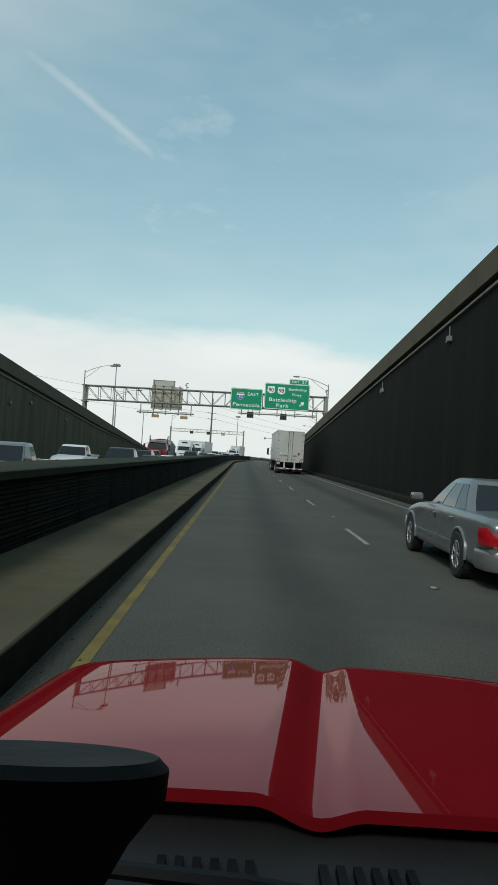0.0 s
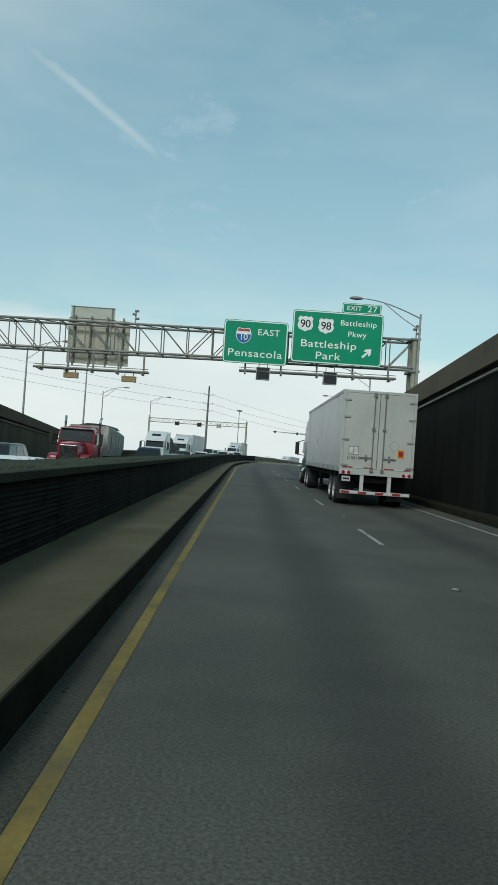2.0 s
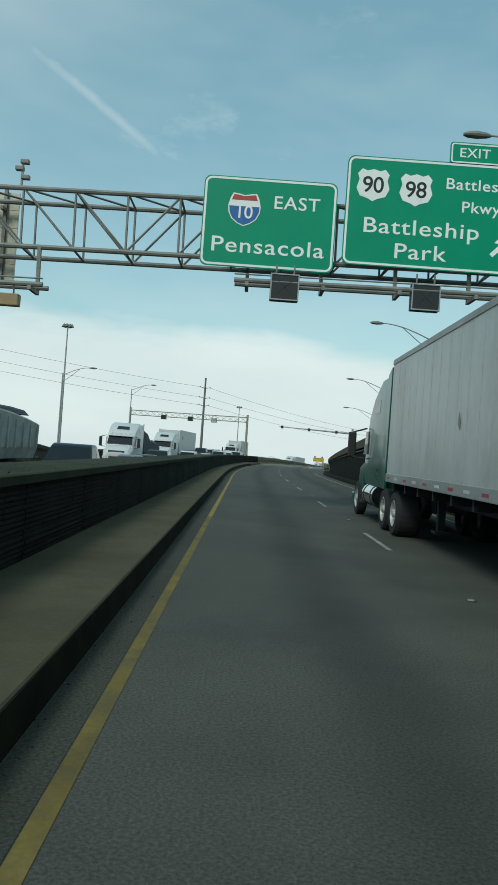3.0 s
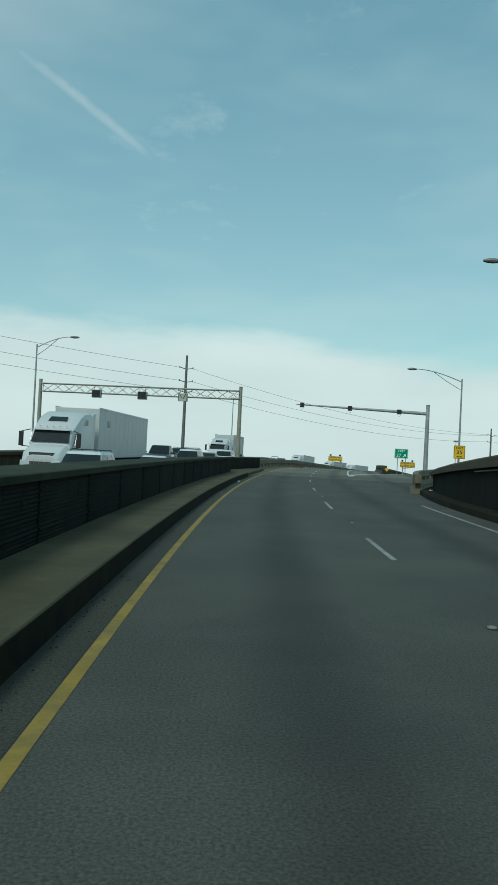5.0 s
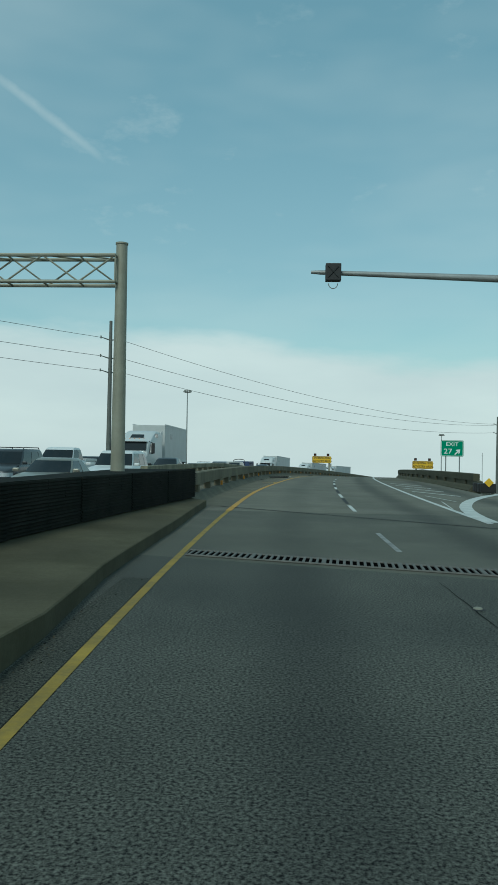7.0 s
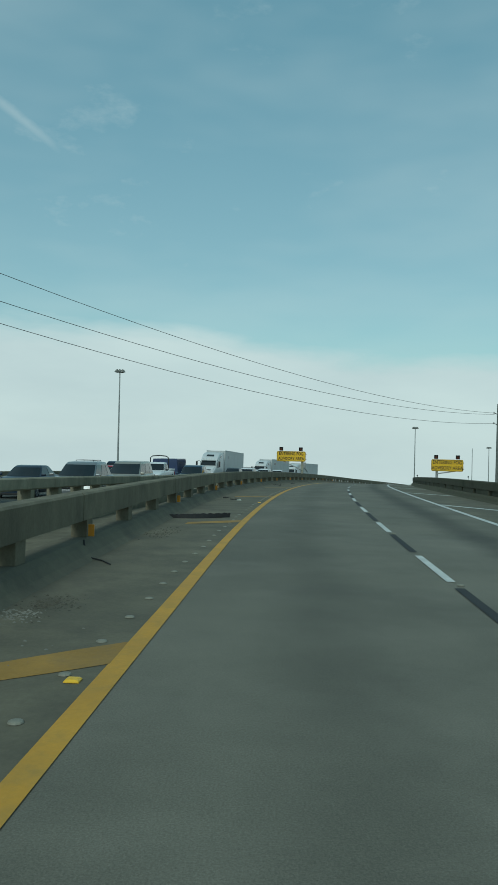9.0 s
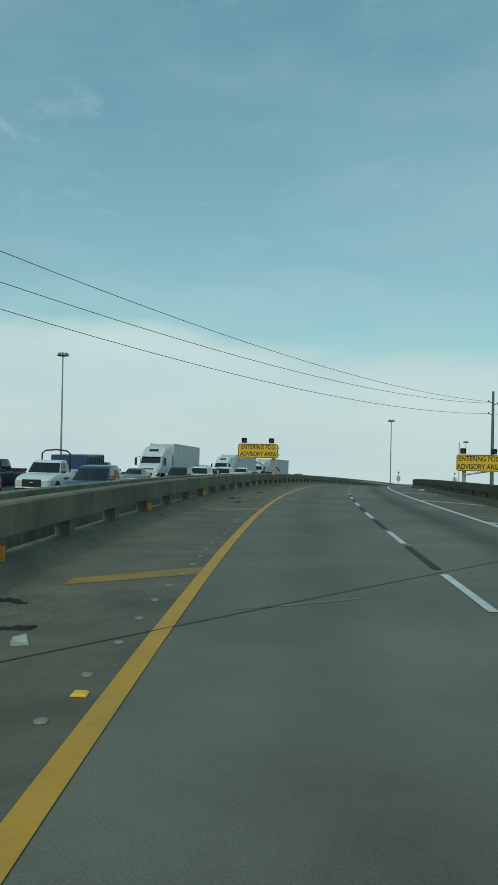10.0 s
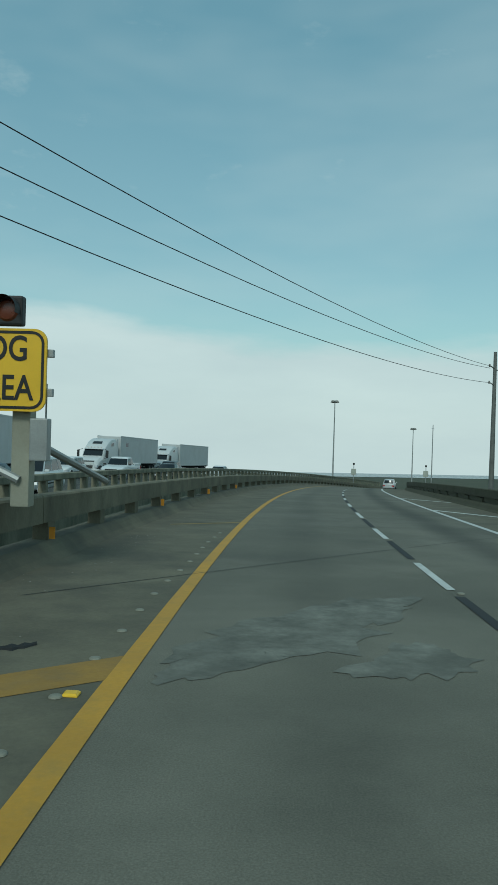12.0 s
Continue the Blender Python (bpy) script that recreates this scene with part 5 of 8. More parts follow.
# ---- roadside signs ----
def fog_sign(s, x_left, x_right, z_low, post_u, brace_to, label, h=1.14, foot=-0.9, size=0.34):
    t = thing("warning_sign", road_pose(s, 0), label, "road sign", "fog warning signs")
    w = x_right - x_left
    cx = (x_left + x_right) / 2
    holder = new("face")
    holder.empty_display_size = 0.1
    holder.parent = t
    holder.matrix_basis = pose(cx, 0, z_low + h / 2)
    sign_face(holder, w, h, SIGN_YELLOW, SIGN_BLACK, r=0.16, line=0.035)
    for body, z in (("ENTERING FOG", 0.245 * h), ("ADVISORY AREA", -0.23 * h)):
        me = text_mesh("lettering", body, size * h / 1.14, SIGN_BLACK, spacing=1.0, bold=0.006)
        me.transform(Matrix.Diagonal((0.8, 1, 1, 1)))
        part("lettering", me, SIGN_BLACK, holder, m=pose(0, -0.006, z))
    bm = bmesh.new()
    box(bm, post_u - 0.12, post_u + 0.12, 0.13, 0.36, foot, z_low + 0.4, 0.015)
    box(bm, post_u - 0.06, post_u + 0.06, 0.055, 0.2, z_low, z_low + h)
    part("post", bm, POST_CREAM if post_u < 0 else GALV, t, "square grey sign post")
    bm = bmesh.new()
    tube(bm, (post_u, 0.1, 1.25), (brace_to, 0.1, z_low + 0.1), 0.055, n=8)
    if foot > 0:
        tube(bm, (post_u, 0.3, 1.8), (post_u + 0.04, 4.6, 0.98), 0.06, n=8)
    part("brace", bm, GALV, t)
    bm = bmesh.new()
    tube(bm, (x_left + 0.2, 0.1, z_low + 0.15), (x_right - 0.2, 0.1, z_low + 0.15), 0.035, n=6)
    tube(bm, (x_left + 0.2, 0.1, z_low + h - 0.15), (x_right - 0.2, 0.1, z_low + h - 0.15), 0.035, n=6)
    part("back_rail", bm, GALV, t)
    bm = bmesh.new()
    box(bm, post_u + 0.125, post_u + 0.36, 0.08, 0.26, 1.5, 2.05, 0.02)
    tube(bm, (post_u + 0.3, 0.2, 2.05), (post_u + 0.3, 0.2, 2.5), 0.012, n=6)
    part("control_box", bm, GALV, t, "grey control box on the post")
    for x in (x_left + 0.45, x_right - 0.52):
        bm = bmesh.new()
        box(bm, x - 0.19, x + 0.19, 0.0, 0.16, z_low + h + 0.04, z_low + h + 0.42, 0.03)
        fl = part("beacon", bm, HOUSING, t, "black flashing beacon housing with dull amber lens")
        bm = bmesh.new()
        rings = [[Vector((x + r * math.cos(a), y, z_low + h + 0.23 + r * math.sin(a))) for a in [2 * math.pi * k / 16 for k in range(16)]] for y, r in ((-0.001, 0.145), (-0.03, 0.12), (-0.045, 0.06))]
        loft(bm, rings)
        part("lens", bm, SIGN_BEACON, fl, "dull amber lens", smooth=True)
        bm = bmesh.new()
        out, inn = [], []
        for a in [math.pi * (k / 12) * 1.2 - 0.31 for k in range(13)]:
            out.append((x + 0.17 * math.cos(a), z_low + h + 0.23 + 0.17 * math.sin(a)))
        rows = [[bm.verts.new((px, y, pz)) for px, pz in out] for y in (0.0, -0.2)]
        for i in range(12):
            bm.faces.new((rows[0][i], rows[0][i + 1], rows[1][i + 1], rows[1][i]))
        part("visor", bm, HOUSING, fl)
    for z in (z_low + 0.25, z_low + h - 0.3):
        bm = bmesh.new()
        box(bm, x_right - 0.05, x_right + 0.07, 0.05, 0.13, z - 0.05, z + 0.05, 0.01)
        part("bracket", bm, GALV, t)
    return t


SIGN_BEACON = mat("dull_amber_lens", (0.14, 0.04, 0.02), 0.25, vary=0.15, bump=0.0)
fog_sign(275.6, -4.6, -1.6, 2.13, -1.95, -4.05, "yellow entering fog advisory area sign with two beacons", h=1.05, foot=0.9)
fog_sign(273.2, 10.85, 13.85, 1.5, 11.4, 13.5, "yellow entering fog advisory area sign beyond the exit ramp")

ex = thing("exit_sign", road_pose(222.3, 13.16, -0.33), "green exit 27 gore sign with arrow on two posts", "road sign")
for x in (-0.5, 0.62):
    bm = bmesh.new()
    tube(bm, (x, 0.1, -0.8), (x, 0.1, 3.6), 0.05, n=8)
    part("post", bm, GALV, ex)
holder = new("face")
holder.parent = ex
holder.matrix_basis = pose(0, 0, 3.03)
sign_face(holder, 1.87, 1.36, SIGN_GREEN, SIGN_WHITE, r=0.1, line=0.04)
lettering(holder, "EXIT", 0.0, 0.34, 0.3, SIGN_WHITE)
lettering(holder, "27", -0.34, -0.26, 0.42, SIGN_WHITE)
arrow(holder, 0.45, -0.28, 0.6, 45, SIGN_WHITE)


# ---- vehicles ----
GLASS_DARK = mat("tinted_window_glass", (0.012, 0.015, 0.017), 0.07, vary=0.1, bump=0.0, spec=0.55)
# paler grey base: part of the reflected light is put into the glass colour
GLASS_REFLECT = mat("window_glass", (0.05, 0.058, 0.06), 0.06, vary=0.1, bump=0.0, spec=0.6)
CHROME = mat("chrome_trim", (0.62, 0.63, 0.64), 0.18, metal=1.0, vary=0.06, bump=0.0)
RIM = mat("alloy_rim", (0.45, 0.46, 0.47), 0.35, metal=0.8, vary=0.1, scale=8, bump=0.05)
RIM_WHITE = mat("pale_steel_rim", (0.5, 0.5, 0.48), 0.5, metal=0.2, vary=0.15, scale=6, bump=0.1, dirt=(0.2, 0.17, 0.13), dirt_scale=5)
TRIM_BLACK = mat("black_plastic_trim", (0.018, 0.018, 0.018), 0.6, vary=0.2, bump=0.1)
LAMP_CLEAR = mat("headlamp_lens", (0.62, 0.64, 0.66), 0.12, vary=0.08, scale=12, bump=0.05, spec=0.8)
LAMP_LIT = mat("lit_headlamp_lens", (0.8, 0.8, 0.76), 0.2, vary=0.05, scale=12, bump=0.0)
LAMP_LIT.node_tree.nodes["Principled BSDF"].inputs["Emission Color"].default_value = (1.0, 0.97, 0.9, 1.0)
LAMP_LIT.node_tree.nodes["Principled BSDF"].inputs["Emission Strength"].default_value = 0.6
LAMP_RED = mat("red_tail_lens", (0.38, 0.008, 0.014), 0.15, vary=0.15, scale=14, bump=0.05, spec=0.7)
LAMP_AMBER = mat("amber_marker_lens", (0.7, 0.2, 0.01), 0.2, vary=0.1, bump=0.0)
PLATE = mat("number_plate", (0.5, 0.5, 0.48), 0.5, vary=0.1, scale=10, bump=0.05)
TAPE_RED = mat("red_reflective_tape", (0.32, 0.03, 0.03), 0.4, vary=0.15, scale=4, bump=0.05)
TAPE_WHITE = mat("white_reflective_tape", (0.6, 0.6, 0.58), 0.4, vary=0.1, scale=4, bump=0.05)
CHASSIS = mat("grimy_chassis_steel", (0.022, 0.022, 0.021), 0.8, vary=0.3, scale=3, bump=0.3)
BED_LINER = mat("pickup_bed_liner", (0.02, 0.02, 0.02), 0.8, vary=0.2, bump=0.3)
TRAILER_SKIN = mat("scuffed_trailer_aluminium", (0.50, 0.51, 0.50), 0.42, metal=0.25, vary=0.1, scale=0.9, fine=25, bump=0.06, dirt=(0.28, 0.27, 0.25), dirt_amount=0.5, dirt_scale=1.2, stretch=(1, 1, 0.4))
TRAILER_DOOR = mat("off_white_trailer_door", (0.50, 0.51, 0.47), 0.5, vary=0.07, scale=0.8, fine=20, bump=0.06, dirt=(0.33, 0.33, 0.29), dirt_amount=0.45, dirt_scale=1.4, stretch=(1, 1, 0.5))
TRAILER_WHITE = mat("white_trailer_panel", (0.55, 0.56, 0.55), 0.45, vary=0.06, scale=0.9, fine=20, bump=0.05, dirt=(0.4, 0.4, 0.37), dirt_amount=0.35)
TARP = mat("dark_tarpaulin", (0.05, 0.058, 0.062), 0.8, vary=0.3, scale=2, bump=0.4)
DUMP_GREY = mat("dusty_dump_body", (0.52, 0.50, 0.45), 0.75, vary=0.25, scale=1.2, bump=0.3, dirt=(0.12, 0.11, 0.09))

PAINTS = {}


def paint(name, color, rough=0.32, metal=0.0):
    if name not in PAINTS:
        PAINTS[name] = mat(name + "_car_paint", color, rough, metal=metal, vary=0.03, scale=0.35, fine=2.0, bump=0.0, coat=0.22, spec=0.35)
    return PAINTS[name]


def lathe(bm, profile, n=20, x=0.0, y=0.0, z=0.0):
    """Turned about an axis along x: profile is a list of (along, radius)."""
    rings = [[Vector((x + a, y + r * math.cos(2 * math.pi * k / n), z + r * math.sin(2 * math.pi * k / n))) for k in range(n)] for a, r in profile]
    return loft(bm, rings)


WHEELS = {}


def wheel_meshes(r, w, kind):
    key = (r, w, kind)
    if key not in WHEELS:
        bm = bmesh.new()
        n = 24
        lathe(bm, [(-w * 0.1, r * 0.6), (-w / 2, r * 0.62), (-w / 2, r * 0.9), (-w * 0.36, r), (w * 0.36, r), (w / 2, r * 0.9), (w / 2, r * 0.62), (w * 0.1, r * 0.6)], n)
        bmesh.ops.recalc_face_normals(bm, faces=bm.faces)
        ty = bpy.data.meshes.new("tyre")
        bm.to_mesh(ty)
        bm.free()
        ty.materials.append(RUBBER)
        bm = bmesh.new()
        # rim dish with hub and spokes on the outer side (+x)
        lathe(bm, [(-w * 0.3, r * 0.6), (w * 0.46, r * 0.615), (w * 0.5, r * 0.57), (w * 0.3, r * 0.52), (w * 0.28, 0.02)], n)
        lathe(bm, [(w * 0.29, r * 0.2), (w * 0.5, r * 0.18), (w * 0.53, r * 0.08)], 12)
        if kind == "alloy":
            for k in range(7):
                a = 2 * math.pi * k / 7
                for o in (-0.05, 0.05):
                    tube(bm, (w * 0.44, r * 0.16 * math.cos(a), r * 0.16 * math.sin(a)), (w * 0.42, r * 0.55 * math.cos(a + o * 2), r * 0.55 * math.sin(a + o * 2)), r * 0.045, n=5)
        else:
            for k in range(10):
                a = 2 * math.pi * k / 10
                tube(bm, (w * 0.28, r * 0.36 * math.cos(a), r * 0.36 * math.sin(a)), (w * 0.36, r * 0.36 * math.cos(a), r * 0.36 * math.sin(a)), r * 0.04, n=6)
        bmesh.ops.recalc_face_normals(bm, faces=bm.faces)
        ri = bpy.data.meshes.new("rim")
        bm.to_mesh(ri)
        bm.free()
        ri.materials.append(RIM if kind == "alloy" else RIM_WHITE)
        WHEELS[key] = (ty, ri)
    return WHEELS[key]


def add_wheel(parent, x, y, r, w, kind="alloy"):
    ty, ri = wheel_meshes(r, w, kind)
    side = 1 if x > 0 else -1
    wh = part("wheel", ty, RUBBER, parent, m=pose(x, y, r, 0, 0, 0 if side > 0 else 180))
    part("rim", ri, RIM, wh)
    return wh


def ring_body(y, w, zb, zt, round_=0.06):
    """One cross-section of a car body: flat floor, bulged flanks, rounded shoulders."""
    zm = zb + (zt - zb) * 0.45
    half = [(w * 0.90, zb), (w * 0.985, zb + 0.08), (w * 0.995, zb + 0.2), (w, zm), (w * 0.985, zt - round_ * 1.4), (w * 0.95, zt - round_ * 0.4), (w * 0.86, zt), (w * 0.45, zt + 0.018)]
    return [Vector((x, y, z)) for x, z in half] + [Vector((-x, y, z)) for x, z in half[::-1]]


def greenhouse(y0, y1, y2, y3, wb, wt, zb, roof, n_side, bow, rear_bow):
    """Cabin shell from the belt to the roof, and its panes, each a curved sheet set just proud of the shell."""
    cuts = {3: ((0.02, 0.36), (0.39, 0.73), (0.76, 0.97)), 2: ((0.02, 0.50), (0.54, 0.97))}[n_side]
    side_f = [0.0] + [f for c in cuts for f in c] + [1.0]
    front_k = [0.0, 0.3, 0.6, 0.85, 0.93]
    levels = []
    h = roof - zb
    for f, w_in, inset in ((0.0, 0.0, 0.0), (0.13, 0.10, 0.0), (0.36, 0.30, 0.0), (0.60, 0.57, 0.0), (0.82, 0.86, 0.0), (0.92, 1.0, 0.03), (0.98, 1.18, 0.16), (1.0, 1.6, 0.45)):
        lean = min(1.0, f / 0.92)
        w = wb + (wt - wb) * w_in
        lean = lean ** 0.9
        ya, yb = y0 + (y1 - y0) * lean - inset, y3 + (y2 - y3) * lean + inset
        levels.append((zb + h * f, w, ya, yb))
    n_f = len(front_k)
    rings = []
    for z, w, ya, yb in levels:
        half = [(w * k, ya - bow * k * k) for k in front_k]
        sa, sb = ya - bow - 0.05, yb + rear_bow + 0.05
        half += [(w * (1 - 0.03 * (2 * f - 1) ** 2), sa + (sb - sa) * f) for f in side_f]
        half += [(w * k, yb + rear_bow * k * k) for k in front_k[::-1]]
        rings.append([Vector((x, yy, z)) for x, yy in half] + [Vector((-x, yy, z)) for x, yy in half[-2:0:-1]])
    shell = bmesh.new()
    loft(shell, rings)
    n = len(rings[0])
    n_s = len(side_f)
    m = n_f + n_s + n_f

    def pane(columns, low=1, high=4):
        bm = bmesh.new()
        out, back = [], []
        for lv in range(low, high + 1):
            r = rings[lv]
            row_o, row_b = [], []
            for c in columns:
                p = r[c % n]
                t_ = r[(c + 1) % n] - r[(c - 1) % n]
                up = rings[lv + 1][c % n] - rings[lv - 1][c % n]
                nrm = t_.cross(up).normalized()
                if nrm.dot(Vector((p.x, p.y - 0.5 * (y1 + y2), 0.3))) < 0:
                    nrm = -nrm
                row_o.append(bm.verts.new(p + nrm * 0.008))
                row_b.append(bm.verts.new(p - nrm * 0.01))
            out.append(row_o)
            back.append(row_b)
        for rows in (out, back):
            for ra, rb in zip(rows, rows[1:]):
                for i in range(len(ra) - 1):
                    bm.faces.new((ra[i], ra[i + 1], rb[i + 1], rb[i]))
        rim_o = out[0] + [r[-1] for r in out[1:-1]] + out[-1][::-1] + [r[0] for r in out[-2:0:-1]]
        rim_b = back[0] + [r[-1] for r in back[1:-1]] + back[-1][::-1] + [r[0] for r in back[-2:0:-1]]
        for i in range(len(rim_o)):
            j = (i + 1) % len(rim_o)
            bm.faces.new((rim_o[i], rim_o[j], rim_b[j], rim_b[i]))
        bmesh.ops.recalc_face_normals(bm, faces=bm.faces)
        return bm

    panes = [("windscreen", pane(list(range(n - 4, n + 5))))]
    rear = m - 1
    panes.append(("rear_window", pane(list(range(rear - 3, rear + 4)))))
    for k in range(len(cuts)):
        c = n_f + 1 + 2 * k
        panes.append(("side_window", pane([c, c + 1])))
        panes.append(("side_window", pane([n - c - 1, n - c])))
    return shell, panes


SHAPES = {
    # length, width, belt, roof, hood front z, (windscreen base, roof front, roof rear, rear glass base) as shares from the nose, wheel radius
    "sedan": dict(L=4.8, W=1.82, belt=0.98, roof=1.45, nose=0.70, hood=0.92, tail=0.96, gh=(0.27, 0.43, 0.70, 0.86), r=0.33, bed=None),
    "big_sedan": dict(L=5.38, W=1.99, belt=1.0, roof=1.47, nose=0.72, hood=0.95, tail=0.99, gh=(0.29, 0.45, 0.69, 0.80), r=0.345, bed=None),
    "hatch": dict(L=4.2, W=1.76, belt=0.98, roof=1.5, nose=0.72, hood=0.95, tail=1.0, gh=(0.24, 0.40, 0.88, 0.985), r=0.32, bed=None),
    "suv": dict(L=4.65, W=1.88, belt=1.10, roof=1.74, nose=0.88, hood=1.06, tail=1.08, gh=(0.255, 0.40, 0.92, 0.99), r=0.36, bed=None),
    "crossover": dict(L=4.55, W=1.83, belt=1.05, roof=1.66, nose=0.86, hood=1.03, tail=1.08, gh=(0.21, 0.41, 0.86, 0.985), r=0.35, bed=None),
    "van": dict(L=5.1, W=1.96, belt=1.08, roof=1.76, nose=0.80, hood=1.0, tail=1.05, gh=(0.18, 0.40, 0.95, 0.995), r=0.34, bed=None),
    "pickup": dict(L=5.8, W=2.02, belt=1.22, roof=1.9, nose=1.0, hood=1.2, tail=1.2, gh=(0.27, 0.385, 0.60, 0.635), r=0.40, bed=(0.64, 0.985)),
}


def car(kind, paint_mat, label, m, category="car", group="queueing cars", glass=None, rack=False, arch_bar=False, plates=True, dark_grille=False, lit=False):
    d = SHAPES[kind]
    L, W = d["L"], d["W"] / 2
    glass = glass or GLASS_DARK
    t = thing("pickup_truck" if kind == "pickup" else ("suv" if kind in ("suv", "crossover") else ("minivan" if kind == "van" else "car")), m, label, category, group)
    zb = 0.22 if kind not in ("suv", "pickup", "crossover") else 0.32
    y = lambda f: L / 2 - f * L
    g = d["gh"]
    bm = bmesh.new()
    rings = [ring_body(y(-0.001), W * 0.80, zb + 0.10, d["nose"] - 0.06), ring_body(y(0.003), W * 0.83, zb + 0.08, d["nose"] - 0.05), ring_body(y(0.025), W * 0.92, zb + 0.02, d["nose"]), ring_body(y(0.09), W * 0.985, zb, d["nose"] + (d["hood"] - d["nose"]) * 0.55),
             ring_body(y(g[0] * 0.75), W, zb, d["hood"]), ring_body(y(g[0] + 0.02), W, zb, d["belt"]), ring_body(y(0.55), W, zb, d["belt"] + 0.01),
             ring_body(y(min(g[3], 0.93)), W, zb, d["belt"] if not d["bed"] else d["tail"]), ring_body(y(0.965), W * 0.97, zb, d["tail"]), ring_body(y(0.992), W * 0.93, zb + 0.06, d["tail"] - 0.06), ring_body(y(0.998), W * 0.89, zb + 0.10, d["tail"] - 0.10), ring_body(y(1.001), W * 0.86, zb + 0.12, d["tail"] - 0.12)]
    loft(bm, rings)
    body = part("body", bm, paint_mat, t, smooth=True)
    rounding = body.modifiers.new("rounding", "SUBSURF")
    rounding.levels = rounding.render_levels = 2 if kind == "big_sedan" else 1
    # greenhouse: a bowed screen, raked pillars, glass that leans in towards a crowned roof
    sedan = kind in ("sedan", "big_sedan")
    wb, wt = W * 0.91, W * (0.69 if sedan else 0.75)
    zb2, zr = d["belt"] - 0.01, d["roof"] - 0.05
    n_side = 3 if kind in ("suv", "van", "big_sedan", "crossover") else 2
    shell, panes = greenhouse(y(g[0]), y(g[1]), y(g[2]), y(g[3]), wb, wt, zb2 - 0.06, d["roof"], n_side, 0.2 if kind != "pickup" else 0.12, 0.1 if not d["bed"] else 0.03)
    part("cabin", shell, paint_mat, t, smooth=True)
    for pane_name, bm in panes:
        part(pane_name, bm, GLASS_DARK if pane_name == "rear_window" else glass, t, smooth=True)
    for side in (0, 1):
        sx = 1 if side else -1
        bm = bmesh.new()
        box(bm, sx * W - 0.02 if sx > 0 else -W - 0.2, W + 0.2 if sx > 0 else -W + 0.02, y(g[0] + 0.05), y(g[0] + 0.022), zb2 + 0.02, zb2 + 0.145, 0.045)
        part("wing_mirror", bm, paint_mat if kind != "pickup" else TRIM_BLACK, t)
        for f in ((g[0] + 0.19, g[0] + 0.38) if n_side > 1 else (g[0] + 0.2,)):
            if d["bed"] and f > 0.6:
                continue
            bm = bmesh.new()
            box(bm, sx * W - 0.012, sx * W + 0.012, y(f + 0.035), y(f), d["belt"] - 0.17, d["belt"] - 0.13, 0.006)
            part("door_handle", bm, CHROME if kind == "big_sedan" else paint_mat, t)
        bm = bmesh.new()
        box(bm, sx * W - 0.006, sx * W + 0.010, y(0.76), y(0.27), zb + 0.24, zb + 0.29)
        part("side_moulding", bm, paint_mat if kind == "big_sedan" else TRIM_BLACK, t)
    # wheels in dark arches
    r = d["r"]
    for f in (0.185, 0.80 if kind != "big_sedan" else 0.765):
        for sx in (-1, 1):
            bm = bmesh.new()
            lathe(bm, [(-0.10, r * 1.09), (0.004, r * 1.1)], 22, x=sx * (W - 0.0) - (0.0 if sx < 0 else 0), y=y(f), z=r * 1.02)
            for v in bm.verts:
                v.co.z = max(v.co.z, zb - 0.02)
                if sx > 0 and v.co.x > W:
                    v.co.x = W + 0.004
                if sx < 0 and v.co.x < -W:
                    v.co.x = -W - 0.004
            part("wheel_arch", bm, TRIM_BLACK, t)
            add_wheel(t, sx * (W - 0.09), y(f), r, 0.215)
            bm = bmesh.new()
            bent_tube(bm, [(sx * (W - 0.006), y(f) + r * 1.13 * math.cos(a), max(zb, r * 1.02 + r * 1.13 * math.sin(a))) for a in [math.pi * (k / 12 * 1.06 - 0.03) for k in range(13)]], 0.022, 6)
            part("arch_lip", bm, paint_mat if kind != "pickup" else TRIM_BLACK, t, smooth=True)
    # lamps, grille, bumpers
    for sx in (-1, 1):
        bm = bmesh.new()
        plan = [(0.50, 0.0), (0.76, 0.0), (0.86, 0.012), (0.935, 0.035), (0.975, 0.085), (0.9, 0.09), (0.8, 0.05), (0.5, 0.03)]
        slab(bm, [(sx * W * a, y(f) + (0.014 if f < 0.05 else 0.004), d["nose"] - (0.27 if kind != "pickup" else 0.36)) for a, f in plan], 0.17 if kind != "pickup" else 0.27, (0, 0, 1))
        part("headlamp", bm, LAMP_LIT if lit else LAMP_CLEAR, t)
        bm = bmesh.new()
        zt = d["tail"] - 0.15
        tall = 0.36 if kind in ("suv", "van", "pickup", "hatch", "crossover") else (0.2 if kind == "sedan" else 0.23)
        plan = [(0.56, 1.003), (0.78, 1.003), (0.88, 0.998), (0.945, 0.988), (0.978, 0.965), (0.9, 0.955), (0.8, 0.975), (0.56, 0.985)] if kind != "big_sedan" else [(0.5, 1.003), (0.78, 1.003), (0.89, 0.998), (0.95, 0.986), (0.985, 0.955), (0.99, 0.935), (0.9, 0.935), (0.8, 0.975), (0.5, 0.985)]
        low = [Vector((sx * W * a, y(f), zt - tall)) for a, f in plan]
        mid = [v + Vector((sx * 0.008, -0.012, tall * 0.5)) for v in low]
        up = [Vector((v.x * 0.985, v.y + 0.035, zt)) for v in low]
        loft(bm, [low, mid, up])
        lamp = part("tail_lamp", bm, LAMP_RED, t, smooth=True)
        if kind == "big_sedan":
            bm = bmesh.new()
            loft(bm, [[Vector((v.x * 1.004, v.y - 0.006, zt - tall - o)) for v in low] for o in (0.003, 0.03)])
            part("lamp_trim", bm, CHROME, lamp)
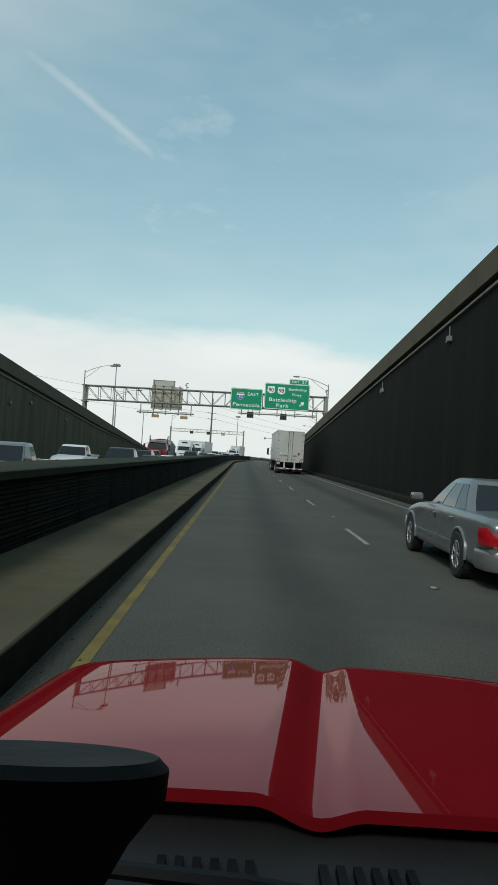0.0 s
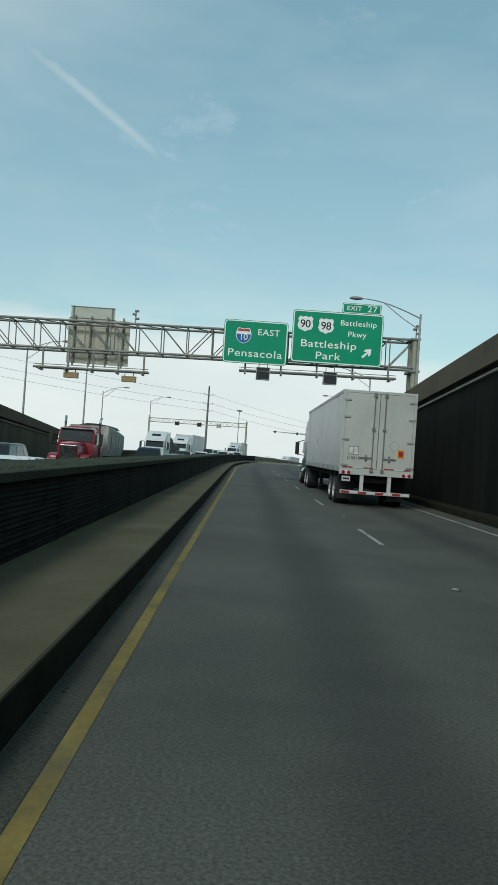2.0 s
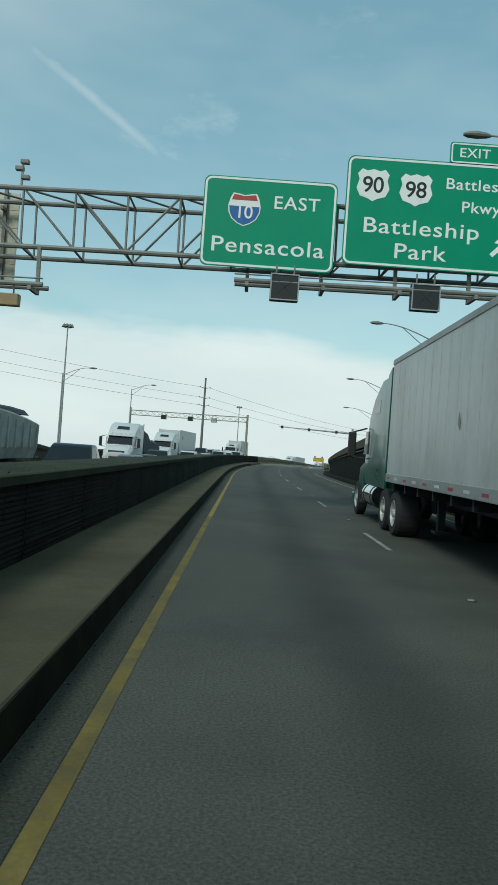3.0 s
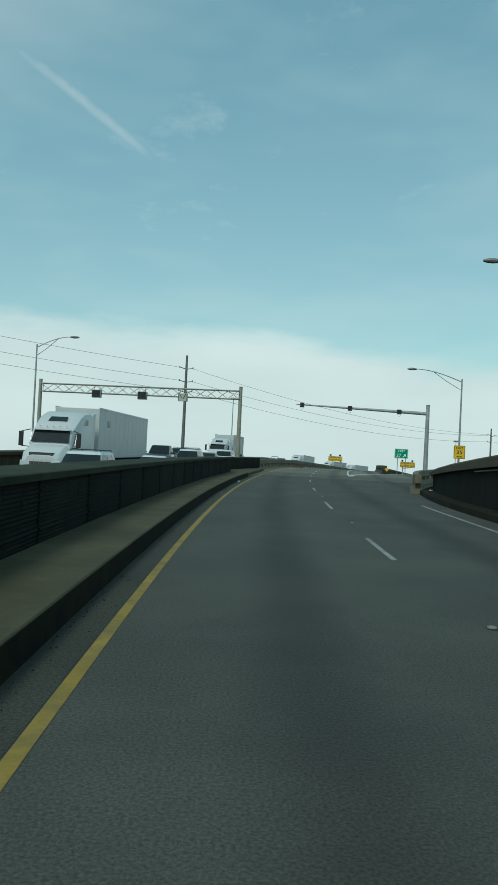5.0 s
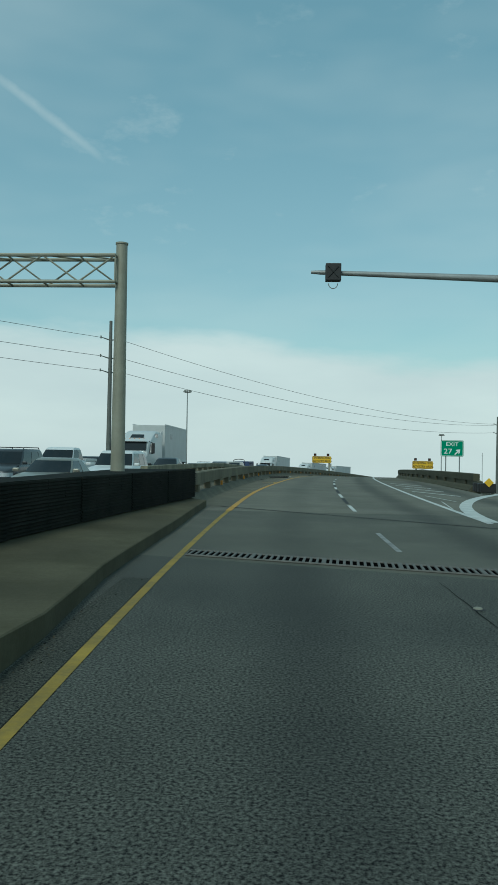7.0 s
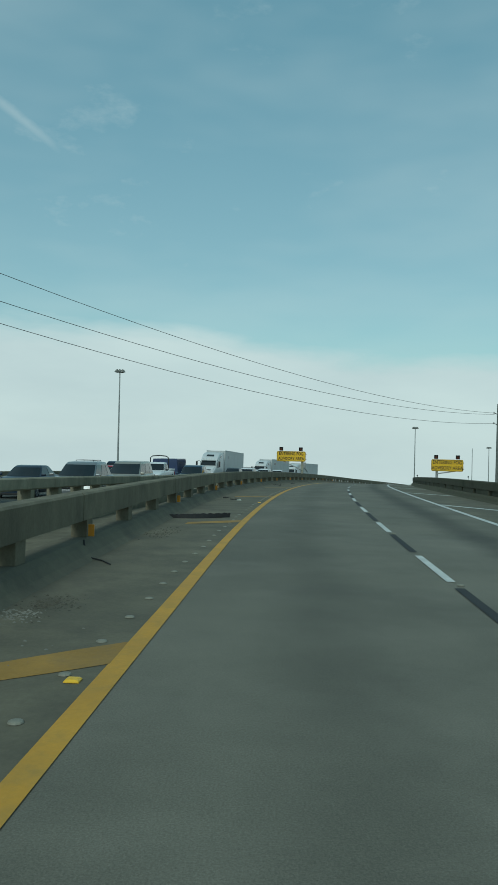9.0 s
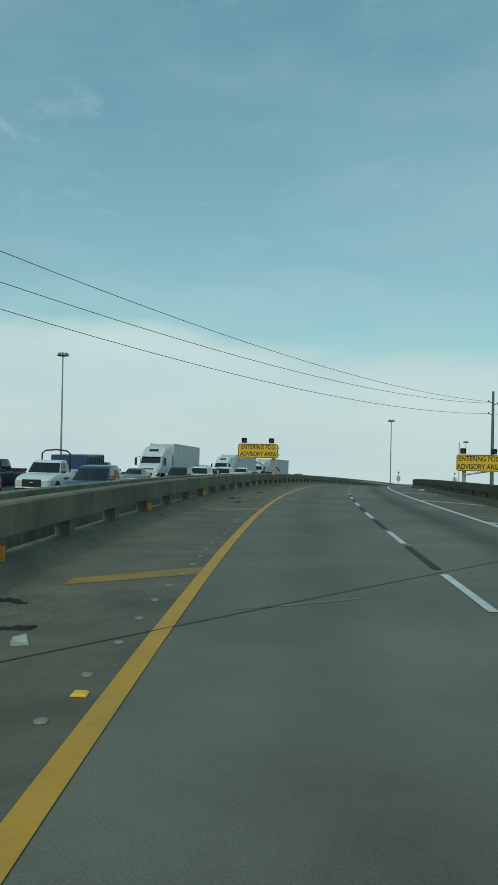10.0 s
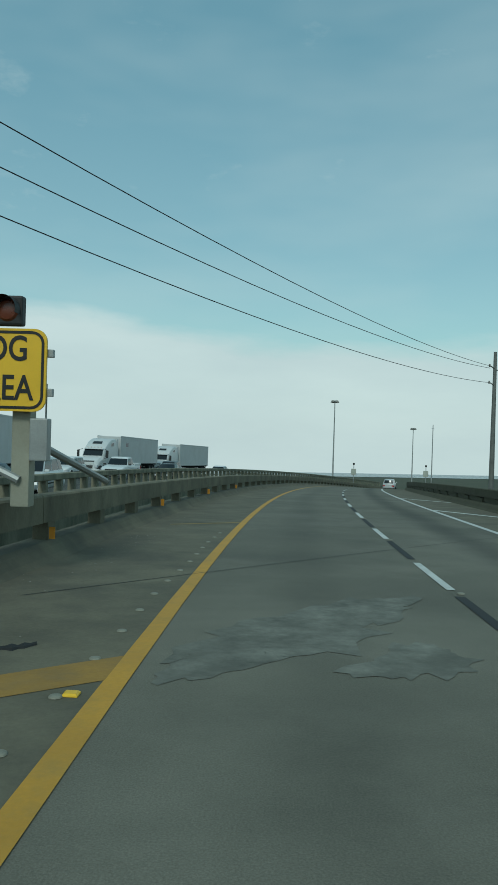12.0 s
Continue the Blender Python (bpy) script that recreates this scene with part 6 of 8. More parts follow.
    g_lo, g_hi = (d["nose"] - 0.42, d["nose"] - 0.04) if kind == "pickup" else (d["nose"] - 0.33, d["nose"] - 0.1)
    bm = bmesh.new()
    box(bm, -W * 0.50, W * 0.50, y(0.04), y(-0.004), g_lo, g_hi, 0.02)
    gr = part("grille", bm, TRIM_BLACK, t)
    if not dark_grille:
        for z, thick_ in ((g_hi - 0.03, 0.03), (g_lo, 0.025), (0.5 * (g_lo + g_hi) - 0.02, 0.04)):
            bm = bmesh.new()
            box(bm, -W * 0.49, W * 0.49, y(-0.003), y(-0.009), z, z + thick_, 0.004)
            part("grille_bar", bm, CHROME, gr)
    bm = bmesh.new()
    box(bm, -W * 0.1, W * 0.1, y(-0.005), y(-0.0105), 0.5 * (g_lo + g_hi) - 0.05, 0.5 * (g_lo + g_hi) + 0.05, 0.02)
    part("badge", bm, CHROME, gr)
    bm = bmesh.new()
    box(bm, -W * 0.6, W * 0.6, y(0.03), y(-0.014), zb + 0.0, zb + 0.1, 0.02)
    part("lower_intake", bm, TRIM_BLACK, t)
    bm = bmesh.new()
    box(bm, -W * 0.88, W * 0.88, y(0.05), y(-0.012), zb + 0.06, zb + 0.24, 0.04)
    part("front_bumper", bm, CHROME if kind == "pickup" else paint_mat, t)
    bm = bmesh.new()
    half = [(0.0, 1.017), (0.6, 1.015), (0.84, 1.006), (0.95, 0.988), (0.995, 0.955), (1.002, 0.91)]
    plan = [(a, f) for a, f in half] + [(-a, f) for a, f in half[:0:-1]]
    loft(bm, [[Vector((W * a * k, y(0.9 + (f - 0.9) * k), zb + h)) for a, f in plan] for h, k in ((0.05, 0.965), (0.09, 0.99), (0.19, 1.0), (0.28, 0.995), (0.315, 0.975))])
    part("rear_bumper", bm, CHROME if kind == "pickup" else paint_mat, t, smooth=True)
    if plates:
        bm = bmesh.new()
        box(bm, -0.15, 0.15, y(1.020), y(1.010), zb + 0.34, zb + 0.49)
        part("number_plate", bm, PLATE, t)
    if d["bed"]:
        a, b = y(d["bed"][0]), y(d["bed"][1])
        bm = bmesh.new()
        for x0, x1, y0, y1 in ((-W * 0.97, -W * 0.86, b, a), (W * 0.86, W * 0.97, b, a), (-W * 0.86, W * 0.86, b - 0.02, b + 0.06)):
            box(bm, x0, x1, y0, y1, d["tail"] - 0.05, d["tail"] + 0.10, 0.02)
        part("bed_wall", bm, paint_mat, t)
        bm = bmesh.new()
        box(bm, -W * 0.85, W * 0.85, b + 0.07, a, d["tail"] + 0.005, d["tail"] + 0.03)
        part("bed_liner", bm, BED_LINER, t)
    if rack:
        for sx in (-1, 1):
            bm = bmesh.new()
            bent_tube(bm, [(sx * wt * 0.86, y(g[1] + 0.08), d["roof"] - 0.03), (sx * wt * 0.86, y(g[1] + 0.1), d["roof"] + 0.06), (sx * wt * 0.86, y(g[2] - 0.05), d["roof"] + 0.06), (sx * wt * 0.86, y(g[2] - 0.03), d["roof"] - 0.03)], 0.022, 6)
            part("roof_rail", bm, TRIM_BLACK, t)
        for f in (0.25, 0.75):
            bm = bmesh.new()
            yy = y(g[1] + 0.1 + (g[2] - g[1] - 0.15) * f)
            tube(bm, (-wt * 0.86, yy, d["roof"] + 0.06), (wt * 0.86, yy, d["roof"] + 0.06), 0.02, n=6)
            part("roof_bar", bm, TRIM_BLACK, t)
    if arch_bar:
        bm = bmesh.new()
        bent_tube(bm, [(-W * 0.8, y(0.66), d["tail"]), (-W * 0.78, y(0.66), 2.25), (-W * 0.6, y(0.66), 2.4), (0, y(0.66), 2.46), (W * 0.6, y(0.66), 2.4), (W * 0.78, y(0.66), 2.25), (W * 0.8, y(0.66), d["tail"])], 0.045, 8)
        part("ladder_rack", bm, TRIM_BLACK, t, "black arched rack over the bed", smooth=True)
    return t


def tractor(m, paint_mat, label, roof=3.75, stacks=False, long_hood=False, sleeper=1.9, group="lorries", category="lorry"):
    """Road tractor, nose towards +y, origin under the rear of the sleeper."""
    t = thing("tractor_unit", m, label, category, group)
    hood_l = 1.75 if long_hood else 1.35
    cab_l = 1.75
    y_s = sleeper
    y_c = y_s + cab_l
    y_n = y_c + hood_l
    w = 1.2
    bm = bmesh.new()
    # cab and sleeper with a raked fairing
    def ring(y, zt, half, zb=1.0):
        pts = [(half * 0.97, zb), (half, zb + 0.3), (half, zt - 0.35), (half * 0.93, zt - 0.1), (half * 0.75, zt)]
        return [Vector((x, y, z)) for x, z in pts] + [Vector((-x, y, z)) for x, z in pts[::-1]]
    zc = 2.75 if roof > 3.2 else 2.85
    if roof > 3.2:
        loft(bm, [ring(0.0, roof, w), ring(y_s * 0.6, roof - 0.03, w), ring(y_s, roof - 0.25, w * 0.985), ring(y_s + cab_l * 0.45, roof - 0.72, w * 0.96), ring(y_c - 0.45, zc - 0.08, w * 0.93), ring(y_c - 0.05, 1.95, w * 0.90), ring(y_c, 1.7, w * 0.88)])
    else:
        loft(bm, [ring(0.0, roof, w * 0.98), ring(y_s, roof, w * 0.98), ring(y_s + 0.05, zc, w * 0.92), ring(y_c - 0.25, zc - 0.02, w * 0.9), ring(y_c - 0.02, 2.0, w * 0.9), ring(y_c, 1.7, w * 0.88)])
    part("cab", bm, paint_mat, t, smooth=True)
    bm = bmesh.new()
    def hring(y, half, zt, zb):
        pts = [(half * 0.95, zb), (half, zb + 0.25), (half * 0.98, zt - 0.28), (half * 0.8, zt - 0.05), (half * 0.5, zt)]
        return [Vector((x, y, z)) for x, z in pts] + [Vector((-x, y, z)) for x, z in pts[::-1]]
    if long_hood:
        loft(bm, [hring(y_c - 0.05, 0.72, 1.95, 0.9), hring(y_n - 0.3, 0.62, 1.88, 0.85), hring(y_n, 0.58, 1.82, 0.8)])
    else:
        loft(bm, [hring(y_c - 0.05, 1.1, 1.9, 0.75), hring(y_c + hood_l * 0.5, 1.12, 1.72, 0.65), hring(y_n - 0.2, 1.0, 1.42, 0.6), hring(y_n, 0.8, 1.3, 0.62)])
    part("bonnet", bm, paint_mat, t, smooth=True)
    if long_hood:
        for sx in (-1, 1):
            bm = bmesh.new()
            rings = []
            for k in range(7):
                a = math.pi * k / 6
                yy, zz = y_n - 0.55 + 0.72 * math.cos(a), 0.62 + 0.62 * math.sin(a)
                rings.append([Vector((sx * 0.66, yy, zz)), Vector((sx * 1.18, yy, zz)), Vector((sx * 1.18, yy * 0.999, zz - 0.05)), Vector((sx * 0.66, yy * 0.999, zz - 0.05))])
            loft(bm, rings)
            part("wing", bm, paint_mat, t, smooth=True)
    bm = bmesh.new()
    if long_hood:
        box(bm, -0.5, 0.5, y_n - 0.02, y_n + 0.05, 0.72, 1.74, 0.03)
    else:
        # a tall tapering grille that leans back with the bonnet
        loft(bm, [[Vector((x, yy, z)) for x, z, yy in ((-w0, z0, f0), (w0, z0, f0), (w1, z1, f1), (-w1, z1, f1))] for w0, z0, f0, w1, z1, f1 in ((0.5, 0.72, y_n - 0.1, 0.62, 1.46, y_n - 0.3), (0.5, 0.72, y_n + 0.05, 0.62, 1.46, y_n - 0.08))])
    gr = part("grille", bm, CHROME if long_hood else TRIM_BLACK, t, "chrome grille" if long_hood else "dark grille with chrome bars")
    for k in range(8):
        bm = bmesh.new()
        x = -0.42 + 0.12 * k
        box(bm, x, x + 0.03, y_n + 0.051, y_n + 0.065, 0.78, 1.68) if long_hood else tube(bm, (x * 1.0, y_n + 0.052, 0.78), (x * 1.2, y_n - 0.055, 1.4), 0.009, n=6)
        part("grille_bar", bm, CHASSIS if long_hood else GALV_DARK, gr)
    bm = bmesh.new()
    box(bm, -1.2, 1.2, y_n - 0.3, y_n + 0.1, 0.38, 0.66, 0.05)
    part("bumper", bm, CHROME if long_hood else paint_mat, t)
    for sx in (-1, 1):
        bm = bmesh.new()
        x0, x1 = sorted((sx * 0.68, sx * 1.02))
        box(bm, x0, x1, y_n - 0.32, y_n + 0.02, 0.78, 1.06, 0.04)
        part("headlamp", bm, LAMP_CLEAR, t)
        # door glass
        bm = bmesh.new()
        x0, x1 = sorted((sx * (w * 0.955), sx * (w * 0.985 + 0.012)))
        slab(bm, [(sx * (w + 0.004), y_c - 0.42, 1.85), (sx * (w + 0.004), y_s + 0.5, 1.85), (sx * (w + 0.004), y_s + 0.5, 2.5), (sx * (w + 0.004), y_c - 0.72, 2.5)], 0.03, (-sx, 0, 0))
        part("door_window", bm, GLASS_REFLECT, t)
        bm = bmesh.new()
        slab(bm, [(sx * (w + 0.004), y_s * 0.45, 2.95 if roof > 3.2 else 2.2), (sx * (w + 0.004), y_s * 0.85, 2.95 if roof > 3.2 else 2.2), (sx * (w + 0.004), y_s * 0.8, 3.25 if roof > 3.2 else 2.5), (sx * (w + 0.004), y_s * 0.45, 3.3 if roof > 3.2 else 2.5)], 0.03, (-sx, 0, 0))
        part("sleeper_window", bm, GLASS_DARK, t)
        bm = bmesh.new()
        box(bm, sx * 1.5 - 0.12, sx * 1.5 + 0.12, y_c - 0.05, y_c + 0.06, 1.75, 2.5, 0.04)
        mi = part("mirror", bm, TRIM_BLACK, t)
        for z0, z1 in ((2.5, 2.62), (1.75, 1.72)):
            bm = bmesh.new()
            tube(bm, (sx * 1.48, y_c, z0), (sx * 1.12, y_c - 0.3, z1), 0.025, n=6)
            part("bracket", bm, TRIM_BLACK, mi)
        # tank and steps
        bm = bmesh.new()
        rings = [[Vector((sx * 0.98 + 0.31 * math.cos(2 * math.pi * k / 18), yy, 0.74 + 0.31 * math.sin(2 * math.pi * k / 18))) for k in range(18)] for yy in (y_s - 1.1, y_s - 1.05, y_s + 0.55, y_s + 0.6)]
        loft(bm, rings)
        part("fuel_tank", bm, CHROME, t, "polished cylindrical fuel tank", smooth=True)
        for yy in (y_s - 0.8, y_s + 0.3):
            bm = bmesh.new()
            rings = [[Vector((sx * 0.98 + 0.322 * math.cos(2 * math.pi * k / 18), y2, 0.74 + 0.322 * math.sin(2 * math.pi * k / 18))) for k in range(18)] for y2 in (yy, yy + 0.06)]
            loft(bm, rings)
            part("tank_strap", bm, CHASSIS, t)
        bm = bmesh.new()
        box(bm, sx * 1.0 - 0.2, sx * 1.0 + 0.2, y_c - 0.8, y_c - 0.2, 0.45, 0.52)
        box(bm, sx * 1.02 - 0.2, sx * 1.02 + 0.2, y_c - 0.8, y_c - 0.2, 0.78, 0.85)
        part("step", bm, CHASSIS, t)
        add_wheel(t, sx * 1.02, y_n - 0.62, 0.51, 0.28, "steel")
        for yy in (-0.55, -1.85):
            add_wheel(t, sx * 0.96, yy, 0.51, 0.56, "steel")
        if stacks:
            bm = bmesh.new()
            bent_tube(bm, [(sx * 1.08, y_s + 0.05, 1.0), (sx * 1.08, y_s + 0.05, 3.2), (sx * 1.08, y_s, 3.38), (sx * 1.12, y_s - 0.15, 3.5)], 0.085, 10)
            part("exhaust_stack", bm, CHROME, t, smooth=True)
        else:
            bm = bmesh.new()
            slab(bm, [(sx * 1.2, 0.0, 1.0), (sx * 1.2, 0.0, roof - 0.1), (sx * 1.22, -0.55, roof + 0.05), (sx * 1.22, -0.5, 1.0)], 0.05, (-sx, 0, 0))
            part("side_fairing", bm, paint_mat, t)
    # windscreen
    bm = bmesh.new()
    zt, zl = (zc - 0.12, 1.98)
    ya, yb = (y_c - 0.42, y_c - 0.045)
    if roof <= 3.2:
        ya, yb = y_c - 0.22, y_c - 0.02
    slab(bm, [(-0.98, yb + 0.03, zl), (0.98, yb + 0.03, zl), (0.92, ya + 0.03, zt), (-0.92, ya + 0.03, zt)], 0.03, (0, 1, 0.2))
    part("windscreen", bm, GLASS_DARK, t)
    bm = bmesh.new()
    slab(bm, [(-1.0, ya + 0.02, zt + 0.03), (1.0, ya + 0.02, zt + 0.03), (0.96, ya + 0.24, zt - 0.02), (-0.96, ya + 0.24, zt - 0.02)], 0.03, (0, 0, 1))
    part("sun_visor", bm, paint_mat if not long_hood else CHROME, t)
    if roof > 3.2:
        bm = bmesh.new()
        slab(bm, [(-0.5, y_s + cab_l * 0.34, roof - 0.585), (0.5, y_s + cab_l * 0.34, roof - 0.585), (0.45, y_s + cab_l * 0.14, roof - 0.36), (-0.45, y_s + cab_l * 0.14, roof - 0.36)], 0.03, (0, 0.5, 0.85))
        part("roof_window", bm, GLASS_DARK, t)
    for x in (-0.7, -0.35, 0, 0.35, 0.7):
        bm = bmesh.new()
        box(bm, x - 0.035, x + 0.035, ya - 0.13, ya - 0.04, zt + 0.17, zt + 0.205, 0.01)
        part("marker_lamp", bm, LAMP_AMBER, t)
    bm = bmesh.new()
    box(bm, -0.45, -0.25, -2.6, y_n - 0.4, 0.6, 0.85)
    box(bm, 0.25, 0.45, -2.6, y_n - 0.4, 0.6, 0.85)
    box(bm, -0.9, 0.9, y_s - 0.3, y_c + 0.3, 0.55, 1.0)
    part("chassis", bm, CHASSIS, t)
    return t


def trailer(m, label, skin=TRAILER_WHITE, door=TRAILER_WHITE, L=14.6, top=4.1, floor=1.2, detail=False, group="lorries", mark=None):
    """Box semi-trailer: rear doors at y = 0, nose at +L."""
    t = thing("semi_trailer", m, label, "trailer", group)
    w = 1.295
    bm = bmesh.new()
    box(bm, -w, w, 0.06, L, floor + 0.16, top - 0.07, 0.02)
    part("body", bm, skin, t)
    for x in (-w, w):
        sx = 1 if x > 0 else -1
        bm = bmesh.new()
        box(bm, *sorted((x - sx * 0.04, x + sx * 0.018)), 0.0, L, top - 0.12, top - 0.0, 0.012)
        part("top_rail", bm, GALV if detail else skin, t)
        bm = bmesh.new()
        box(bm, *sorted((x - sx * 0.06, x + sx * 0.022)), 0.0, L, floor, floor + 0.2, 0.012)
        part("bottom_rail", bm, GALV if detail else skin, t)
        n = 24 if detail else 12
        for i in range(n):
            yy = 0.35 + (L - 0.5) * i / (n - 1)
            bm = bmesh.new()
            box(bm, *sorted((x, x + sx * 0.005)), yy - 0.03, yy + 0.03, floor + 0.201, top - 0.121, 0.002)
            part("side_post", bm, skin, t)
        if detail:
            for i in range(16):
                bm = bmesh.new()
                yy = 0.7 + (L - 1.2) * i / 15
                box(bm, *sorted((x + sx * 0.0221, x + sx * 0.027)), yy, yy + 0.3, floor + 0.07, floor + 0.12)
                part("reflective_tape", bm, TAPE_RED if i % 2 else TAPE_WHITE, t)
    # nose corner, rear frame, doors
    bm = bmesh.new()
    for x in (-w - 0.004, w - 0.09):
        box(bm, x, x + 0.094, -0.02, 0.06, floor - 0.02, top, 0.01)
    box(bm, -w, w, -0.015, 0.055, top - 0.1, top - 0.002, 0.01)
    box(bm, -w, w, -0.018, 0.055, floor - 0.08, floor + 0.14, 0.01)
    part("rear_frame", bm, door, t)
    for sx in (-1, 1):
        bm = bmesh.new()
        box(bm, *sorted((sx * 0.012, sx * (w - 0.095))), -0.01, 0.05, floor + 0.145, top - 0.105, 0.012)
        d = part("door", bm, door, t)
        for x in (0.19,):
            bm = bmesh.new()
            tube(bm, (sx * x, -0.045, floor + 0.05), (sx * x, -0.045, top - 0.06), 0.019, n=8)
            part("lock_rod", bm, GALV_DARK, d, smooth=True)
            for z in (floor + 0.1, floor + 1.55, top - 0.16):
                bm = bmesh.new()
                box(bm, sx * x - 0.055, sx * x + 0.055, -0.07, -0.01, z - 0.05, z + 0.05 if z < top - 0.3 else z + 0.1, 0.01)
                part("rod_keeper", bm, GALV_DARK, d)
            bm = bmesh.new()
            tube(bm, (sx * x, -0.06, floor + 0.55), (sx * (x + 0.46), -0.06, floor + 0.55), 0.018, n=6)
            box(bm, sx * (x + 0.22) - 0.03, sx * (x + 0.22) + 0.03, -0.07, -0.01, floor + 0.46, floor + 0.64)
            part("door_handle", bm, GALV_DARK, d)
        for z in (floor + 0.25, floor + 1.15, floor + 1.95, top - 0.35):
            bm = bmesh.new()
            box(bm, *sorted((sx * (w - 0.02), sx * (w - 0.27))), -0.035, -0.011, z - 0.035, z + 0.035, 0.006)
            part("hinge", bm, GALV, d)
        bm = bmesh.new()
        box(bm, *sorted((sx * 1.25, sx * 0.86)), -0.035, -0.019, floor - 0.075, floor + 0.06, 0.01)
        lp = part("lamp_panel", bm, TRAILER_WHITE, t)
        for x in (1.16, 0.96):
            bm = bmesh.new()
            rings = [[Vector((sx * x + r * math.cos(2 * math.pi * k / 16), yy, floor - 0.005 + r * math.sin(2 * math.pi * k / 16))) for k in range(16)] for yy, r in ((-0.034, 0.062), (-0.055, 0.055), (-0.06, 0.03))]
            loft(bm, rings)
            part("tail_lamp", bm, LAMP_RED, lp, smooth=True)
        # bumper guard posts, flaps, wheels
        bm = bmesh.new()
        box(bm, *sorted((sx * 0.42, sx * 0.55)), 0.0, 0.1, 0.5, floor - 0.07, 0.01)
        part("guard_post", bm, TRAILER_WHITE, t)
        bm = bmesh.new()
        box(bm, *sorted((sx * 1.22, sx * 0.62)), 0.9, 0.915, 0.22, 1.0, 0.004)
        fl = part("mud_flap", bm, RUBBER, t, "black rubber mud flap")
        if detail:
            bm = bmesh.new()
            box(bm, *sorted((sx * 1.12, sx * 0.72)), 0.894, 0.899, 0.52, 0.545)
            box(bm, *sorted((sx * 1.02, sx * 0.82)), 0.894, 0.899, 0.42, 0.435)
            part("flap_mark", bm, PLATE, fl)
        for yy in (1.75, 3.05):
            add_wheel(t, sx * 0.97, yy, 0.51, 0.56, "steel")
        bm = bmesh.new()
        box(bm, *sorted((sx * 0.75, sx * 0.6)), L - 2.9, L - 2.75, 0.35, floor, 0.01)
        box(bm, *sorted((sx * 0.82, sx * 0.52)), L - 2.98, L - 2.67, 0.3, 0.36)
        part("landing_leg", bm, CHASSIS, t)
    bm = bmesh.new()
    box(bm, -1.22, 1.22, -0.03, 0.07, 0.45, 0.56, 0.01)
    gd = part("rear_guard", bm, TRAILER_WHITE, t)
    for i in range(8):
        bm = bmesh.new()
        x = -1.2 + 0.3 * i
        box(bm, x, x + 0.3, -0.036, -0.031, 0.465, 0.545)
        part("guard_tape", bm, TAPE_RED if i % 2 == 0 else TAPE_WHITE, gd)
    bm = bmesh.new()
    box(bm, -0.5, 0.5, 0.3, L - 0.6, 0.86, 1.0)
    box(bm, -1.1, 1.1, 1.2, 3.6, 0.62, 0.8)
    part("undercarriage", bm, CHASSIS, t)
    for k in range(12):
        yy = 0.5 + (L - 1.2) * k / 11
        bm = bmesh.new()
        box(bm, -1.25, 1.25, yy, yy + 0.08, 1.02, floor + 0.01)
        part("cross_member", bm, CHASSIS, t)
    if detail:
        bm = bmesh.new()
        box(bm, -1.2, -0.9, -0.045, -0.037, floor - 0.32, floor - 0.14)
        pl = part("number_plate", bm, PLATE, t)
        bm = bmesh.new()
        box(bm, -1.16, -0.94, -0.049, -0.046, floor - 0.26, floor - 0.2)
        part("plate_bars", bm, CHASSIS, pl)
        bm = bmesh.new()
        box(bm, -1.02, -0.66, -0.017, -0.0105, floor + 0.62, floor + 0.92)
        ph = part("document_box", bm, GALV, t, "small white notice with two columns of lines")
        for c in (-0.99, -0.82):
            for k in range(6):
                bm = bmesh.new()
                box(bm, c, c + 0.13, -0.02, -0.0175, floor + 0.655 + 0.04 * k, floor + 0.68 + 0.04 * k)
                part("notice_line", bm, SIGN_WHITE, ph)
        me = text_mesh("fleet_number", "315011", 0.1, SIGN_BLACK, spacing=1.1)
        part("fleet_number", me, SIGN_BLACK, t, m=pose(-0.84, -0.013, floor + 0.5))
        bm = bmesh.new()
        box(bm, 0.72, 0.93, -0.014, -0.0105, floor + 0.6, floor + 0.88)
        st = part("sticker", bm, LAMP_AMBER, t, "orange warning sticker")
        bm = bmesh.new()
        box(bm, 0.76, 0.89, -0.017, -0.0145, floor + 0.66, floor + 0.82)
        part("sticker_mark", bm, TAPE_RED, st)
        bm = bmesh.new()
        for a, b in (((0.38, 1.0), (0.58, 1.2)), ((0.58, 1.2), (0.78, 1.0)), ((0.78, 1.0), (0.58, 0.8)), ((0.58, 0.8), (0.38, 1.0))):
            tube(bm, (a[0], -0.013, floor + a[1]), (b[0], -0.013, floor + b[1]), 0.006, n=5)
        part("placard_outline", bm, GALV, t)
        bm = bmesh.new()
        slab(bm, [(-w - 0.0095, 8.62, 2.25), (-w - 0.0095, 8.74, 2.34), (-w - 0.0095, 8.72, 2.55), (-w - 0.0095, 8.64, 2.42)], 0.006, (-1, 0, 0))
        part("scuff_patch", bm, GALV_DARK, t, "dark scuff patch on the side")
        for k in range(14):
            bm = bmesh.new()
            x = -w + 0.12 + k * 0.18
            box(bm, x, x + 0.16, -0.014, -0.0105, floor + 0.16, floor + 0.2)
            part("door_tape", bm, TAPE_RED if (k // 2) % 2 == 0 else TAPE_WHITE, t)
    if mark:
        for sx in (-1, 1):
            bm = bmesh.new()
            for k in range(3):
                slab(bm, [(sx * (w + 0.012), L - 2.6 + 0.32 * k, 3.0), (sx * (w + 0.012), L - 2.4 + 0.32 * k, 3.0), (sx * (w + 0.012), L - 2.46 + 0.32 * k, 3.42), (sx * (w + 0.012), L - 2.56 + 0.32 * k, 3.42)], 0.004, (sx, 0, 0))
            part("logo_mark", bm, mark, t)
    return t


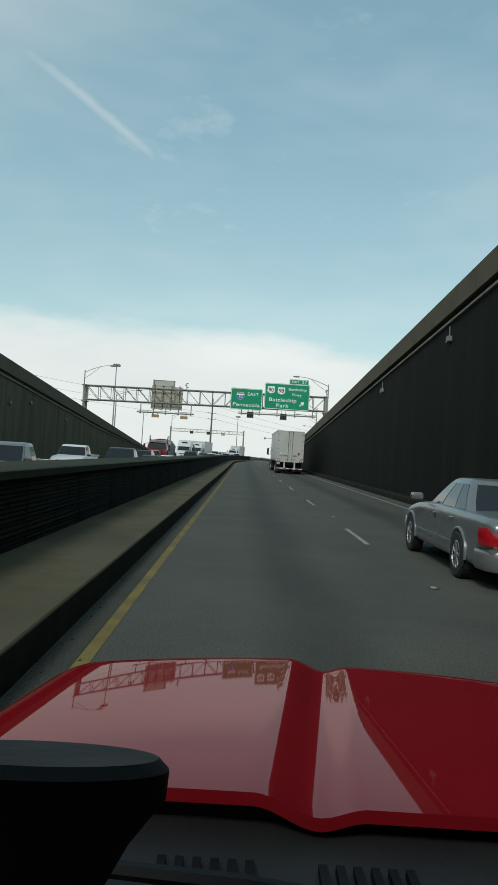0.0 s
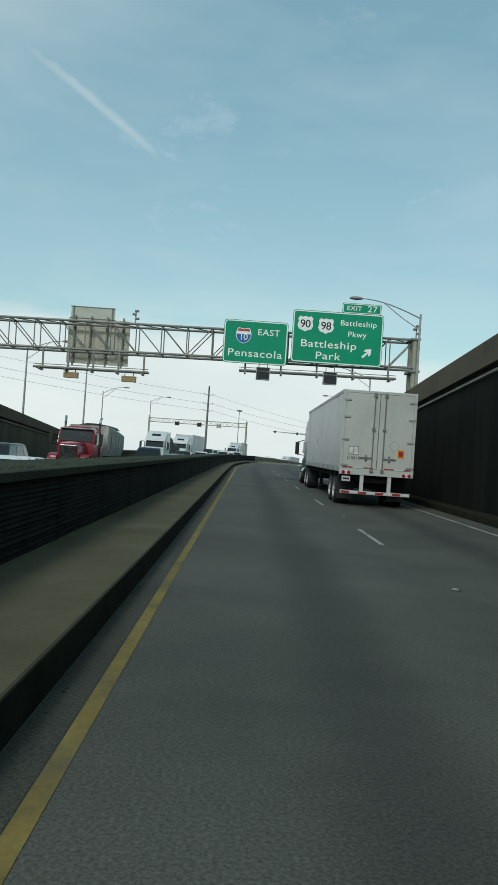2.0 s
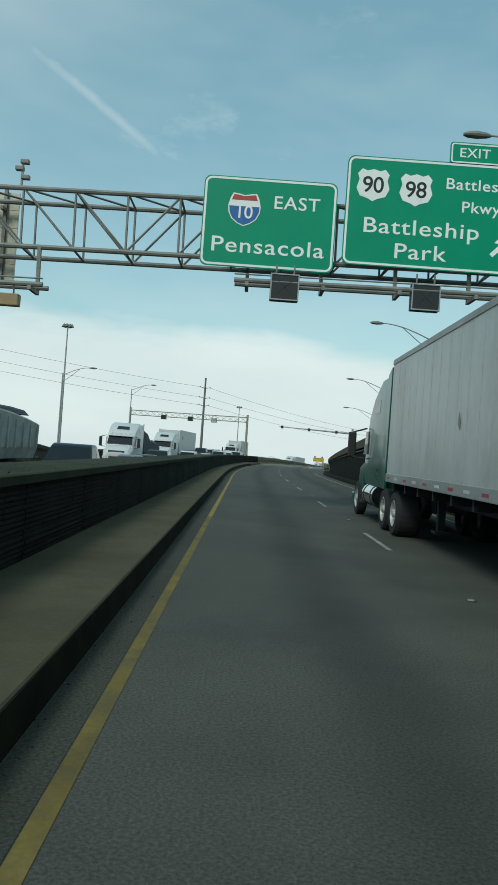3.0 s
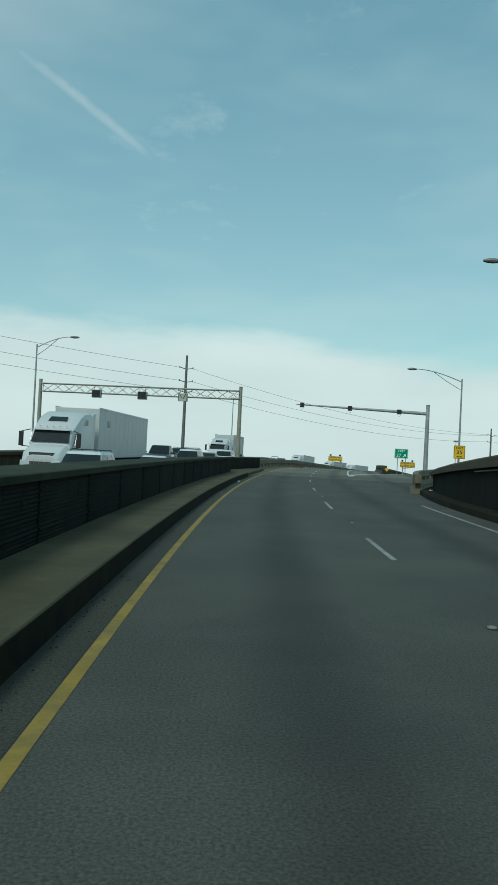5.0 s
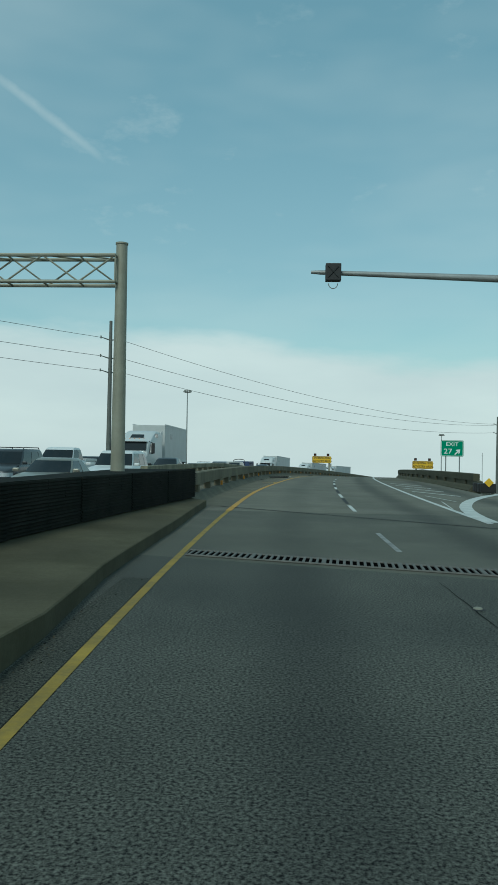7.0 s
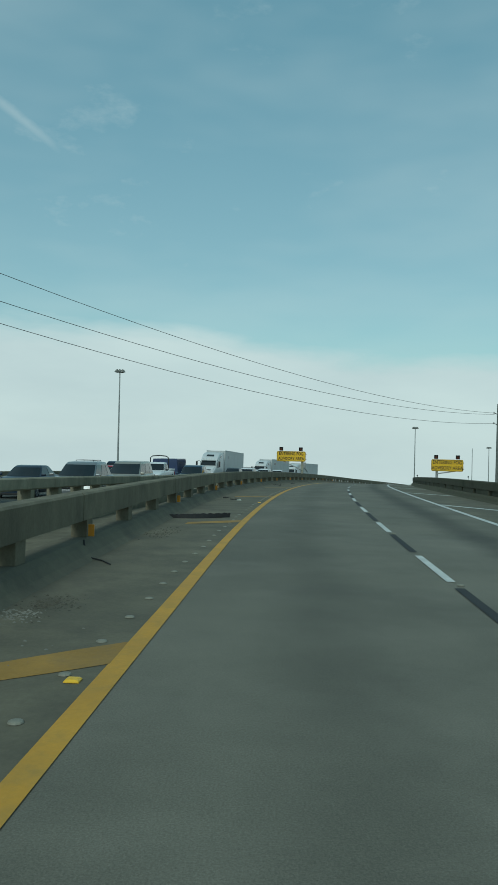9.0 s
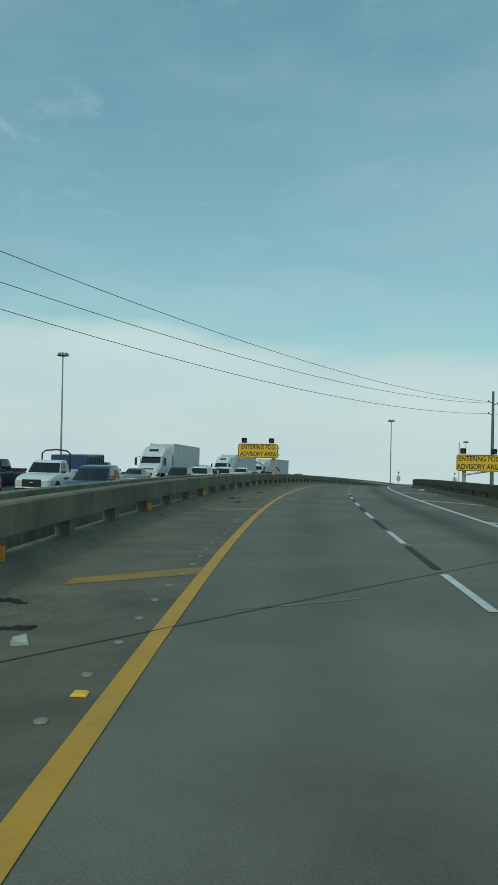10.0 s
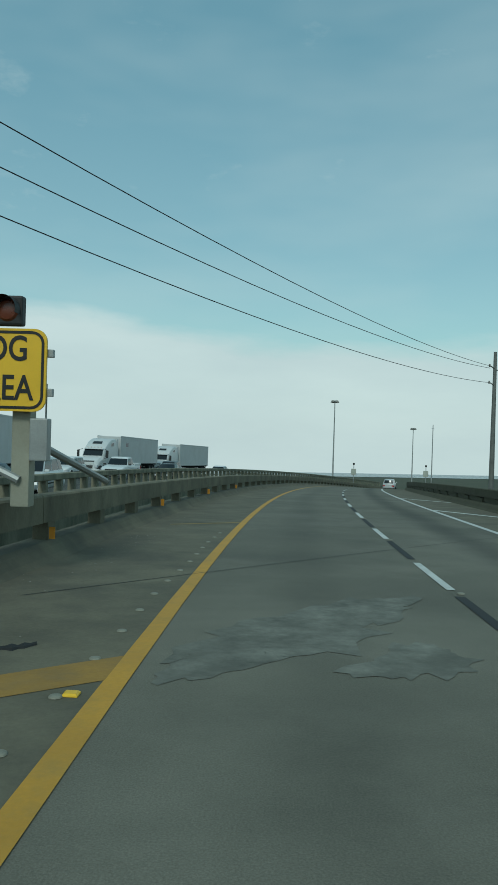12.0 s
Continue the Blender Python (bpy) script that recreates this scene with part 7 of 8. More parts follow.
# passing lorry in our right lane: green tractor with a scuffed box trailer
trailer(road_pose(68.6, 5.45), "scuffed pale grey box semi-trailer with closed rear doors", skin=TRAILER_SKIN, door=TRAILER_DOOR, detail=True, group="passing lorry")
GREEN_PAINT = paint("dark_green", (0.012, 0.09, 0.062))
tractor(road_pose(68.6 + 14.6 - 0.2 + 1.3, 5.45), GREEN_PAINT, "dark green sleeper tractor coupled to the box trailer", roof=3.95, group="passing lorry")

# silver saloon beside us
car("big_sedan", paint("silver", (0.23, 0.24, 0.24), 0.3, 0.5), "silver four-door saloon with chrome door handles", road_pose(9.45, 5.32), group="cars in our lanes", glass=GLASS_REFLECT)
car("suv", paint("pale_silver", (0.5, 0.51, 0.51), 0.35, 0.3), "pale silver car far ahead on the bridge", road_pose(394.0, 5.4), group="cars in our lanes")

# ---- the queue on the opposite carriageway ----
BLACKISH = paint("black", (0.012, 0.013, 0.014))
NAVY = paint("dark_blue", (0.012, 0.024, 0.045))
WHITE_P = paint("white", (0.68, 0.69, 0.68))
SILVER = paint("silver_grey", (0.25, 0.26, 0.262), 0.3, 0.5)
GREY = paint("dark_grey", (0.06, 0.065, 0.07), 0.3, 0.4)
CHAMPAGNE = paint("champagne", (0.33, 0.31, 0.26), 0.3, 0.4)
RED_P = paint("red", (0.30, 0.012, 0.02))
MAROON = paint("maroon", (0.16, 0.012, 0.022))
BLUE_P = paint("steel_blue", (0.035, 0.07, 0.11), 0.3, 0.3)


def lane_pose(s, u, swing=0.0):
    """Oncoming: turned about, along the drifting lanes of the opposite bridge."""
    return road_pose(s, u, 0.0, 180 + swing + math.degrees(math.atan(opp_u(s - 2) - opp_u(s + 2)) / 4))


def queue(kind, paint_mat, s_front, u, label, **more):
    s = s_front + SHAPES[kind]["L"] / 2
    return car(kind, paint_mat, label, lane_pose(s, u), **more)


queue("pickup", SILVER, 20.5, -7.2, "silver pickup waiting beside the median")
queue("pickup", BLACKISH, 40.0, -6.3, "black pickup in the inner queue")
queue("pickup", WHITE_P, 42.0, -9.6, "white pickup in the outer queue")
queue("sedan", BLACKISH, 51.5, -5.9, "dark saloon in the inner queue")
queue("sedan", WHITE_P, 61.0, -5.6, "white saloon with a pale roof behind the median")
queue("suv", BLACKISH, 68.0, -8.6, "black off-roader in the outer queue")
queue("pickup", NAVY, 91.0, -5.7, "dark blue pickup with a broad grille beside the dump truck")
queue("sedan", SILVER, 104.0, -5.5, "silver saloon in the inner queue", glass=GLASS_REFLECT)
queue("sedan", GREY, 110.5, -5.5, "dark grey saloon in the inner queue")
queue("suv", BLACKISH, 117.0, -5.5, "black off-roader before the white lorry")
queue("suv", WHITE_P, 139.5, -5.7, "white off-roader with a roof rack beside the lorry", rack=True)
queue("sedan", WHITE_P, 152.5, -5.4, "white saloon behind the off-roader")
queue("suv", WHITE_P, 166.0, -5.5, "white off-roader with roof rails near the end of the median", rack=True)
queue("pickup", BLACKISH, 173.0, -9.25, "black pickup under the cream gantry")
queue("sedan", CHAMPAGNE, 179.5, -6.2, "champagne saloon at the start of the bridge")
queue("suv", WHITE_P, 186.5, -5.8, "white off-roader at the start of the bridge")
queue("suv", GREY, 186.0, -10.4, "dark grey off-roader with roof rails", rack=True)
queue("pickup", WHITE_P, 193.0, -10.7, "white pickup on the opposite bridge")
queue("sedan", BLACKISH, 200.0, -11.4, "black saloon on the opposite bridge")
queue("sedan", GREY, 204.0, -7.4, "dark saloon on the opposite bridge")
queue("crossover", SILVER, 228.0, -8.2, "silver crossover with a broad grille and lit headlamps", lit=True)
queue("sedan", NAVY, 229.0, -11.1, "dark blue saloon in the outer queue")
queue("van", CHAMPAGNE, 236.0, -8.4, "pale gold minivan with a black and chrome grille and lit headlamps", lit=True)
queue("hatch", RED_P, 251.5, -14.1, "bright red hatchback in the outer queue")
queue("suv", WHITE_P, 245.8, -14.4, "white off-roader with roof rails and dark arches", rack=True)
queue("crossover", BLUE_P, 251.0, -7.9, "dark blue crossover in the inner queue")
queue("pickup", WHITE_P, 257.0, -12.6, "white pickup with black grille and arched rack", arch_bar=True, dark_grille=True)
queue("pickup", NAVY, 258.0, -16.4, "dark pickup with a chrome barred grille in the outer lane")
queue("pickup", BLACKISH, 273.0, -15.4, "black pickup with a chrome grille")
queue("crossover", BLACKISH, 278.0, -10.2, "black crossover beside the white lorry")
queue("sedan", SILVER, 283.0, -15.6, "silver grey saloon ahead of the white lorry")
queue("suv", WHITE_P, 285.5, -10.2, "white off-roader with a roof rack in the inner queue", rack=True)
queue("sedan", NAVY, 293.0, -11.0, "dark blue saloon beside the lorry's trailer")
queue("suv", WHITE_P, 297.0, -10.6, "white off-roader with dark grille and lit headlamps", lit=True)
queue("suv", WHITE_P, 322.0, -18.5, "white boxy off-roader with black arches")
queue("pickup", WHITE_P, 326.0, -15.5, "white pickup with dark grille", dark_grille=True)
queue("sedan", BLACKISH, 331.0, -12.6, "black saloon far along the bridge")
queue("suv", GREY, 347.0, -17.2, "grey off-roader far along the bridge")
queue("sedan", WHITE_P, 352.0, -12.6, "white saloon far along the bridge")


def lorry(s_front, u, paint_mat, label, trailer_label, roof=3.75, mark=None, L=14.6, body=True, swing=0.0):
    # the pair stands in one line, level with the slope of the deck
    o = s_front + 5.0
    lean = math.atan((road_z(s_front) - road_z(s_front + 20)) / 20)
    m = lane_pose(s_front, u, swing) @ Matrix.Rotation(lean, 4, "X")
    tractor(m @ Matrix.Translation((0, -5.0, 0)), paint_mat, label, roof=roof, group="queueing lorries")
    if body:
        trailer(m @ Matrix.Translation((0, -6.1 - L, 0)), trailer_label, L=L, group="queueing lorries", mark=mark)
    return o


LORRY_WHITE = paint("lorry_white", (0.60, 0.61, 0.60), 0.4)
o = lorry(123.0, -9.2, LORRY_WHITE, "white sleeper tractor with a flatbed", "", body=False)
fb = thing("flatbed_trailer", road_pose(o + 1.1 + 9.0, -9.2, 0, 180), "flatbed trailer with a dark tarpaulin over its load", "trailer", "queueing lorries")
bm = bmesh.new()
box(bm, -1.28, 1.28, 0, 9.0, 1.15, 1.42, 0.02)
part("bed", bm, CHASSIS, fb)
bm = bmesh.new()
loft(bm, [[Vector((x, y, z)) for x, z in ((-1.2, 1.42), (1.2, 1.42), (1.2, h * 0.9), (0.8, h), (-0.8, h), (-1.2, h * 0.9))] for y, h in ((0.3, 2.1), (2.0, 2.5), (4.0, 2.45), (5.8, 2.7), (7.2, 3.3), (8.6, 3.5), (8.95, 3.4))])
part("tarpaulin", bm, TARP, fb)
for sx in (-1, 1):
    for yy in (1.5, 2.8):
        add_wheel(fb, sx * 0.97, yy, 0.51, 0.56, "steel")
lorry(149.0, -9.9, LORRY_WHITE, "white sleeper tractor with raked roof", "white box semi-trailer with a small dark mark", roof=3.7, mark=NAVY, L=14.6)
lorry(208.3, -10.7, LORRY_WHITE, "white tractor at the head of the bridge queue", "plain white box semi-trailer on the bridge", roof=3.5, mark=SILVER, L=8.6)
lorry(291.5, -16.5, LORRY_WHITE, "white aerodynamic tractor in the outer queue", "white box semi-trailer with a grey mark", roof=3.75, mark=SILVER, L=14.4)
lorry(336.5, -21.6, LORRY_WHITE, "white tractor behind the first lorry", "pale box semi-trailer in the outer queue", roof=3.75, mark=MAROON)
lorry(358.5, -22.0, LORRY_WHITE, "third white tractor along the bridge", "white box semi-trailer far along the bridge", roof=3.75)

# red long-nosed dump truck
tractor(road_pose(85.5 + 4.7, -9.4, 0, 180), paint("dump_truck_red", (0.24, 0.02, 0.03)), "red long-nosed dump truck with chrome stacks", roof=2.9, stacks=True, long_hood=True, sleeper=0.9, group="queueing lorries")
dump = thing("dump_body", road_pose(85.5 + 4.9 + 7.2, -9.4, 0, 180), "dusty grey dump body with ribbed sides", "dump body", "queueing lorries")
bm = bmesh.new()
loft(bm, [[Vector((x, y, z)) for x, z in ((-1.1, 1.15), (1.1, 1.15), (1.25, 1.6), (1.28, h), (1.18, h + 0.08), (-1.18, h + 0.08), (-1.28, h), (-1.25, 1.6))] for y, h in ((0, 2.55), (1.5, 2.7), (3.5, 2.85), (5.8, 2.95), (6.4, 3.0))])
part("hopper", bm, DUMP_GREY, dump)
for k in range(7):
    for sx in (-1, 1):
        bm = bmesh.new()
        yy = 0.3 + k * 0.98
        box(bm, *sorted((sx * 1.26, sx * 1.33)), yy, yy + 0.1, 1.55, 2.5 + 0.06 * k, 0.01)
        part("rib", bm, DUMP_GREY, dump)
bm = bmesh.new()
loft(bm, [[Vector((1.1 * math.cos(a) , y, 2.9 + 0.35 * max(0, math.sin(a)))) for a in [2 * math.pi * k / 10 for k in range(10)]] for y in (1.0, 3.0, 5.5)])
part("load_cover", bm, TARP, dump)
for sx in (-1, 1):
    for yy in (1.2, 2.5):
        add_wheel(dump, sx * 0.97, yy, 0.51, 0.56, "steel")
bm = bmesh.new()
box(bm, -0.45, 0.45, 0.2, 7.5, 0.8, 1.14)
part("frame_rail", bm, CHASSIS, dump)

# blue container being towed behind the white pickup
sk = thing("towed_container", lane_pose(265.6, -13.1), "blue steel container trailer behind the pickups", "trailer", "queueing lorries")
bm = bmesh.new()
box(bm, -1.1, 1.1, -1.9, 1.9, 0.6, 2.3, 0.02)
part("container", bm, paint("container_blue", (0.04, 0.06, 0.13), 0.5), sk)
for k in range(9):
    for sx in (-1, 1):
        bm = bmesh.new()
        yy = -1.8 + k * 0.43
        box(bm, *sorted((sx * 1.1, sx * 1.15)), yy, yy + 0.12, 0.7, 2.2)
        part("rib", bm, paint("container_blue", (0.04, 0.06, 0.13), 0.5), sk)
for sx in (-1, 1):
    for yy in (-0.5, 0.5):
        add_wheel(sk, sx * 1.0, yy, 0.38, 0.24, "steel")


# ---- debris and small roadside things ----
def rubbish(name, bm, material, m, label, category="debris", group=""):
    ob = part(name, bm, material, None, m=m)
    return tagged(ob, label, category, group)


METAL_BRIGHT = mat("bent_bright_metal", (0.36, 0.42, 0.46), 0.4, metal=0.6, vary=0.2, scale=6, bump=0.2)
bm = bmesh.new()
pts = [(-0.06, 0.0), (-0.05, 0.03), (-0.02, 0.025), (0.0, 0.01), (0.02, 0.03), (0.05, 0.025), (0.06, 0.0)]
loft(bm, [[Vector((x + 0.02 * math.sin(y * 4), y, z)) for x, z in pts] for y in (-0.62, -0.3, 0.0, 0.3, 0.62)])
rubbish("metal_strip", bm, METAL_BRIGHT, road_pose(153.5, -0.34, 0.006, 3.0), "bent strip of bright sheet metal lying in the gutter")
GRAVEL = mat("grey_gravel", (0.095, 0.09, 0.07), 0.95, vary=0.4, scale=14, fine=40, bump=0.1, spec=0.2)
# torn tyre tread on the bridge shoulder
tear = random.Random(8)
bm = bmesh.new()
rings = []
for k in range(41):
    a = k / 40
    yy, xx = 0.12 * (1 - a) ** 2 + 0.7 * a ** 2.4, -1.05 + 1.65 * a
    w = (0.06 + 0.095 * math.sin(math.pi * min(1, a * 1.1 + 0.05))) * (1.0 if k % 4 < 2 else 0.93) * tear.uniform(0.93, 1.06) * (1.0 - 0.6 * max(0.0, a - 0.9) * 10)
    h = tear.uniform(-0.007, 0.007) + 0.055 + 0.02 * math.sin(a * 3) + 0.03 * a + (0.006 if k % 4 < 2 else 0.0)
    rings.append([Vector((xx, yy - w, 0)), Vector((xx, yy + w, 0)), Vector((xx + 0.02, yy + w * 0.8, h)), Vector((xx, yy - w * 0.6, h * 1.2))])
loft(bm, rings)
rubbish("tyre_tread", bm, RUBBER, road_pose(216.95, -0.78, 0.002), "torn black strip of lorry tyre on the shoulder")
rng = random.Random(11)
for c, (s, u, n, along, across) in enumerate(((205.6, -0.94, 380, 0.22, 0.14), (205.0, -1.1, 200, 0.16, 0.12), (213.1, -1.1, 380, 0.6, 0.16), (203.0, -0.9, 50, 0.9, 0.35), (227.6, -1.3, 130, 0.7, 0.25), (241.0, -1.4, 90, 0.6, 0.3), (249.2, -1.0, 150, 0.5, 0.2), (252.5, -1.5, 170, 0.6, 0.15), (256.9, -1.25, 120, 0.7, 0.25), (260.8, -1.2, 300, 0.9, 0.3), (268.0, -1.5, 120, 2.2, 0.3), (281.0, -1.5, 160, 3.0, 0.35))):
    verts, faces = [], []
    for _ in range(n):
        p = at_road(s + rng.gauss(0, along), u + rng.gauss(0, across), 0.0)
        r = rng.choice((0.004, 0.005, 0.007, 0.01, 0.015))
        b = len(verts)
        for dx, dy, dz in ((-1, -0.6, 0), (1, -0.8, 0), (0.8, 0.9, 0), (-0.7, 0.8, 0), (rng.uniform(-0.5, 0.5), rng.uniform(-0.5, 0.5), rng.uniform(0.5, 1.0))):
            verts.append(p + Vector((dx * r * rng.uniform(0.7, 1.5), dy * r, dz * r)))
        faces += [(b, b + 1, b + 4), (b + 1, b + 2, b + 4), (b + 2, b + 3, b + 4), (b + 3, b, b + 4)]
    tagged(new("gravel", mesh_of("gravel", verts, faces, CONCRETE if c % 2 else GRAVEL)), "loose gravel and broken bits on the shoulder", "gravel", "", "stuff")
LITTER = mat("brown_leaf_litter", (0.085, 0.07, 0.045), 0.95, vary=0.4, scale=9, bump=0.2)
for c, (s0, s1, material) in enumerate(((2.0, 90.0, CURB_DARK), (30.0, 120.0, LITTER), (80.0, 167.0, CURB_DARK), (95.0, 167.0, LITTER))):
    verts, faces = [], []
    for _ in range(900):
        # thickest against the kerb, thinning towards the yellow line
        p = at_road(rng.uniform(s0, s1), -0.42 + abs(rng.gauss(0, 0.13)), 0.004)
        r = rng.choice((0.004, 0.005, 0.007, 0.009, 0.013))
        turn = rng.uniform(0, 3.14)
        b = len(verts)
        for dx, dy, dz in ((-1, -0.6, 0), (1, -0.8, 0), (0.8, 0.9, 0), (-0.7, 0.8, 0), (rng.uniform(-0.5, 0.5), rng.uniform(-0.5, 0.5), rng.uniform(0.4, 0.9))):
            x, y = dx * r * math.cos(turn) - dy * r * math.sin(turn), dx * r * math.sin(turn) + dy * r * math.cos(turn)
            verts.append(p + Vector((x, y, dz * r)))
        faces += [(b, b + 1, b + 4), (b + 1, b + 2, b + 4), (b + 2, b + 3, b + 4), (b + 3, b, b + 4)]
    tagged(new("gutter_litter", mesh_of("gutter_litter", verts, faces, material)), "grit and leaf litter lying in the gutter", "litter", "", "stuff")
for k, (s, u, ln) in enumerate(((228.0, -1.47, 0.32), (226.8, -1.0, 0.36), (249.2, -1.0, 0.5), (252.3, -1.6, 0.55), (252.8, -1.5, 0.5), (272.26, -0.74, 0.4), (260.5, -1.1, 0.5), (261.2, -1.3, 0.4))):
    bm = bmesh.new()
    rings = []
    for j in range(9):
        f = j / 8
        w = (0.02 + 0.05 * math.sin(math.pi * f)) * rng.uniform(0.6, 1.3)
        c = 0.05 * math.sin(5 * f + k)
        h = rng.uniform(0.012, 0.05)
        rings.append([Vector((ln * (f - 0.5), c - w, 0.0)), Vector((ln * (f - 0.5), c + w, 0.0)), Vector((ln * (f - 0.5), c + w * 0.6, h * 0.7)), Vector((ln * (f - 0.5), c - w * 0.5, h))])
    loft(bm, rings)
    rubbish("rubber_scrap", bm, RUBBER, road_pose(s, u, 0.002, 40 * k), "small scrap of black rubber on the shoulder", group="scraps on the shoulder")

# bent reinforcing bar sticking out of the foot of the railing
bm = bmesh.new()
bent_tube(bm, [(-0.5, 0.25, 0.26), (-0.46, 0.2, 0.1), (-0.4, 0.1, 0.025), (-0.1, -0.15, 0.015), (0.1, -0.5, 0.02)], 0.016, 6, 0.01)
rubbish("bent_rod", bm, RUBBER, road_pose(208.9, -1.1, 0.002), "bent dark rod lying against the railing foot")
bm = bmesh.new()
loft(bm, [[Vector((-0.07, y, 0)), Vector((0.08, y, 0)), Vector((0.06, y, 0.02 + 0.03 * b)), Vector((-0.05, y, 0.05 - 0.02 * b))] for y, b in ((-0.09, 0), (-0.03, 1), (0.04, 0.3), (0.1, 1))])
rubbish("crumpled_wrapper", bm, ALU_PALE, road_pose(226.3, -0.8, 0.002, 20), "crumpled pale wrapper lying on the shoulder")

# gore nose: low crash cushion with a yellow marker
cu = thing("crash_cushion", road_pose(194.6, 10.8), "low dark crash cushion at the gore nose", "crash cushion")
for k in range(4):
    bm = bmesh.new()
    box(bm, -0.35 - 0.03 * k, 0.35 + 0.03 * k, 0.4 * k - 1.0, 0.4 * k - 0.62, 0.02, 0.44, 0.03)
    part("segment", bm, TRIM_BLACK if k % 2 else CHASSIS, cu)
bm = bmesh.new()
for k in range(1):
    slab(bm, [(0.0, -1.06, 0.28), (0.22, -1.06, 0.5), (0.0, -1.06, 0.72), (-0.22, -1.06, 0.5)], 0.02, (0, 1, 0))
part("diamond_plate", bm, SIGN_YELLOW, cu, "yellow diamond marker plate")

# yellow advisory speed sign at the exit ramp
ad = thing("advisory_sign", road_pose(176.0, 15.6, -0.3), "yellow exit advisory speed sign on a grey post", "road sign")
bm = bmesh.new()
tube(bm, (0, 0.06, -1.2), (0, 0.06, 3.3), 0.045, n=8)
part("post", bm, GALV, ad)
fc = new("face")
fc.parent = ad
fc.matrix_basis = pose(0, 0, 2.75)
sign_face(fc, 0.92, 1.1, SIGN_YELLOW, SIGN_BLACK, r=0.06, line=0.025)
lettering(fc, "EXIT", 0, 0.33, 0.17, SIGN_BLACK)
lettering(fc, "35", 0, -0.02, 0.3, SIGN_BLACK)
lettering(fc, "MPH", 0, -0.38, 0.13, SIGN_BLACK)

# flattened pale carton against the outer railing
bm = bmesh.new()
loft(bm, [[Vector((-0.28, y, 0)), Vector((0.3, y, 0)), Vector((0.26, y, 0.05 + 0.04 * b)), Vector((-0.2, y, 0.09 - 0.03 * b))] for y, b in ((-0.5, 0), (-0.1, 1), (0.25, 0.3), (0.55, 1))])
rubbish("flattened_carton", bm, ALU_PALE, road_pose(278.3, 9.1, 0.002, 4), "flattened pale carton lying against the railing")

# small sensor cabinets beside the far bend
for s, u, h in ((406.0, -2.4, 3.7), (410.2, 10.2, 4.0)):
    cb = thing("sensor_post", road_pose(s, u, 0), "white sensor cabinet with a beacon on a post", "sensor post", "sensor posts by the bend")
    bm = bmesh.new()
    tube(bm, (0, 0, -1.0), (0, 0, h + 0.6), 0.06, n=8)
    part("post", bm, GALV, cb)
    bm = bmesh.new()
    box(bm, -0.45, 0.45, -0.2, -0.065, h - 1.2, h - 0.1, 0.03)
    part("cabinet", bm, ALU_PALE, cb)
    bm = bmesh.new()
    box(bm, -0.16, 0.16, -0.15, 0.15, h + 0.6, h + 0.95, 0.04)
    part("beacon", bm, HOUSING, cb)


# ---- far beyond the bend: a slim pole and a pair of dark sign panels ----
pole = thing("slim_pole", pose(87.9, 388.0, ground_height(388.0)), "slim grey pole beyond the exit ramp", "pole")
bm = bmesh.new()
tube(bm, (0, 0, -0.5), (0, 0, 3.3 - ground_height(388.0)), 0.13, 0.07, n=10)
part("shaft", bm, GALV, pole, smooth=True)
bm = bmesh.new()
tube(bm, (-0.25, 0, 2.6 - ground_height(388.0)), (0.25, 0, 2.6 - ground_height(388.0)), 0.05, n=6)
part("crossbar", bm, GALV, pole)
for u, w, h, z in ((0.4, 1.6, 1.3, 0.2), (2.9, 1.6, 1.2, 0.45)):
    fs = thing("far_sign", road_pose(450.0, u, z), "dark back of a distant road sign", "road sign", "distant signs")
    bm = bmesh.new()
    box(bm, -w / 2, w / 2, 0, 0.06, -h / 2, h / 2, 0.02)
    part("panel", bm, GALV_DARK, fs)
    for x in (-w * 0.3, w * 0.3):
        bm = bmesh.new()
        tube(bm, (x, 0.1, -h / 2 - 11.0), (x, 0.1, h / 2), 0.06, n=8)
        part("post", bm, GALV, fs)

# ---- the red pickup at the start of the way, its windscreen opening clear ----
RED_BONNET = mat("red_bonnet_paint", (0.2, 0.006, 0.01), 0.3, vary=0.06, scale=2.0, fine=14, bump=0.0, coat=0.45, spec=0.0, dirt=(0.22, 0.014, 0.022), dirt_amount=0.25)
RED_BONNET.node_tree.nodes["Principled BSDF"].inputs["Coat Roughness"].default_value = 0.02
DASH = mat("dusty_dashboard_vinyl", (0.012, 0.016, 0.018), 0.65, vary=0.3, scale=9, fine=140, bump=0.3, dirt=(0.022, 0.028, 0.03))
HOLDER = mat("black_rubber_holder", (0.006, 0.007, 0.008), 0.6, vary=0.2, scale=12, bump=0.1, spec=0.2)
own = thing("red_pickup_truck", pose(0.33, -3.14, 0.0), "red pickup with dusty dashboard, whip aerial and round holder", "car", "cars in our lanes")


def grid(bm, f, nu, nv):
    rows = [[bm.verts.new(f(-1 + 2 * i / nu, j / nv)) for i in range(nu + 1)] for j in range(nv + 1)]
    for a, b in zip(rows, rows[1:]):
        for i in range(nu):
            bm.faces.new((a[i], a[i + 1], b[i + 1], b[i]))


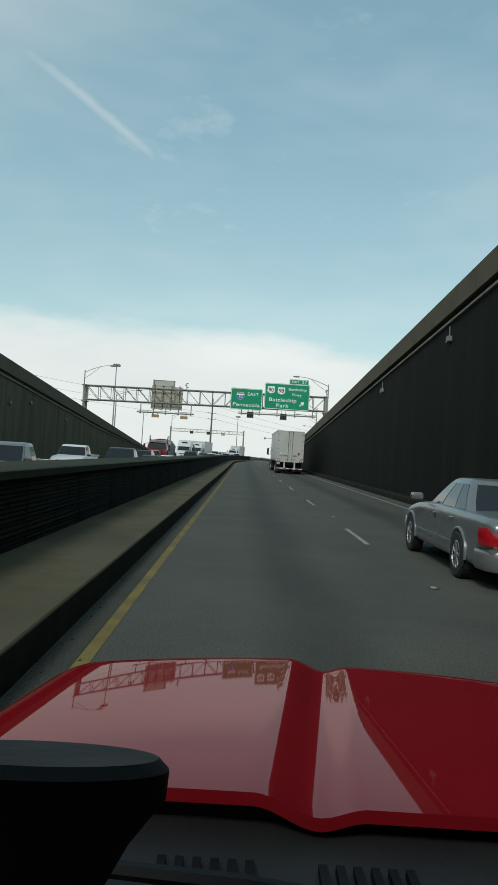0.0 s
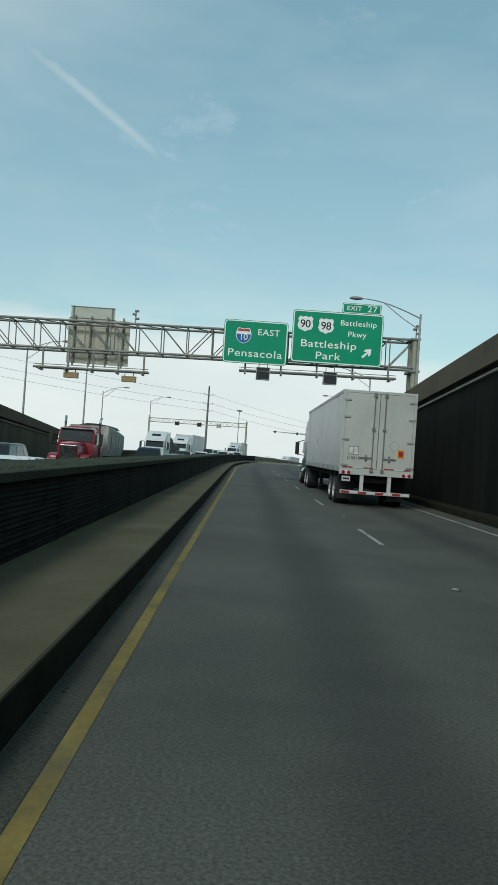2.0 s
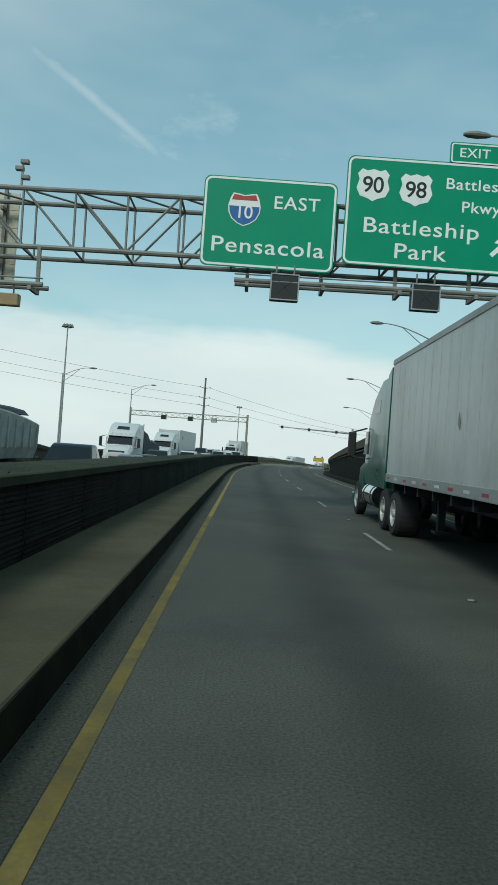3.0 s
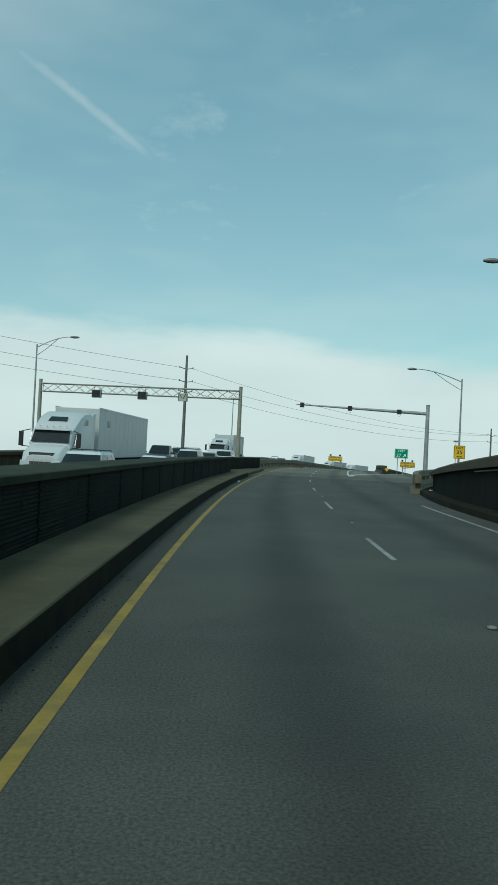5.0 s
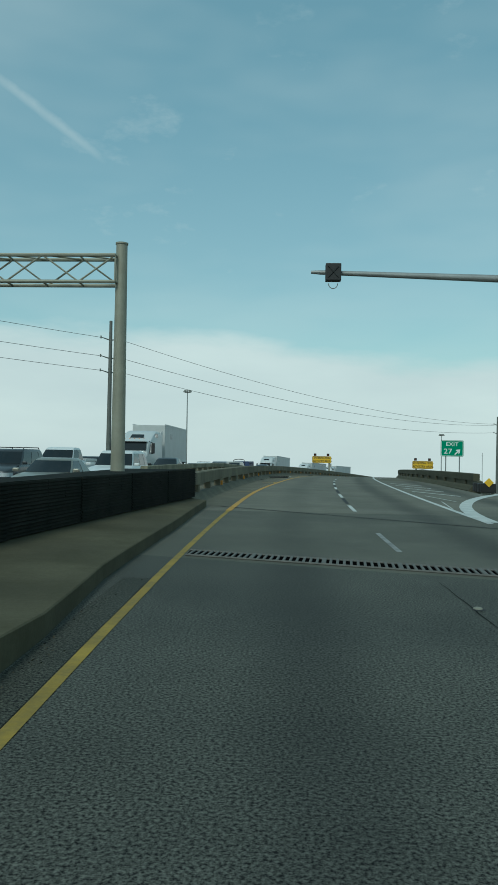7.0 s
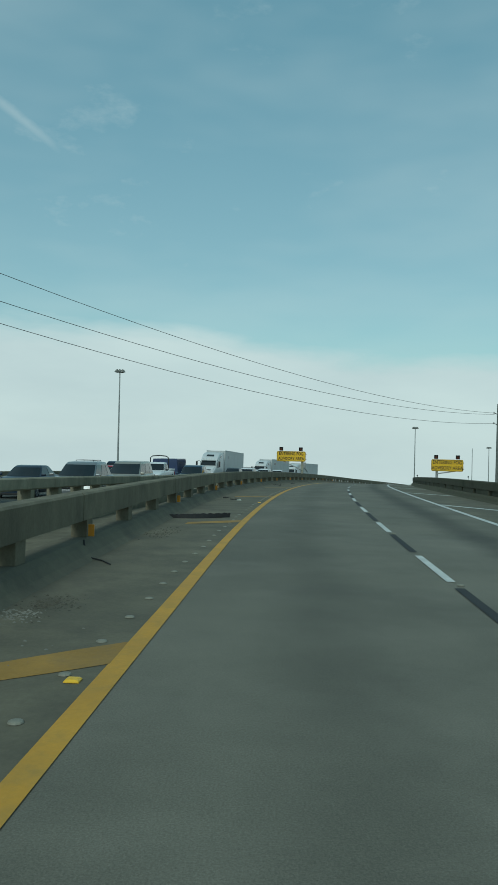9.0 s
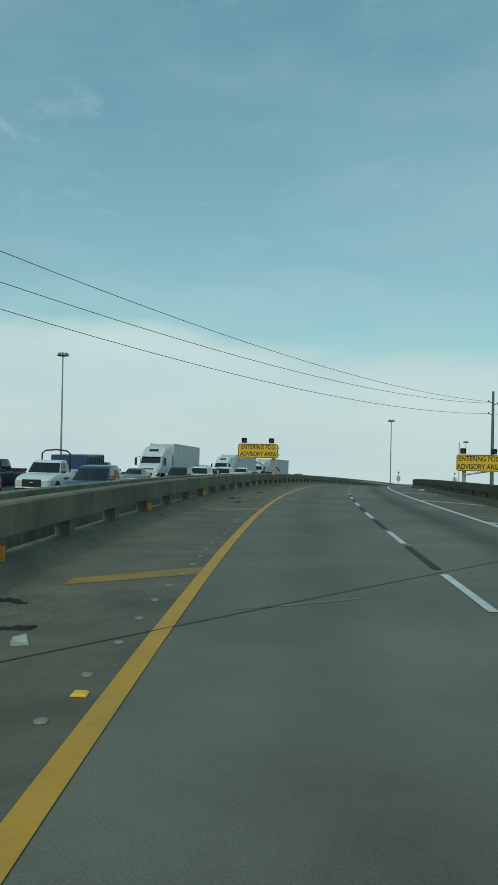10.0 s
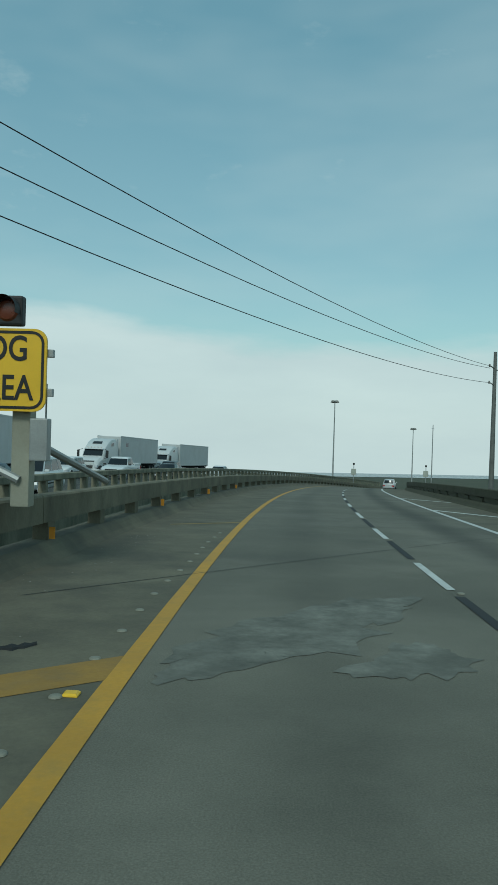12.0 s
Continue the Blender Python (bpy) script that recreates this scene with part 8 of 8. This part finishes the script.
def bonnet_at(a, b):
    # a pressed step runs along the bonnet: a slope, a valley and a lower plane
    x = 0.95 * a * (1 - 0.05 * b)
    d = x + 0.193 - 0.153 * b
    rise = 0.02 - 0.032 * smoothstep(-0.1, 0.0, d) + 0.016 * smoothstep(0.0, 0.07, d)
    edge = 0.10 * max(0.0, (abs(a) - 0.78) / 0.22) ** 2
    roll = 0.14 * max(0.0, (b - 0.86) / 0.14) ** 2
    return Vector((x, 1.15 + 1.28 * b - 0.2 * a * a * b - 0.05 * (1 - a * a) * (1 - b), 1.158 - 0.125 * b + rise - 0.03 * a * a - edge - roll))


bm = bmesh.new()
grid(bm, bonnet_at, 150, 30)
ext = bmesh.ops.extrude_face_region(bm, geom=bm.faces[:])
for g in ext["geom"]:
    if isinstance(g, bmesh.types.BMVert):
        g.co.z -= 0.02
part("bonnet", bm, RED_BONNET, own, smooth=True)
for sx in (-1, 1):
    bm = bmesh.new()
    rings = []
    for k in range(9):
        b = k / 8
        p = bonnet_at(sx * 1.0, b)
        o = 0.10 + 0.04 * math.sin(math.pi * b)
        rings.append([Vector((p.x + sx * 0.006, p.y, p.z - 0.004)), Vector((p.x + sx * o, p.y, p.z - 0.07)), Vector((p.x + sx * (o + 0.02), p.y, 0.62)), Vector((p.x + sx * (o - 0.03), p.y, 0.5)), Vector((p.x + sx * 0.006, p.y, 0.5))])
    loft(bm, rings)
    part("wing", bm, RED_BONNET, own, smooth=True)
    for yy in (1.6, -1.9):
        add_wheel(own, sx * 0.92, yy, 0.40, 0.25)
    bm = bmesh.new()
    box(bm, *sorted((sx * 0.97, sx * 1.03)), -4.2, 1.05, 0.45, 1.1, 0.02)
    part("side_panel", bm, RED_BONNET, own)
    bm = bmesh.new()
    tube(bm, (sx * 0.92, 1.02, 1.08), (sx * 0.78, 0.22, 1.92), 0.045, n=8)
    part("windscreen_pillar", bm, RED_BONNET, own)
    bm = bmesh.new()
    tube(bm, (sx * 0.93, -1.15, 1.08), (sx * 0.78, -1.0, 1.92), 0.055, n=8)
    part("rear_pillar", bm, RED_BONNET, own)
bm = bmesh.new()
box(bm, -0.83, 0.83, -1.05, 0.2, 1.9, 1.96, 0.025)
part("roof", bm, RED_BONNET, own)
bm = bmesh.new()
box(bm, -0.9, 0.9, 2.26, 2.42, 0.5, 0.9, 0.05)
part("grille", bm, TRIM_BLACK, own)
bm = bmesh.new()
box(bm, -0.95, 0.95, 2.3, 2.5, 0.42, 0.62, 0.05)
part("bumper", bm, CHROME, own)
bm = bmesh.new()
box(bm, -0.92, 0.92, -4.2, 1.05, 0.42, 0.5)
part("floor_pan", bm, CHASSIS, own)
bm = bmesh.new()
box(bm, -0.92, 0.92, -4.2, -4.14, 0.5, 1.1, 0.02)
box(bm, -0.92, 0.92, -1.2, -1.14, 0.5, 1.1, 0.02)
part("bed_panel", bm, RED_BONNET, own)
# cowl with slots, wipers, dashboard
bm = bmesh.new()
grid(bm, lambda a, b: Vector((0.9 * a, 0.9 + 0.26 * b - 0.06 * a * a, 1.085 + 0.03 * b)), 16, 4)
cowl = part("cowl", bm, TRIM_BLACK, own, "black plastic cowl below the windscreen", smooth=True)
for c in (-0.42, -0.2, 0.5):
    for k in range(6):
        bm = bmesh.new()
        box(bm, c + 0.024 * k, c + 0.024 * k + 0.012, 0.94, 1.04, 1.095, 1.112)
        part("slat", bm, HOLDER, cowl)
for x0, x1 in ((-0.62, 0.02), (0.1, 0.75)):
    bm = bmesh.new()
    bent_tube(bm, [(x0, 0.97, 1.135), ((x0 + x1) / 2, 0.93, 1.14), (x1, 0.9, 1.12)], 0.011, 6)
    part("wiper", bm, HOLDER, own)
bm = bmesh.new()
grid(bm, lambda a, b: Vector((0.9 * a, 0.35 + 0.54 * b - 0.08 * a * a, 1.02 + 0.05 * math.sin(math.pi * b) + 0.02 * b)), 20, 8)
part("dashboard", bm, DASH, own, "dusty dark dashboard top", smooth=True)
# round holder on the dashboard
bm = bmesh.new()
ringset = []
for z, r in ((1.05, 0.06), (1.2, 0.045), (1.37, 0.045), (1.4, 0.06), (1.43, 0.082), (1.448, 0.083), (1.455, 0.076)):
    tilt = 0.3 if z > 1.36 else 0.0
    ringset.append([Vector((-0.455 + r * math.cos(2 * math.pi * k / 28), 0.48 + r * math.sin(2 * math.pi * k / 28), z - 0.012 - tilt * r * math.sin(2 * math.pi * k / 28))) for k in range(28)])
loft(bm, ringset)
part("round_holder", bm, HOLDER, own, "black round holder on a short stem", smooth=True)
# whip aerial with a spring on the wing
bm = bmesh.new()
tube(bm, (-0.98, 1.75, 0.98), (-0.98, 1.75, 1.06), 0.05, 0.035, n=12)
spring = [(-0.98 + 0.016 * math.cos(k * 1.1), 1.75 + 0.016 * math.sin(k * 1.1), 1.06 + 0.0028 * k) for k in range(50)]
bent_tube(bm, spring, 0.005, 5)
tube(bm, (-0.98, 1.75, 1.2), (-0.98, 1.75, 1.8), 0.004, 0.003, n=6)
part("aerial", bm, HOLDER, own, "black whip aerial with a coil spring", smooth=True)
for child in own.children:
    if not child.name.startswith("wheel"):
        child.matrix_basis = Matrix.Translation((0, 0, -0.024 if child.name.startswith("round_holder") else -0.05)) @ child.matrix_basis
